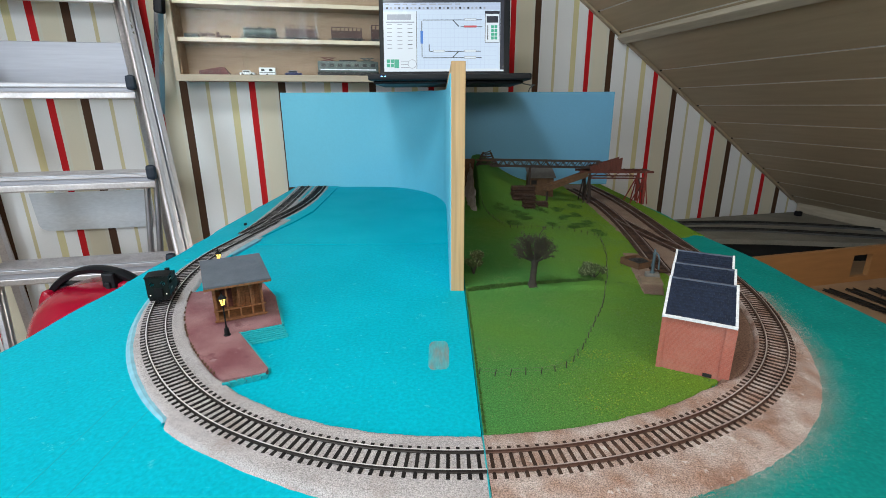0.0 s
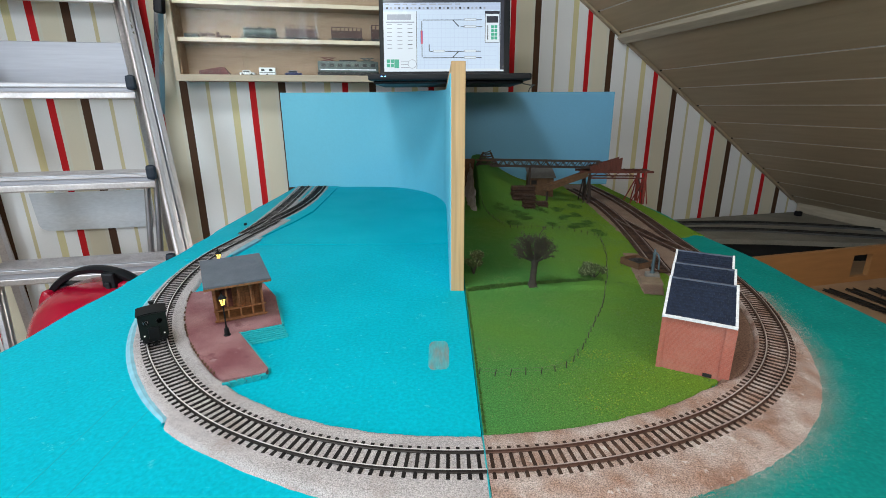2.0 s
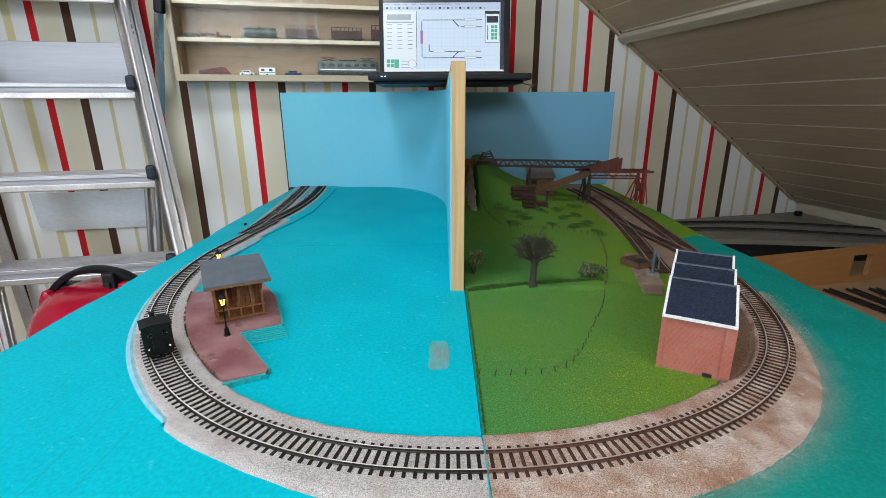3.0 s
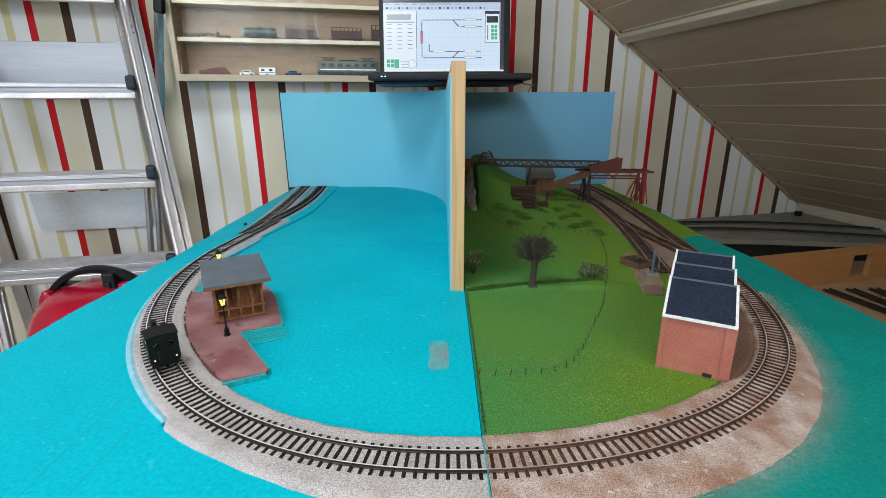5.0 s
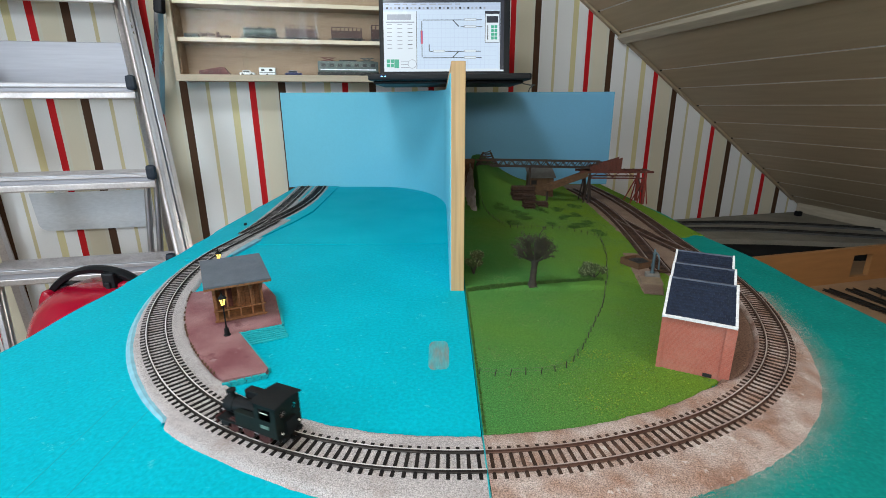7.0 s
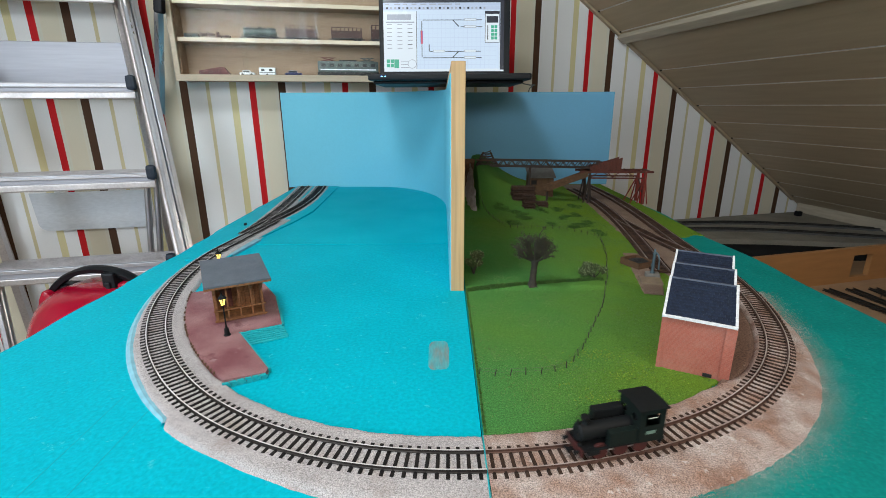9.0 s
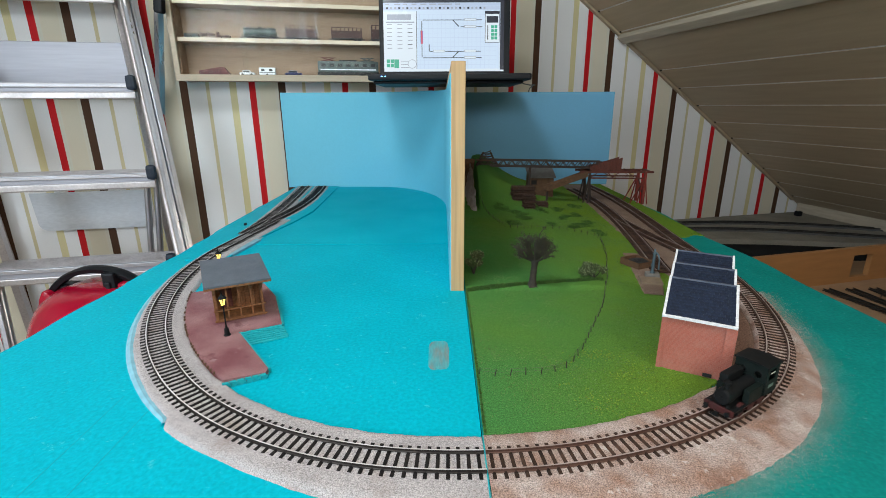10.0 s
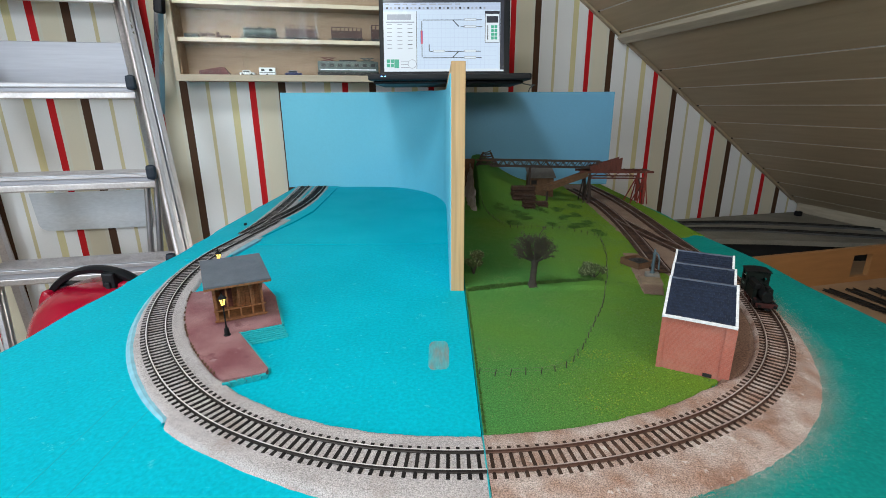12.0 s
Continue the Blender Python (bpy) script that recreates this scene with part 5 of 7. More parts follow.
# ---- platform on the left board ----
M_GLASSY = surf("lamp_glass_glow", (1.0, 0.72, 0.16), emit=1.6, bump=0)
M_SHELTER = surf("brown_stained_wood", (0.30, 0.125, 0.045), (0.17, 0.068, 0.026), rough=0.7, big=150, fine=500, grain=0.3)
M_ROOFSLAB = surf("blue_grey_felt", (0.105, 0.125, 0.15), (0.085, 0.10, 0.125), rough=0.6, big=50, fine=700, grain=0.1)


def platform():
    p = thing("station_platform", "reddish gravel station platform with turquoise brick edge", "platform")
    inner = [off(s, -0.0268, 0) for s in (-0.44, -0.42, -0.40, -0.38, -0.36, -0.34, -0.32, -0.30, -0.28, -0.26, -0.24, -0.22, -0.20, -0.19)]
    out = [(v.x, v.y) for v in inner] + [(-0.1535, 0.3585), (-0.1535, 0.365), (-0.207, 0.434), (-0.170, 0.453), (-0.203, 0.530), (-0.232, 0.572)]
    part("slab", prism(bmesh.new(), out, TOP_Z - 0.002, -0.0016), M_PLAT, p)
    blk = mesh_of(bx(bmesh.new(), 0, 0, 0, 0.0051, 0.0026, 0.0015, bevel=0.0), "edge_stone", M_TURQ_D)
    edges = [((-0.184, 0.3415), (-0.1525, 0.3575)), ((-0.1525, 0.365), (-0.206, 0.433)), ((-0.1695, 0.454), (-0.202, 0.530))]
    # sloping stone facing in the platform's notch
    a, b, c = Vector((-0.2065, 0.4335, -0.0024)), Vector((-0.1695, 0.4525, -0.0024)), Vector((0.0135, -0.0215, -0.0040))
    rnd = random.Random(6)
    for r in range(7):
        for k in range(8):
            q = a.lerp(b, (k + 0.35 + 0.3 * (r % 2)) / 8) + c * ((r + 0.4) / 7)
            part("edge_stone", blk, None, p, m=pose(q.x, q.y, q.z - 0.0006, rnd.uniform(-8, 12), rnd.uniform(-6, 6), 27 + rnd.uniform(-6, 6)))
    part("bank", prism(bmesh.new(), [(v.x, v.y) for v in (a + c, b + c, b, a)], TOP_Z - 0.001, TOP_Z + 0.0006), M_TURQ, p)
    for a, b in edges:
        a, b = Vector(a), Vector(b)
        n = int((b - a).length / 0.0054)
        h = math.degrees(math.atan2(b.y - a.y, b.x - a.x))
        for k in range(n):
            for row in range(3):
                q = a.lerp(b, (k + 0.5 + 0.25 * (row % 2)) / n)
                part("edge_stone", blk, None, p, m=pose(q.x, q.y, TOP_Z + 0.0016 * row, random.uniform(-3, 3), 0, h + random.uniform(-4, 4)))
    stub = mesh_of(bx(bmesh.new(), 0, 0, 0, 0.0016, 0.0016, 0.0022), "edging_peg", M_TIMBER)
    for i in random.Random(4).sample(range(32), 24):
        q = off(-0.44 + 0.0075 * i, -0.0265, 0)
        part("edging_peg", stub, None, p, m=pose(q.x, q.y, -0.0026, 0, 0, random.uniform(0, 90)))


platform()


def shelter():
    a = 28.2
    s = thing("waiting_shelter", "brown timber waiting shelter with a flat blue-grey roof", "shelter", pose(-0.239, 0.456, -0.0018, 0, 0, a))
    B = bmesh.new
    W, D, H0, H1 = 0.048, 0.050, 0.043, 0.049
    for x in (0.001, W - 0.001):
        for y in (0.001, D - 0.001):
            part("post", bx(B(), x, y, 0, 0.002, 0.002, H0 if y < 0.01 else H1), M_SHELTER, s)
    part("back_wall", bx(B(), W / 2, D, 0, W, 0.0012, H1), M_SHELTER, s)
    part("floor", bx(B(), W / 2, D / 2, 0, W + 0.002, D + 0.002, 0.0012), M_SHELTER, s)
    for x in (0.0, W):
        part("side_wall", bx(B(), x, D * 0.62, 0, 0.0012, D * 0.72, H0 + 0.002), M_SHELTER, s)
        for k in range(8):
            part("board", bx(B(), x, D * 0.28 + 0.0044 * k, 0.0012, 0.002, 0.0036, H0), M_SHELTER, s)
    for k in range(9):
        part("board", bx(B(), 0.0035 + 0.0051 * k, D - 0.0012, 0.001, 0.0044, 0.001, H1 - 0.002), M_SHELTER, s)
    for x in (0.012, 0.024, 0.036):
        part("stud", bx(B(), x, 0.001, 0, 0.0016, 0.0016, H0 - 0.002), M_SHELTER, s)
    for z in (0.002, 0.0125):
        part("rail", bx(B(), W / 2, 0.0, z, W, 0.0014, 0.0014), M_SHELTER, s)
        part("rail", bx(B(), W / 2, -0.0030 if z < 0.005 else -0.0006, z, W + 0.004, 0.0016, 0.0016), M_SHELTER, s)
    part("top_plate", bx(B(), W / 2, 0.0, H0 - 0.003, W + 0.008, 0.0024, 0.003), M_SHELTER, s)
    for k in range(9):
        part("board", bx(B(), 0.0035 + 0.0051 * k, 0.027, 0.001, 0.0047, 0.001, 0.040), M_SHELTER, s)
    part("bench", bx(B(), W / 2, D * 0.75, 0.009, W - 0.004, 0.011, 0.0012), M_SHELTER, s)
    part("notice_board", bx(B(), W * 0.26, 0.0255, 0.006, 0.012, 0.001, 0.028), M_RUST, s, "red-brown board inside the shelter")
    for x in (0.001, W - 0.001):
        part("bracket", beam(B(), (x, 0.0, H0 - 0.012), (x, -0.012, H0 - 0.001), 0.0016), M_SHELTER, s)
    roof = part("roof", bx(B(), 0, 0, 0, 0.0645, 0.081, 0.0022, bevel=0.0004), M_ROOFSLAB, s, m=pose(W / 2, 0.0255, 0.0465, 3.7, 0, 0))
    for x in (-0.0318, 0.0318):
        part("fascia", bx(B(), x, 0, -0.0018, 0.0012, 0.081, 0.0020), M_SHELTER, roof)
    part("fascia", bx(B(), 0, -0.0402, -0.0018, 0.0645, 0.0012, 0.0020), M_SHELTER, roof)


shelter()


def platform_lamp(x, y, z):
    l = thing("street_lamp", "black platform lamp with a glowing yellow lantern", "lamp", pose(x, y, z), group="platform lamps")
    B = bmesh.new
    bm = cyl(B(), pose(0, 0, 0), 0.0036, 0.0034, 0.001, 12)
    cyl(bm, pose(0, 0, 0.001), 0.0026, 0.0022, 0.0065, 10)
    cyl(bm, pose(0, 0, 0.0075), 0.0015, 0.001, 0.003, 10)
    cyl(bm, pose(0, 0, 0.010), 0.0008, 0.0007, 0.0225, 8)
    cyl(bm, pose(0, 0, 0.0317), 0.0012, 0.0016, 0.0012, 8)
    part("post", bm, M_BLACK, l, smooth=True)
    part("lantern", cyl(B(), pose(0, 0, 0.033), 0.0021, 0.0036, 0.0068, 6), M_GLASSY, l, "glowing yellow lantern glass")
    for k in range(6):
        a = k * math.tau / 6
        part("glazing_bar", beam(B(), (0.0022 * math.cos(a), 0.0022 * math.sin(a), 0.033), (0.0037 * math.cos(a), 0.0037 * math.sin(a), 0.0398), 0.0005), M_BLACK, l)
    bm = cyl(B(), pose(0, 0, 0.0398), 0.0044, 0.0012, 0.0036, 6)
    cyl(bm, pose(0, 0, 0.0434), 0.0008, 0.0002, 0.003, 8)
    part("cap", bm, M_BLACK, l)


platform_lamp(-0.2165, 0.428, -0.0018)
platform_lamp(-0.2945, 0.590, -0.0066)

M_SMEAR = surf("brown_smear", (0.012, 0.40, 0.46), (0.18, 0.25, 0.24), rough=0.6, big=170, fine=500, stretch=(1, 0.2, 1), spread=0.35)


def smear():
    bm = bmesh.new()
    pts = []
    for i in range(28):
        a = i / 28 * math.tau
        c, s_ = math.cos(a), math.sin(a)
        r = 1 / max(abs(c), abs(s_)) ** 0.85
        pts.append((-0.0045 + 0.0095 * r * c * (1 + 0.1 * noise.noise((a * 2, 0, 0))), 0.396 + 0.0265 * r * s_ * (1 + 0.1 * noise.noise((a * 2, 4, 0)))))
    prism(bm, pts, TOP_Z - 0.0005, TOP_Z + 0.00025)
    setting("paint_smear", bm, M_SMEAR, "brownish smear on the turquoise board", category="stain")


smear()

# ---- display cabinet on the wall ----
M_BIRCH = surf("pale_birch", (0.36, 0.24, 0.155), (0.29, 0.19, 0.12), rough=0.55, big=60, fine=300, stretch=(0.1, 1, 1), grain=0.06)
M_FRAME = surf("pale_lime_wood", (0.60, 0.50, 0.37), (0.50, 0.41, 0.30), rough=0.5, big=60, fine=300, stretch=(0.1, 1, 1), grain=0.06)
M_BROWNMODEL = surf("brown_model", (0.07, 0.022, 0.016), (0.045, 0.016, 0.013), rough=0.5, big=150)
M_REDMODEL = surf("brick_red_model", (0.13, 0.018, 0.014), (0.09, 0.015, 0.013), rough=0.5, big=150)
M_GREYMODEL = surf("grey_model", (0.075, 0.095, 0.09), (0.045, 0.055, 0.052), rough=0.45, big=150)
M_LOCOGREY = surf("grey_green_body", (0.095, 0.12, 0.112), (0.06, 0.08, 0.075), rough=0.4, big=80)
M_DKMODEL = surf("dark_model", (0.03, 0.03, 0.03), rough=0.5)
M_BLUEMODEL = surf("blue_model", (0.02, 0.03, 0.12), rough=0.3)
M_ALU = surf("brushed_aluminium", (0.58, 0.58, 0.61), (0.46, 0.46, 0.49), rough=0.42, metal=0.8, big=10, fine=220, stretch=(0.03, 1, 1), grain=0.06, bump=0.05)
M_ALU2 = surf("worn_aluminium", (0.58, 0.54, 0.53), (0.42, 0.38, 0.37), rough=0.42, metal=0.8, big=20, fine=200, grain=0.1)
M_PLASTIC = surf("black_plastic", (0.007, 0.008, 0.011), rough=0.5, bump=0.05, spec=0.3)


M_CHROME = surf("polished_tube", (0.62, 0.63, 0.66), (0.40, 0.41, 0.45), rough=0.32, metal=0.9, big=30, stretch=(1, 1, 0.1), bump=0)
M_PLATE = surf("pale_aluminium_sheet", (0.46, 0.46, 0.49), (0.36, 0.36, 0.40), rough=0.5, metal=0.6, big=8, fine=200, stretch=(0.05, 1, 1), grain=0.05, bump=0.05)
# lower brace plate, made paler than the upper one
M_SHEET = surf("pale_sheet", (0.62, 0.64, 0.67), (0.50, 0.53, 0.57), rough=0.4, metal=0.15, big=14, fine=200, stretch=(0.3, 1, 1), grain=0.06, bump=0.05)
M_CAP = surf("navy_plastic", (0.012, 0.024, 0.045), rough=0.5, bump=0.2, fine=300)

def cabinet():
    CM = WM
    c = thing("display_cabinet", "pale wooden wall cabinet with sliding glass and shelves of models", "cabinet", CM)
    B = bmesh.new
    u0, u1, d0, d1, z0, z1 = -0.394, 0.40, 1.452, 1.536, 0.285, 0.72
    part("back", bx(B(), (u0 + u1) / 2, d1 - 0.002, z0, u1 - u0, 0.004, z1 - z0), M_BIRCH, c)
    for u in (u0 + 0.006, u1 - 0.006):
        part("side", bx(B(), u, (d0 + d1) / 2 - 0.001, z0, 0.012, d1 - d0 - 0.006, z1 - z0, bevel=0.001), M_BIRCH, c)
    part("bottom", bx(B(), (u0 + u1) / 2, (d0 + d1) / 2 - 0.003, z0, u1 - u0 - 0.0245, d1 - d0, 0.013, bevel=0.001), M_BIRCH, c)
    part("top", bx(B(), (u0 + u1) / 2, (d0 + d1) / 2 - 0.003, z1 - 0.013, u1 - u0 - 0.0245, d1 - d0, 0.013, bevel=0.001), M_BIRCH, c)
    part("frame_rail", bx(B(), (u0 + u1) / 2, d0 - 0.005, z0 - 0.002, u1 - u0, 0.008, 0.017, bevel=0.0015), M_FRAME, c, "pale yellowish front rail")
    part("frame_stile", bx(B(), u0 + 0.006, d0 - 0.005, z0 + 0.015, 0.013, 0.008, z1 - z0 - 0.016, bevel=0.0015), M_FRAME, c, "pale yellowish front stile")
    for z in (0.3835, 0.474, 0.56, 0.64):
        part("shelf_edge", bx(B(), (u0 + u1) / 2, d0 + 0.0125, z - 0.0005, u1 - u0 - 0.026, 0.002, 0.010), M_FRAME, c)
        part("shelf", bx(B(), (u0 + u1) / 2, (d0 + d1) / 2 + 0.004, z, u1 - u0 - 0.025, d1 - d0 - 0.016, 0.009), M_BIRCH, c)
    for k, (a, b) in enumerate(((u0 + 0.014, -0.21), (-0.225, u1 - 0.014))):
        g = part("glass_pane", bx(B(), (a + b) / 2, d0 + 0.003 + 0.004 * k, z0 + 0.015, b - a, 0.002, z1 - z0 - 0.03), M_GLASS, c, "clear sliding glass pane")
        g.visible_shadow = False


cabinet()


def model_wagon(u, z, ln, h, mat, label, kind="open"):
    B = bmesh.new
    w = thing("model_wagon", label, "model wagon", WM @ pose(u, 1.495, z), group="models in the display cabinet")
    part("chassis", bx(B(), 0, 0, 0.007, ln, 0.016, 0.003), M_DKMODEL, w)
    for x in (-ln * 0.34, ln * 0.34):
        for dx in (-0.006, 0.006):
            bm = B()
            for y in (-0.008, 0.007):
                cyl(bm, pose(x + dx, y, 0.0048, -90, 0, 0), 0.0048, 0.0048, 0.0012, 12)
            cyl(bm, pose(x + dx, -0.008, 0.0048, -90, 0, 0), 0.001, 0.001, 0.015, 6)
            part("wheelset", bm, M_DKMODEL, w)
    for x in (-ln / 2 - 0.003, ln / 2 + 0.003):
        part("coupling", bx(B(), x, 0, 0.006, 0.008, 0.005, 0.002), M_DKMODEL, w)
    if kind == "tank":
        part("tank", cyl(B(), pose(-ln * 0.46, 0, 0.010 + h * 0.42, 0, 90, 0), h * 0.42, h * 0.42, ln * 0.92, 18), mat, w, smooth=True)
        part("walkway", bx(B(), 0, 0, 0.010 + h * 0.84, ln * 0.8, 0.006, 0.0015), M_DKMODEL, w)
        part("filler", cyl(B(), pose(0, 0, 0.010 + h * 0.84), 0.004, 0.004, 0.004, 10), M_DKMODEL, w)
    elif kind == "open":
        for y in (-0.0085, 0.0085):
            part("side", bx(B(), 0, y, 0.010, ln * 0.97, 0.001, h * 0.72), mat, w)
        for x in (-ln * 0.482, ln * 0.482):
            part("end", bx(B(), x, 0, 0.010, 0.001, 0.017, h), mat, w)
        n = 8
        for k in range(n):
            bm = B()
            for y in (-0.0092, 0.0092):
                bx(bm, -ln * 0.46 + ln * 0.92 * k / (n - 1), y, 0.010, 0.0022, 0.001, h)
            part("stanchion", bm, mat, w)
        part("floor", bx(B(), 0, 0, 0.0100, ln * 0.96, 0.016, 0.001), mat, w)
        part("top_rail", bx(B(), 0, -0.0092, 0.010 + h, ln * 0.96, 0.001, 0.0016), mat, w)
    return w


def wedge_model(u, z):
    bm = bmesh.new()
    prof = [(-0.038, 0.0), (0.038, 0.0), (0.038, 0.006), (0.026, 0.022), (0.018, 0.023), (-0.038, 0.013)]
    vs = [[bm.verts.new((x, y, zz)) for x, zz in prof] for y in (-0.011, 0.011)]
    bm.faces.new(vs[0])
    bm.faces.new(vs[1][::-1])
    for k in range(6):
        bm.faces.new((vs[0][k], vs[0][(k + 1) % 6], vs[1][(k + 1) % 6], vs[1][k]))
    t = thing("model_building", "brick-red sloping model kit building on the cabinet shelf", "model building", WM @ pose(u, 1.492, z))
    part("body", bm, M_REDMODEL, t)
    for k in range(9):
        part("rib", bx(bmesh.new(), -0.034 + 0.0062 * k, -0.0115, 0.001, 0.0018, 0.0012, 0.011 + 0.0009 * k), M_BROWNMODEL, t)


def small_car(u, z, ln, h, mat, label, van=False):
    c = thing("model_car", label, "model car", WM @ pose(u, 1.49, z), group="models in the display cabinet")
    B = bmesh.new
    bm = bx(B(), 0, 0, 0.003, ln, 0.019, h * (0.9 if van else 0.5), bevel=0.003)
    part("body", bm, mat, c, smooth=True)
    if van:
        for x in (-ln * 0.26, ln * 0.22):
            part("window", bx(B(), x, -0.0096, 0.003 + h * 0.45, ln * 0.2, 0.001, h * 0.26), M_DKMODEL, c)
        part("stripe", bx(B(), 0, -0.0097, 0.003 + h * 0.28, ln * 0.92, 0.0006, h * 0.07), M_GREYMODEL, c)
    else:
        part("cabin", bx(B(), -ln * 0.04, 0, 0.003 + h * 0.42, ln * 0.52, 0.016, h * 0.5, bevel=0.0028), mat, c, smooth=True)
        part("window", bx(B(), -ln * 0.04, -0.0079, 0.003 + h * 0.55, ln * 0.42, 0.001, h * 0.26), M_DKMODEL, c)
    for x in ((-ln * 0.02,) if van else (-ln * 0.3, ln * 0.3)):
        part("wheel", cyl(B(), pose(x, -0.0098, 0.0035, -90, 0, 0), 0.0035, 0.0035, 0.003, 12), M_DKMODEL, c)


def e_loco(u, z):
    e = thing("model_locomotive", "grey-green model electric locomotive with pantographs on the cabinet shelf", "model locomotive", WM @ pose(u, 1.492, z))
    B = bmesh.new
    ln = 0.175
    part("frame", bx(B(), 0, 0, 0.006, ln, 0.024, 0.007, bevel=0.001), M_DKMODEL, e)
    part("body", bx(B(), 0, 0, 0.012, ln * 0.98, 0.030, 0.030, bevel=0.004), M_LOCOGREY, e, smooth=True)
    part("stripe", bx(B(), 0, -0.0152, 0.0175, ln * 0.9, 0.0006, 0.003), M_WHITE, e)
    for k in range(7):
        part("window", bx(B(), -ln * 0.4 + ln * 0.8 * k / 6, -0.0152, 0.027, 0.012, 0.0008, 0.008), M_DKMODEL, e)
    for x in (-0.055, 0.055):
        part("bogie", bx(B(), x, 0, 0.0, 0.05, 0.022, 0.010, bevel=0.002), M_DKMODEL, e)
        bm = B()
        for s in (-1, 1):
            beam(bm, (x - s * 0.016, -0.006, 0.043), (x + s * 0.014, -0.006, 0.050), 0.0012)
            beam(bm, (x - s * 0.016, 0.006, 0.043), (x + s * 0.014, 0.006, 0.050), 0.0012)
        beam(bm, (x - 0.02, 0, 0.0515), (x + 0.02, 0, 0.0515), 0.0016)
        beam(bm, (x - 0.02, -0.006, 0.0425), (x + 0.02, -0.006, 0.0425), 0.0016)
        part("pantograph", bm, M_REDMODEL if x < 0 else M_GREYMODEL, e)
    part("roof_gear", bx(B(), 0, 0, 0.0415, 0.05, 0.012, 0.004, bevel=0.001), M_DKMODEL, e)


ZB, ZM = 0.2985, 0.3927
model_wagon(-0.178, ZM, 0.092, 0.024, M_GREYMODEL, "grey model tank wagon on the cabinet shelf", "tank")
model_wagon(-0.068, ZM, 0.086, 0.027, M_BROWNMODEL, "dark brown open model wagon with stanchions")
model_wagon(0.057, ZM, 0.088, 0.026, M_BROWNMODEL, "dark brown open model wagon on the middle shelf")
model_wagon(0.168, ZM, 0.085, 0.034, M_BROWNMODEL, "brown high-sided model wagon beside the laptop lid")
wedge_model(-0.306, ZB)
small_car(-0.222, ZB, 0.040, 0.013, M_WHITE, "white model car on the bottom shelf")
small_car(-0.168, ZB, 0.044, 0.022, M_WHITE, "white model caravan with dark windows", van=True)
small_car(-0.098, ZB, 0.046, 0.014, M_BLUEMODEL, "dark blue model car on the bottom shelf")
e_loco(0.056, ZB)


def cart_team():
    t = thing("model_cart", "brown model horse team with a loaded cart", "model cart", WM @ pose(-0.318, 1.49, ZM) @ Matrix.Scale(1.35, 4), group="models in the display cabinet")
    B = bmesh.new
    for x in (-0.032, -0.018):
        part("bale", bx(B(), x, 0, 0, 0.013, 0.012, 0.009, bevel=0.002), M_GREYMODEL, t)
    for x in (-0.002, 0.012):
        bm = bx(B(), x, 0, 0.0055, 0.011, 0.004, 0.0045, bevel=0.0012)
        for dx in (-0.004, 0.004):
            for y in (-0.0014, 0.0014):
                beam(bm, (x + dx, y, 0), (x + dx, y, 0.0062), 0.0012)
        beam(bm, (x - 0.0045, 0, 0.009), (x - 0.008, 0, 0.0135), 0.0022)
        part("horse", bm, M_BROWNMODEL, t)
    part("cart_bed", bx(B(), 0.034, 0, 0.004, 0.026, 0.010, 0.002), M_BROWNMODEL, t)
    part("cart_seat", bx(B(), 0.024, 0, 0.006, 0.004, 0.009, 0.007), M_BROWNMODEL, t)
    for x in (0.026, 0.042):
        part("cart_wheel", cyl(B(), pose(x, -0.0065, 0.004, -90, 0, 0), 0.004, 0.004, 0.013, 12), M_BROWNMODEL, t)


cart_team()

# ---- laptop on the divider ----
def glow(name, c, strength=1.0):
    m = surf(name, (0.02, 0.02, 0.022), rough=0.25, bump=0)
    bsdf = m.node_tree.nodes["Principled BSDF"]
    bsdf.inputs["Emission Color"].default_value = (*c, 1)
    bsdf.inputs["Emission Strength"].default_value = strength
    return m


M_SCREEN = glow("lit_screen", (0.58, 0.72, 0.88))
M_SCR_GRID = glow("screen_grid", (0.50, 0.62, 0.80))
M_SCR_BAR = glow("screen_bar", (0.46, 0.56, 0.74))
M_SCR_GREY = glow("screen_grey", (0.33, 0.38, 0.46))
M_SCR_DARK = glow("screen_line", (0.02, 0.025, 0.04))
M_SCR_GREEN = glow("screen_green", (0.06, 0.42, 0.28))
M_SCR_RED = glow("screen_red", (0.62, 0.10, 0.12))
M_SCR_BLUE = glow("screen_blue", (0.05, 0.20, 0.62))
M_SCR_WHITE = glow("screen_white", (0.70, 0.80, 0.88))
M_LED = surf("blue_led", (0.1, 0.35, 1.0), emit=6, bump=0)


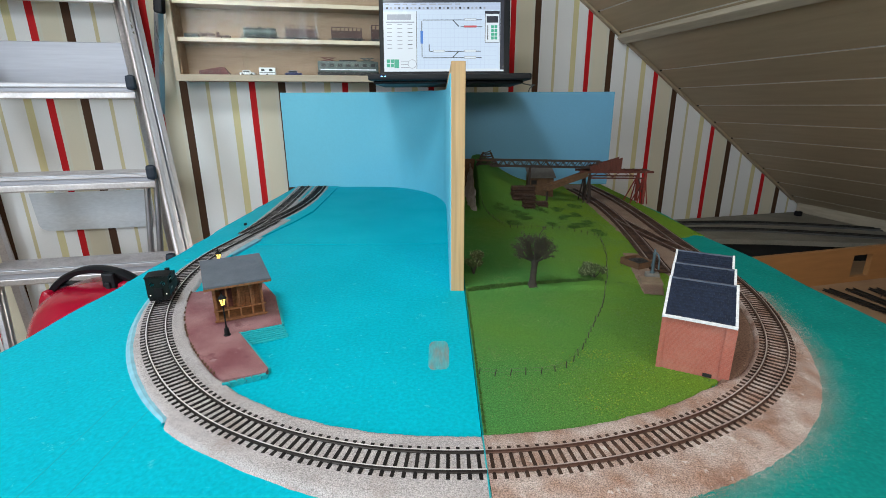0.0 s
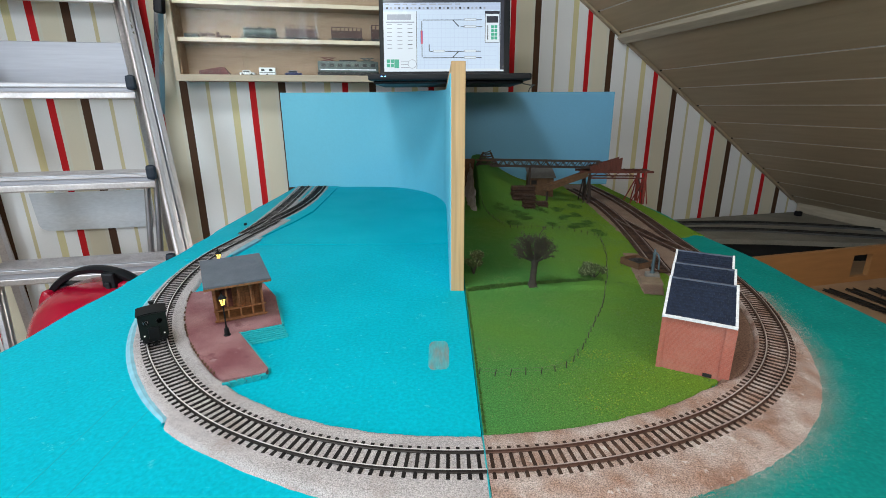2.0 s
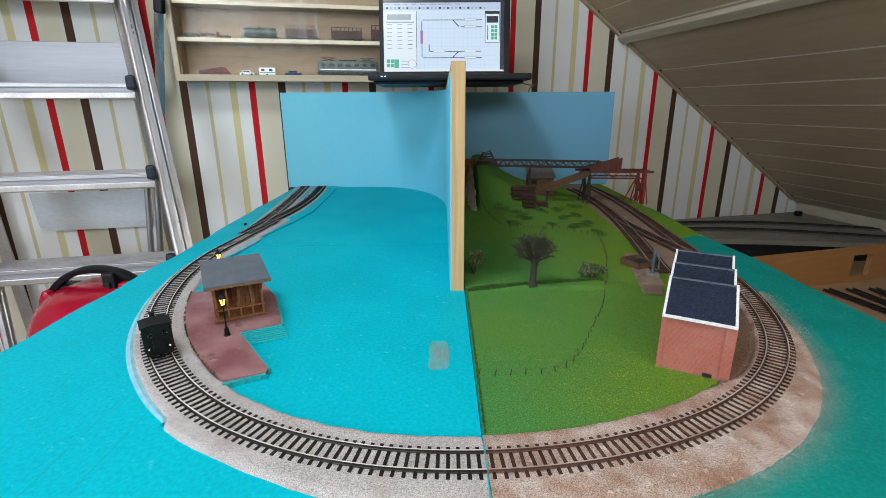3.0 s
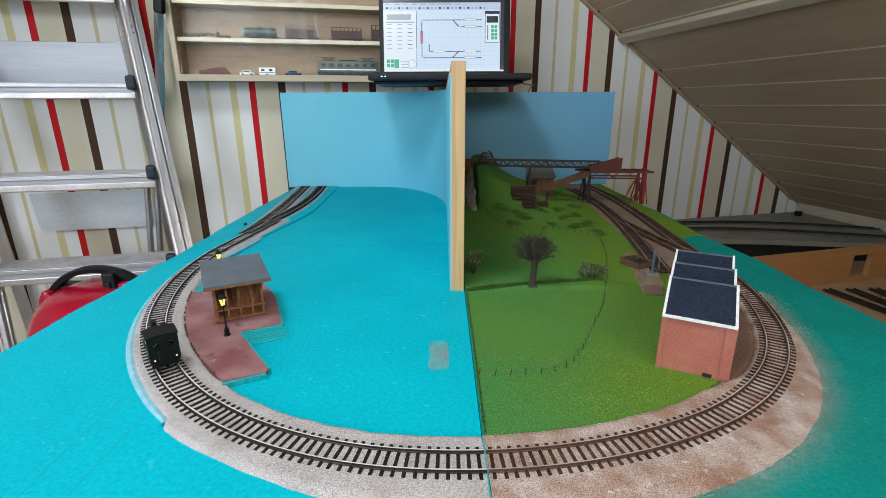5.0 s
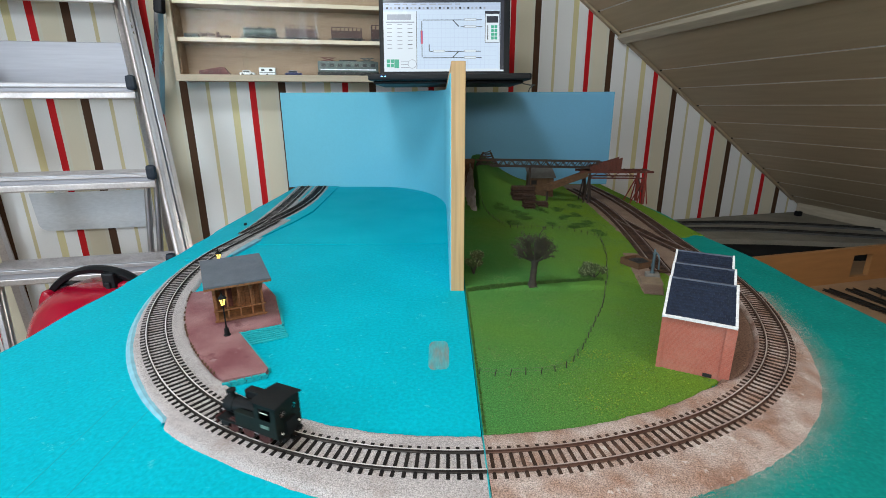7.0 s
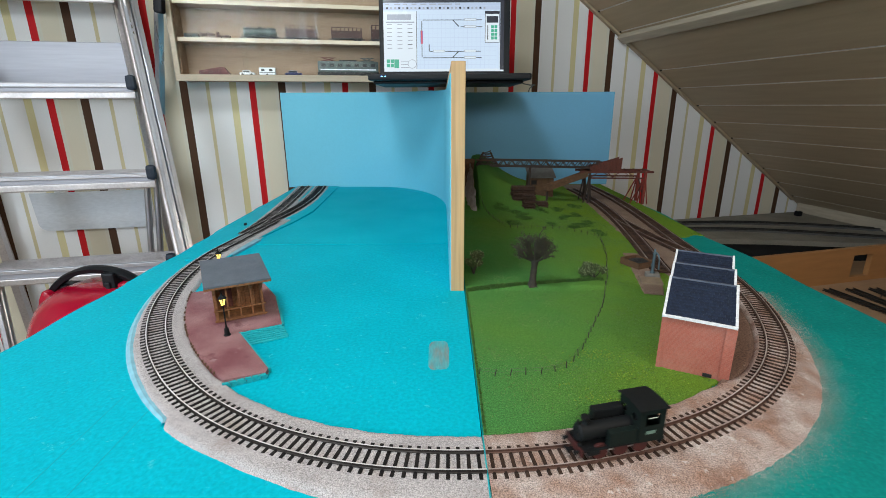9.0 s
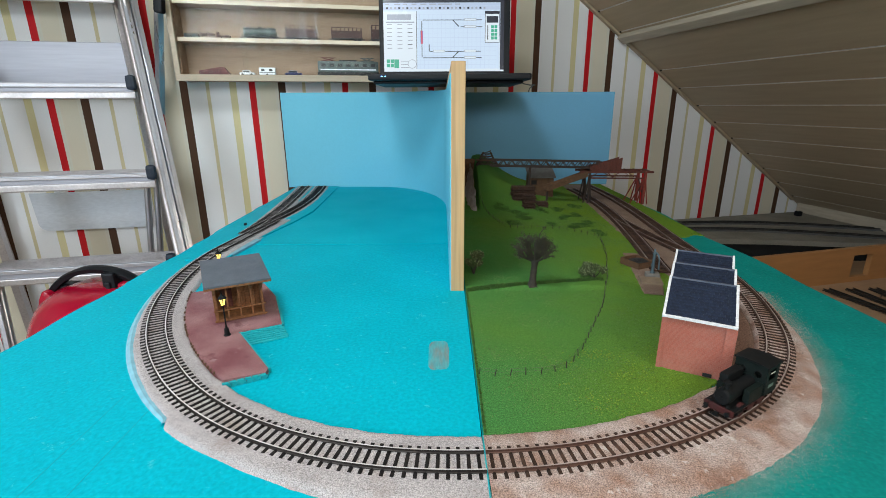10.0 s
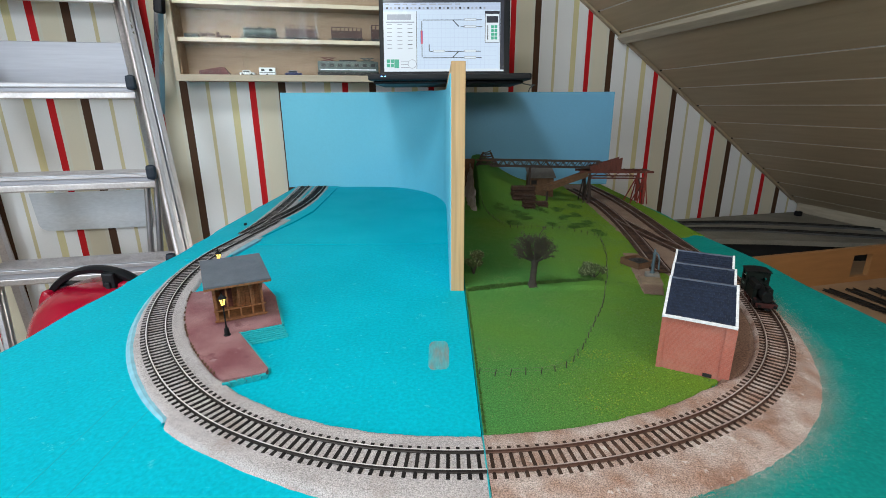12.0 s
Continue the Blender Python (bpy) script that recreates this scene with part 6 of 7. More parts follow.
def laptop():
    l = thing("laptop", "open black laptop showing a track plan program, resting on the divider", "laptop", pose(0.012, 0, -0.0014))
    B = bmesh.new
    W = 0.362
    part("base", bx(B(), 0.005, 1.222, 0.2725, W, 0.236, 0.014, bevel=0.004), M_PLASTIC, l)
    part("keyboard", bx(B(), 0.005, 1.25, 0.2863, W * 0.88, 0.12, 0.0012), M_DKMODEL, l)
    part("underside", bx(B(), 0.002, 1.225, 0.2655, W * 0.93, 0.20, 0.007, bevel=0.003), M_PLASTIC, l)
    for x in (-0.145, -0.137):
        part("status_light", bx(B(), x, 1.1038, 0.2795, 0.0035, 0.0012, 0.0022), M_LED, l, "glowing blue status light")
    LM = pose(0.0, 1.335, 0.288, -9, 0, 0)
    H = 0.242
    part("lid", bx(B(), -0.005, 0.004, 0, W - 0.018, 0.007, H, bevel=0.002), M_PLASTIC, l, m=LM)
    SW, x0, z0 = 0.3165, -0.1655, 0.018
    SH = 0.180
    scr = part("screen", bx(B(), x0 + SW / 2, 0.0002, z0, SW, 0.0010, SH), M_SCREEN, l, "lit screen with a pale track diagram", m=LM)
    # lines, boxes and buttons on the screen, in parts of its width and height

    def mark(name, fx, fz, fw, fh, mat, lift=0.0):
        part(name, bx(B(), x0 + SW * (fx + fw / 2), -0.0006 - lift, z0 + SH * (1 - fz - fh), SW * fw, 0.0004, SH * fh), mat, scr)
    mark("panel", 0.0, 0.165, 0.272, 0.80, M_SCR_WHITE)
    mark("tool_bar", 0.0, 0.095, 0.965, 0.05, M_SCR_BAR)
    mark("menu_bar", 0.0, 0.045, 0.965, 0.046, M_SCR_BAR)
    for i, w in enumerate((0.03, 0.05, 0.035, 0.04, 0.05, 0.06, 0.075, 0.045, 0.04)):
        mark("menu_word", 0.02 + 0.072 * i, 0.06, w, 0.014, M_SCR_GREY, 0.0004)
    mark("table_head", 0.02, 0.305, 0.235, 0.018, M_SCR_GREY, 0.0004)
    mark("title_bar", 0.0, 0.0, 1.0, 0.045, M_SCR_DARK)
    mark("task_bar", 0.0, 0.965, 1.0, 0.035, M_SCR_WHITE)
    mark("side_bar", 0.968, 0.02, 0.032, 0.96, M_SCR_DARK, 0.0003)
    for i in range(25):
        mark("tool_button", 0.025 + 0.0335 * i, 0.106, 0.016, 0.026, M_SCR_GREY if (i * 7) % 5 > 1 else M_SCR_DARK, 0.0004)
    mark("display_box", 0.03, 0.205, 0.2, 0.075, M_SCR_GREY, 0.0004)
    for r in range(7):
        for c in range(3):
            mark("table_cell", 0.03 + 0.085 * c, 0.34 + 0.055 * r, 0.040, 0.009, M_SCR_DARK if (c == 2 and r in (2, 5)) else M_SCR_GREY, 0.0004)
    mark("divider_line", 0.272, 0.165, 0.004, 0.80, M_SCR_DARK, 0.0004)
    for i in range(4):
        mark("green_button", 0.022 + 0.033 * (i % 2), 0.83 + 0.06 * (i // 2), 0.028, 0.05, M_SCR_GREEN, 0.0004)
    mark("green_button", 0.085, 0.83, 0.04, 0.12, M_SCR_GREEN, 0.0004)
    for z in (0.86, 0.90, 0.94):
        mark("slider", 0.14, z, 0.07, 0.008, M_SCR_GREY, 0.0004)
    part("dial", cyl(B(), pose(x0 + SW * 0.235, -0.0004, z0 + SH * 0.105, 90, 0, 0), 0.0115, 0.0115, 0.0006, 24), M_SCR_GREY, scr)
    part("dial_face", cyl(B(), pose(x0 + SW * 0.235, -0.0010, z0 + SH * 0.105, 90, 0, 0), 0.0102, 0.0102, 0.0004, 24), M_SCR_WHITE, scr)
    for i in range(17):
        mark("grid_line", 0.30 + 0.036 * i, 0.20, 0.0022, 0.76, M_SCR_GRID, 0.0001)
    for i in range(12):
        mark("grid_line", 0.28, 0.21 + 0.063 * i, 0.66, 0.004, M_SCR_GRID, 0.00005)
    LW = 0.0062
    for fx, fz, fw, fh in ((0.325, 0.28, 0.49, LW * 1.5), (0.315, 0.30, LW, 0.50), (0.325, 0.805, 0.49, LW * 1.5), (0.375, 0.62, LW, 0.095), (0.38, 0.715, 0.43, LW * 1.5), (0.64, 0.375, 0.18, LW * 1.5)):
        mark("track_line", fx, fz, fw, fh, M_SCR_DARK, 0.0004)
    for fx, fz in ((0.67, 0.265), (0.67, 0.36), (0.67, 0.70), (0.67, 0.79), (0.41, 0.70)):
        mark("block_box", fx, fz, 0.1, 0.034, M_SCR_GREY, 0.0006)
        mark("block_fill", fx + 0.004, fz + 0.006, 0.092, 0.022, M_SCR_WHITE, 0.0009)
    mark("reserved_block", 0.306, 0.435, 0.022, 0.175, M_SCR_BLUE, 0.0006)

    def spot(fx, fz, turn):
        return pose(x0 + SW * fx, -0.0019, z0 + SH * (1 - fz), 0, turn, 0)
    marker = part("occupied_block", bx(B(), 0, 0, -0.0022, 0.0330, 0.0004, 0.0044), M_SCR_RED, scr, "red bar marking the occupied block")
    for a, b in (((0.575, 0.285), (0.625, 0.375)), ((0.575, 0.805), (0.625, 0.72))):
        bm = beam(B(), (x0 + SW * a[0], -0.0012, z0 + SH * (1 - a[1])), (x0 + SW * b[0], -0.0011, z0 + SH * (1 - b[1])), 0.0006, 0.0022)
        part("turnout_line", bm, M_SCR_DARK, scr)
    mark("throttle_frame", 0.842, 0.162, 0.121, 0.438, M_SCR_DARK, 0.0002)
    mark("throttle_window", 0.846, 0.205, 0.113, 0.39, M_SCR_WHITE, 0.0004)
    mark("throttle_display", 0.855, 0.235, 0.095, 0.09, M_SCR_DARK, 0.0008)
    for i in range(8):
        mark("green_button", 0.893 + 0.028 * (i % 2), 0.36 + 0.052 * (i // 2), 0.023, 0.042, M_SCR_GREEN, 0.0008)
    mark("throttle_slider", 0.862, 0.36, 0.006, 0.2, M_SCR_DARK, 0.0008)
    return marker, spot(0.72, 0.377, 0), spot(0.519, 0.45, 45), spot(0.317, 0.5225, 89)


BLOCK_MARK, BLOCK_A, BLOCK_MID, BLOCK_B = laptop()


def cable():
    pts = [(0.185, 1.22, 0.274), (0.200, 1.22, 0.267), (0.216, 1.225, 0.2645), (0.232, 1.25, 0.266), (0.242, 1.32, 0.268), (0.243, 1.39, 0.262), (0.24, 1.43, 0.2), (0.24, 1.44, -0.05)]
    bm = tube(bmesh.new(), pts, 0.0013, 8)
    tagged(part("cable", bm, M_GREYMODEL, None, smooth=True), "grey cable drooping from the laptop", "cable")


cable()

# ---- stepladder ----


def ladder():
    B = bmesh.new
    l = thing("stepladder", "aluminium stepladder with ridged treads and black end caps", "stepladder")
    top, foot = Vector((-0.828, 1.352, 0.56)), Vector((-0.548, 0.985, FLOOR_Z))
    d = foot - top
    shift = Vector((-0.40, -0.085, 0))

    def at(z):
        return top + d * ((z - top.z) / d.z)
    for sft in (Vector((0, 0, 0)), shift):
        a, b = top + sft, foot + sft
        # a U-shaped stile: web, two rolled flanges and the dark channel between them
        n = Vector((1, 0.2, 0)).normalized() * (1 if sft.x == 0 else -1)
        lift = Vector((0, -0.022, -0.008))
        part("stile", beam(B(), a, b, 0.007, 0.050), M_PLATE, l)
        for sg, mat in ((1, M_ALU2), (-1, M_CHROME)):
            part("flange", tube(B(), [a + n * 0.008 + lift * sg, b + n * 0.008 + lift * sg], 0.0075, 10), mat, l, smooth=True)
            part("flange_lip", beam(B(), a + n * 0.019 + lift * (sg * 0.8), b + n * 0.019 + lift * (sg * 0.8), 0.010, 0.004), M_CHROME, l)
        part("foot", beam(B(), b + Vector((0, 0, 0.05)), b, 0.03, 0.06), M_PLASTIC, l)
    ux = shift.normalized()
    turn = math.degrees(math.atan2(-shift.y, -shift.x))
    for z in (0.4900, 0.266, 0.058, -0.145, -0.38):
        p = at(z)
        mid = p + shift / 2
        tm = Matrix.Translation(mid) @ pose(0, 0, 0, 0, 0, turn)
        wd = shift.length - 0.02
        tr = part("tread", bx(B(), 0, 0.0, -0.012, wd, 0.086, 0.018, bevel=0.002), M_ALU, l, m=tm)
        # rolled front edge: ribbed nosing, a shadow gap and a bright bar under it
        part("nosing", bx(B(), 0, -0.044, -0.004, wd + 0.012, 0.010, 0.011, bevel=0.003), M_ALU, tr)
        for k in range(3):
            part("rib", bx(B(), 0, -0.0492, -0.0015 + 0.0028 * k, wd + 0.010, 0.0012, 0.0011), M_ALU2, tr)
        part("gap", bx(B(), 0, -0.0425, -0.0135, wd + 0.012, 0.006, 0.010), M_PLATE, tr)
        part("front_bar", bx(B(), 0, -0.047, -0.0295, wd + 0.020, 0.009, 0.0165, bevel=0.003), M_ALU2, tr, "bright rolled bar under the tread")
        for k in range(9):
            part("ridge", bx(B(), 0, -0.035 + 0.009 * k, 0.006, wd, 0.0035, 0.0016), M_ALU2, tr)
        for s in (-1, 1):
            part("end_cap", bx(B(), s * (wd / 2 + 0.004), -0.048, -0.010, 0.022, 0.020, 0.036, bevel=0.009), M_CAP, tr, "dark navy plastic end cap")
            part("rivet", cyl(B(), pose(s * (wd / 2 - 0.004), -0.049, -0.026, 90, 0, 0), 0.003, 0.0025, 0.0015, 10), M_ALU2, tr)
    # rear frame with wide braces
    for dx in (0, -0.42):
        part("rear_stile", beam(B(), (-0.835 + dx, 1.345 + dx * 0.21, 0.56), (-0.800 + dx, 1.372 + dx * 0.21, FLOOR_Z), 0.018, 0.026), M_ALU2, l)
        part("rear_edge", beam(B(), (-0.815 + dx, 1.335 + dx * 0.21, 0.56), (-0.780 + dx, 1.362 + dx * 0.21, FLOOR_Z), 0.006, 0.010), M_ALU, l)
    rm = pose(-1.02, 1.318, 0, 0, 0, 11.5)
    part("brace_plate", bx(B(), 0, 0, 0.262, 0.40, 0.006, 0.118, bevel=0.002), M_PLATE, l, m=rm)
    pl = [(0.165, -0.118), (0.165, -0.010), (-0.125, -0.010), (-0.119, -0.100), (-0.113, -0.111), (-0.100, -0.118)]
    part("brace_plate", prism(B(), pl[::-1], -0.003, 0.003, rm @ pose(0, 0, 0, 90, 0, 0)), M_SHEET, l, "pale sheet, lighter than the upper brace plate")
    part("strut", tube(B(), [(-0.805, 1.325, 0.56), (-0.682, 1.18, -0.30)], 0.009, 12), M_ALU2, l, smooth=True)
    part("strut", beam(B(), (-0.695, 1.30, 0.52), (-0.768, 1.34, 0.20), 0.014, 0.018), M_CHROME, l)
    for x in (-0.800, -0.774):
        part("rear_leg", tube(B(), [(x + 0.006, 1.27, 0.048), (x - 0.075, 1.27, FLOOR_Z)], 0.008, 10), M_CHROME, l, smooth=True)
    part("strut_cap", bx(B(), 0, 0, 0, 0.022, 0.022, 0.04, bevel=0.006), M_PLASTIC, l, "black plastic strut cap", m=pose(-0.702, 1.295, 0.440, 0, 8, 0))


ladder()

# ---- vacuum cleaner ----
M_REDGLOSS = surf("glossy_red_plastic", (0.36, 0.004, 0.026), (0.32, 0.004, 0.022), rough=0.18, big=6, fine=60, grain=0.03, bump=0.02, rvar=0.05)


def vacuum():
    v = thing("vacuum_cleaner", "glossy red drum vacuum cleaner with a black carrying handle", "vacuum cleaner", pose(-0.626, 0.800, FLOOR_Z))
    B = bmesh.new
    zf = -FLOOR_Z
    prof = [(0.0, 0.05), (0.098, 0.05), (0.112, 0.075), (0.117, 0.14), (0.120, zf - 0.25)]
    prof += [(0.120 * math.cos(a) ** 0.6, zf - 0.215 + 0.128 * math.sin(a)) for a in (i / 14 * math.pi / 2 for i in range(15))]
    bm = B()
    seg = 48
    rings = []
    for r, z in prof:
        rings.append([bm.verts.new((max(r, 1e-4) * math.cos(k * math.tau / seg), max(r, 1e-4) * math.sin(k * math.tau / seg), z)) for k in range(seg)])
    for a, b in zip(rings, rings[1:]):
        for k in range(seg):
            bm.faces.new((a[k], a[(k + 1) % seg], b[(k + 1) % seg], b[k]))
    part("body", bm, M_REDGLOSS, v, smooth=True)
    bm = B()
    prev = None
    for i in range(29):
        a = radians(14 + 156 * i / 28)
        c, s_ = math.cos(a), math.sin(a)
        x, z = 0.004 + 0.110 * c, zf - 0.168 + 0.109 * s_
        ring = [bm.verts.new((x + c * q, w, z + s_ * q)) for q, w in ((-0.006, -0.009), (0.002, -0.012), (0.005, -0.006), (0.005, 0.006), (0.002, 0.012), (-0.006, 0.009))]
        if prev:
            for k in range(6):
                bm.faces.new((prev[k], prev[(k + 1) % 6], ring[(k + 1) % 6], ring[k]))
        else:
            bm.faces.new(ring)
        prev = ring
    bm.faces.new(prev[::-1])
    part("handle", bm, M_PLASTIC, v, smooth=True)
    flip = pose(0, 0, zf, 90, 0, 0)
    left = [(-0.108, -0.21), (-0.072, -0.160), (-0.070, -0.115), (-0.075, -0.096), (-0.086, -0.094), (-0.096, -0.112), (-0.103, -0.140)]
    right = [(0.050, -0.150), (0.108, -0.21), (0.107, -0.145), (0.100, -0.112), (0.085, -0.090), (0.066, -0.080), (0.050, -0.080)]
    for outline in (left, right):
        bm = prism(B(), outline, -0.022, 0.022, flip)
        bmesh.ops.bevel(bm, geom=bm.edges[:], offset=0.004, segments=2, affect="EDGES", profile=0.5)
        part("handle_cheek", bm, M_REDGLOSS, v, smooth=True)
    part("latch", bx(B(), 0.034, -0.004, zf - 0.112, 0.022, 0.030, 0.050, bevel=0.004), M_PLASTIC, v)
    part("latch_key", bx(B(), 0.034, -0.020, zf - 0.100, 0.009, 0.006, 0.022, bevel=0.002), M_PLASTIC, v)
    part("recess", bx(B(), -0.035, 0.012, zf - 0.112, 0.090, 0.030, 0.022, bevel=0.006), M_PLASTIC, v)
    part("bumper", cyl(B(), pose(0, 0, 0.028), 0.124, 0.124, 0.05, 40), M_PLASTIC, v, smooth=True)
    for k in range(4):
        a = k * math.pi / 2 + 0.7
        part("castor", cyl(B(), pose(0.10 * math.cos(a), 0.10 * math.sin(a) - 0.01, 0.02, -90, 0, 0), 0.02, 0.02, 0.02, 16), M_PLASTIC, v)


vacuum()

# ---- unfinished module and shelf under the roof slope ----
M_PLY = surf("orange_plywood", (0.40, 0.19, 0.07), (0.34, 0.155, 0.055), rough=0.5, big=6, fine=90, stretch=(0.15, 1, 1), grain=0.08)
M_PLYFLOOR = surf("pale_plywood", (0.38, 0.24, 0.14), (0.31, 0.19, 0.11), rough=0.6, big=6, fine=90, stretch=(0.15, 1, 1), grain=0.08)
M_GREYSHELF = surf("grey_painted_board", (0.28, 0.255, 0.21), (0.20, 0.185, 0.15), rough=0.7, big=12, fine=300)
M_BED = surf("grey_roadbed", (0.10, 0.098, 0.095), (0.06, 0.058, 0.056), rough=0.8, big=40, fine=400)
M_RAILDARK = surf("dark_flexi_track", (0.022, 0.021, 0.02), (0.05, 0.045, 0.04), rough=0.4, big=60, metal=0.3)


def module_frame():
    B = bmesh.new
    f = thing("module_frame", "open orange plywood frame of an unfinished layout module", "module frame")
    a = Vector((0.50, 0.955))
    turn = 14.2
    pm = pose(a.x, a.y, 0, 0, 0, turn)
    zt, zb = -0.114, -0.200
    part("front_panel", bx(B(), 0.252, 0.006, zb, 0.504, 0.012, zt - zb), M_PLY, f, m=pm)
    part("front_panel", bx(B(), 0.724, 0.006, zb, 0.320, 0.012, zt - zb), M_PLY, f, m=pm)
    part("front_panel", bx(B(), 0.534, 0.006, zt - 0.018, 0.060, 0.012, 0.018), M_PLY, f, m=pm)
    part("front_panel", bx(B(), 0.534, 0.006, zb, 0.060, 0.012, 0.012), M_PLY, f, m=pm)
    part("side_panel", bx(B(), 0.80, -0.18, zb, 0.012, 0.36, 0.09), M_PLY, f, m=pm)
    part("bottom", bx(B(), 0.42, -0.20, zb - 0.012, 0.90, 0.42, 0.012), M_PLYFLOOR, f, "paler plywood base", m=pm)
    for x, y in ((0.05, -0.36), (0.80, -0.36), (0.05, -0.02), (0.80, -0.02)):
        part("leg", bx(B(), x, y, FLOOR_Z, 0.03, 0.03, zb - 0.012 - FLOOR_Z), M_PLY, f, m=pm)
    rnd = random.Random(8)
    flexi = mesh_of(bx(B(), 0, 0, 0, 0.0025, 0.028, 0.0022), "sleeper", M_RAILDARK)
    for k in range(3):
        m = pm @ pose(0.400 + 0.055 * k, -0.028 - 0.012 * k, zb + 0.0012, 0, 0, -88 - 5 * k + rnd.uniform(-6, 6))
        t = thing("track_offcut", "loose black length of flexible track lying in the frame", "track", m, group="loose track lengths")
        ln = rnd.uniform(0.22, 0.34)
        for o in (-0.0085, 0.0085):
            part("rail", bx(B(), ln / 2, o, 0.0022, ln, 0.0012, 0.0026), M_RAILDARK, t)
        for i in range(int(ln / 0.0067)):
            part("sleeper", flexi, None, t, m=pose(0.003 + 0.0067 * i, 0, 0))
    pts = [pm @ Vector((0.46 + 0.02 * i, -0.10 + 0.012 * math.sin(i * 0.9), zb + 0.003 + 0.004 * max(0, math.sin(i * 0.6)))) for i in range(14)]
    tagged(part("wire", tube(B(), pts, 0.0012, 6), M_RAILDARK, None, smooth=True), "thin dark wire curling across the plywood", "wire")


module_frame()


def roof_shelf():
    B = bmesh.new
    zs = -0.205
    s = thing("roof_shelf", "grey painted shelf board along the wall under the roof slope", "shelf")
    part("board", prism(B(), [(0.56, 1.50), (0.80, 1.49), (1.05, 1.475), (1.33, 1.43), (1.86, 1.33), (1.80, 1.97), (0.56, 1.69)], zs - 0.016, zs), M_GREYSHELF, s)
    for x, y in ((0.62, 1.56), (1.25, 1.52), (1.7, 1.45)):
        part("prop", bx(B(), x, y, FLOOR_Z, 0.04, 0.04, zs - 0.016 - FLOOR_Z), M_PLY, s)
    for (p0, p1, p2, p3) in (((0.60, 1.62), (1.0, 1.76), (1.25, 1.72), (1.78, 1.48)), ((0.60, 1.55), (0.95, 1.66), (1.15, 1.60), (1.68, 1.40))):
        fn, ln = curve_fn((*p0, zs), (*p1, zs), (*p2, zs), (*p3, zs))
        t = thing("railway_track", "dark curved track laid on the grey shelf", "track", group="tracks on the shelf")
        for o in (-0.0085, 0.0085):
            n = 60
            part("rail", tube(B(), [fn(ln * i / n, o, 0.0068) for i in range(n + 1)], 0.0020, 6), M_RAILDARK, t)
        bm = B()
        prev = None
        for i in range(81):
            q = [bm.verts.new(fn(ln * i / 80, o, z)) for o, z in ((-0.019, 0.0), (-0.015, 0.005), (0.015, 0.005), (0.019, 0.0))]
            if prev:
                for k in range(3):
                    bm.faces.new((prev[k], prev[k + 1], q[k + 1], q[k]))
            prev = q
        part("roadbed", bm, M_BED, t)
    bm = bx(B(), 0, 0, 0, 0.022, 0.02, 0.020, bevel=0.005)
    tagged(part("cable_box", bm, M_PLASTIC, None, m=pose(1.398, 1.815, zs)), "small black box in the corner of the shelf", "box")
    # near-black sheet added where the space below the shelf lies in shade
    part("gap_shade", prism(B(), [(0.57, 1.535), (1.34, 1.47), (1.84, 1.38), (1.84, 1.39), (1.34, 1.48), (0.57, 1.545)], FLOOR_Z, zs - 0.017), M_DARK, s, "near-black sheet put in for the shaded gap under the shelf")
    plank = bx(B(), 0, 0, 0, 0.27, 0.10, 0.012, bevel=0.001)
    tagged(part("plank", plank, M_PLYFLOOR, None, m=pose(0.86, 1.235, -0.26, 0, 0, 14)), "pale plywood plank lying under the shelf", "plank")
    strip = bx(B(), 0, 0, 0, 0.055, 0.006, 0.006, bevel=0.001)
    tagged(part("terminal_strip", strip, M_WHITE, None, m=pose(0.655, 1.17, -0.26, 0, 0, 5)), "white wiring terminal strip on the lower board", "terminal strip")
    # lower shelf in the dark gap
    b = thing("lower_board", "dark lower board with a track seen through the gap", "shelf")
    part("board", prism(B(), [(0.55, 1.05), (1.9, 1.12), (1.9, 1.42), (0.55, 1.42)], -0.275, -0.26), M_PLYFLOOR, b)
    for x, y in ((0.62, 1.12), (1.7, 1.2)):
        part("prop", bx(B(), x, y, FLOOR_Z, 0.04, 0.04, -0.275 - FLOOR_Z), M_PLY, b)


roof_shelf()


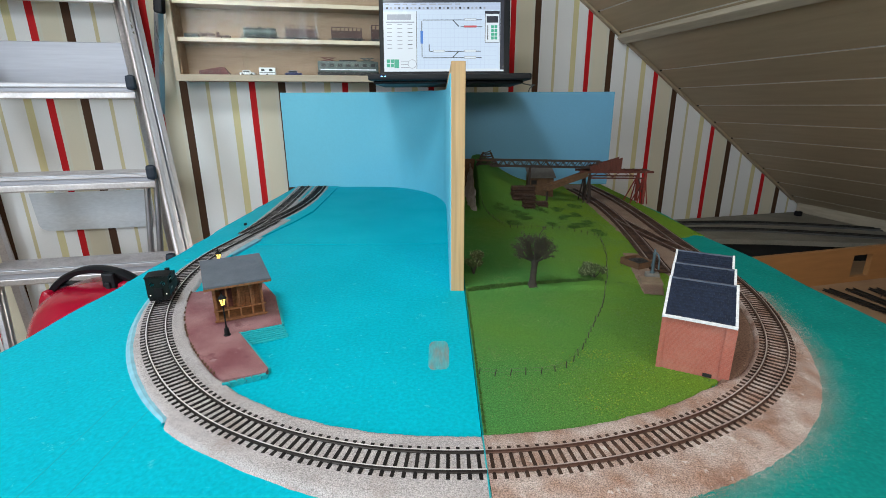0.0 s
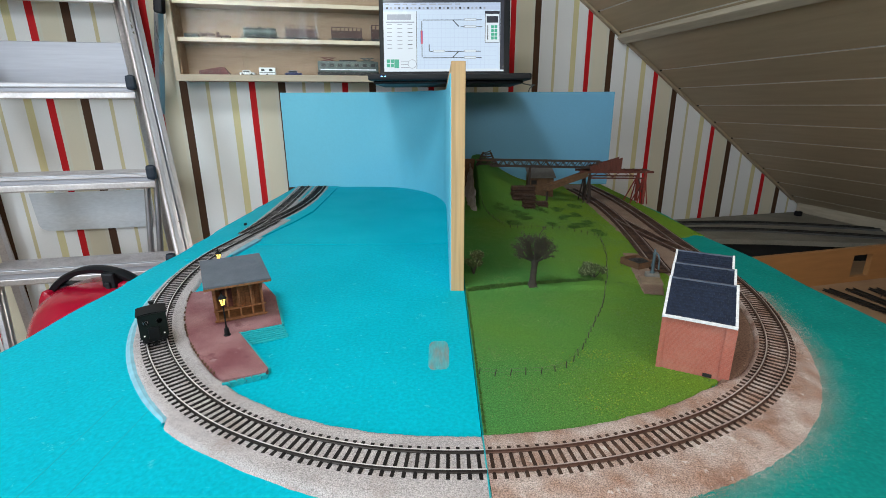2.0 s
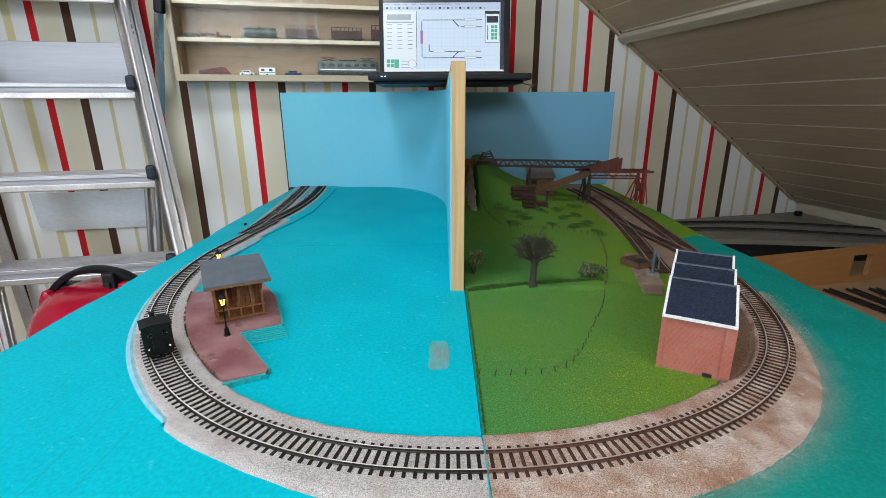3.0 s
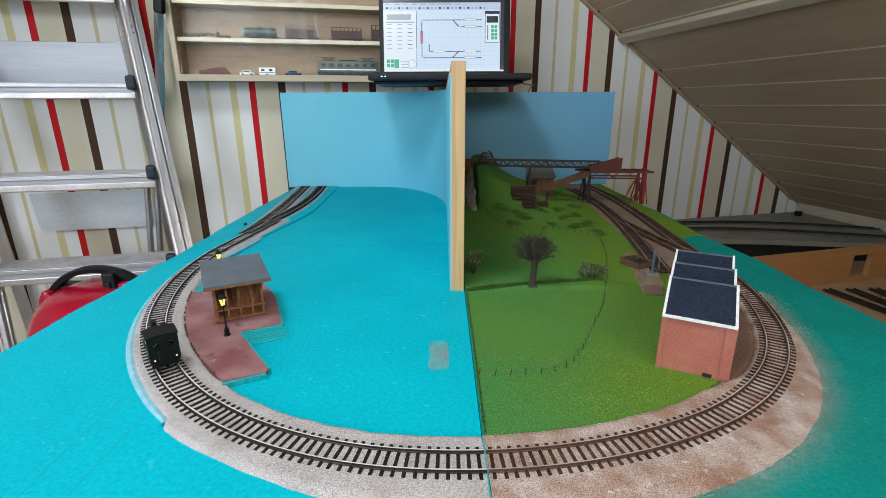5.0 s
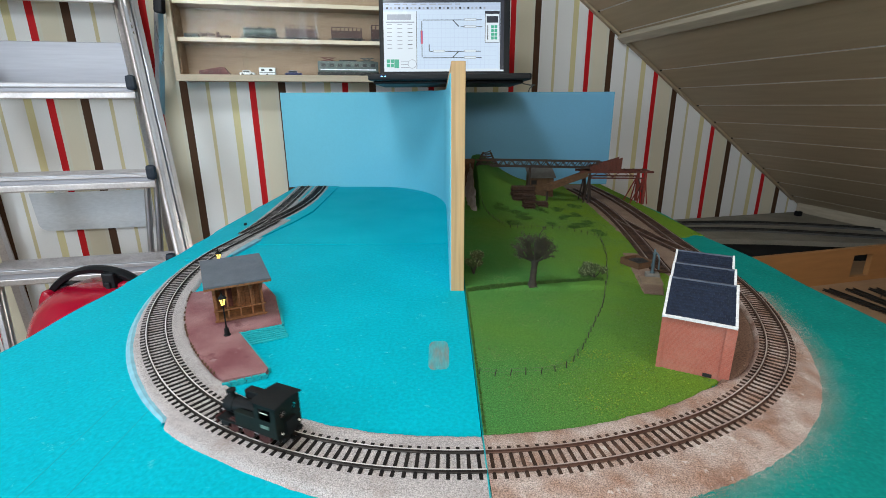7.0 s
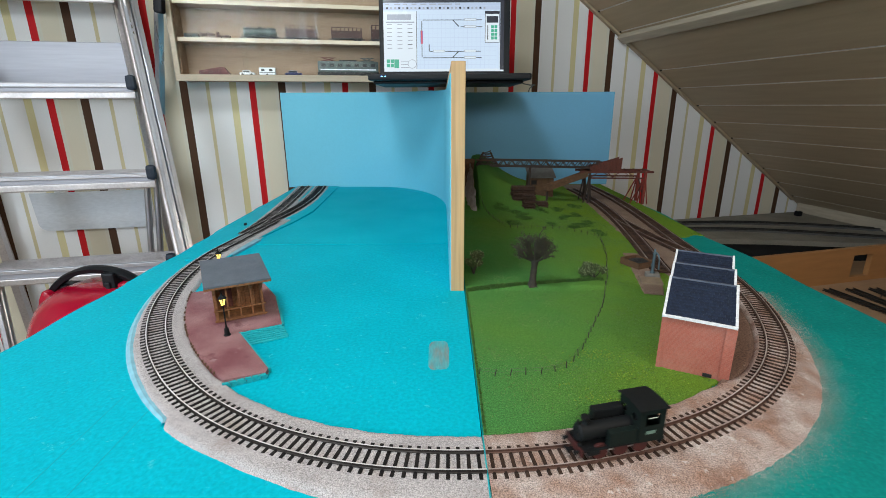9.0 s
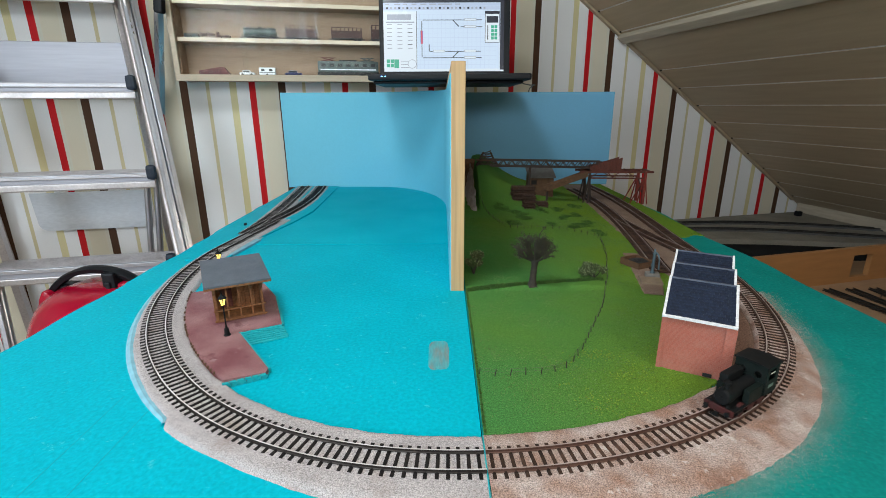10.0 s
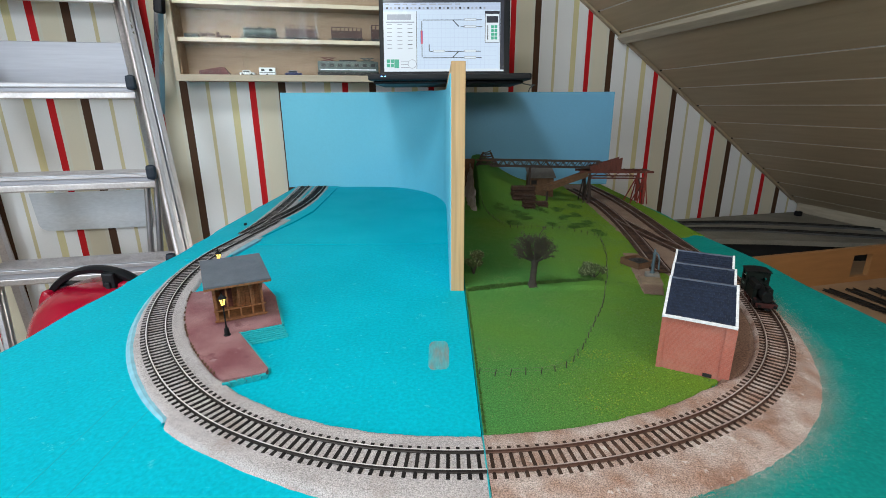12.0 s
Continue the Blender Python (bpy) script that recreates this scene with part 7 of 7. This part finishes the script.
# ---- what moves ----
S_ROWS = ((0, -0.407), (0.5, -0.377), (1, -0.349), (1.5, -0.322), (2, -0.295), (2.5, -0.274), (3, -0.2635), (3.2, -0.261), (4.8, -0.242), (5, -0.239), (5.5, -0.217), (6, -0.184), (6.5, -0.134),
          (7, -0.075), (7.2, -0.05), (8.8, 0.148), (9, 0.172), (9.5, 0.231), (10, 0.292), (10.5, 0.353), (11, 0.416), (11.5, 0.477), (12, 0.534))


def lead_s(t):
    """How far along the track the engine's cab end has come: smooth through S_ROWS."""
    R = S_ROWS
    i = max(k for k in range(len(R) - 1) if R[k][0] <= t + 1e-9)

    def slope(k):
        if k in (0, len(R) - 1):
            a, b = (0, 1) if k == 0 else (k - 1, k)
            return (R[b][1] - R[a][1]) / (R[b][0] - R[a][0])
        d0 = (R[k][1] - R[k - 1][1]) / (R[k][0] - R[k - 1][0])
        d1 = (R[k + 1][1] - R[k][1]) / (R[k + 1][0] - R[k][0])
        return 2 * d0 * d1 / (d0 + d1)
    (t0, s0), (t1, s1) = R[i], R[i + 1]
    h, u = t1 - t0, (t - t0) / (t1 - t0)
    return s0 * (1 + 2 * u) * (1 - u) ** 2 + h * slope(i) * u * (1 - u) ** 2 + s1 * u * u * (3 - 2 * u) + h * slope(i + 1) * u * u * (u - 1)


def motions():
    rows = []
    for i in range(121):
        t = i / 10
        s = lead_s(t) - CAB_END
        (ax, ay, _), (bx_, by_, _) = track_at(s - 0.016), track_at(s + 0.016)
        rows.append((t, pose((ax + bx_) / 2, (ay + by_) / 2, 0, 0, 0, math.degrees(math.atan2(by_ - ay, bx_ - ax)))))
    walk(ENGINE, rows)
    for wheel, at in WHEELS:
        rows = []
        for i in range(181):
            t = i / 15
            rows.append((t, Matrix.Translation(at) @ Matrix.Rotation((lead_s(t) - lead_s(0)) / WHEEL_R, 4, "Y")))
        walk(wheel, rows)
    # the red bar on the screen jumps to the next block
    walk(BLOCK_MARK, [(0.0, BLOCK_A), (1.74, BLOCK_A), (1.78, BLOCK_MID), (1.82, BLOCK_B), (12.0, BLOCK_B)])


motions()
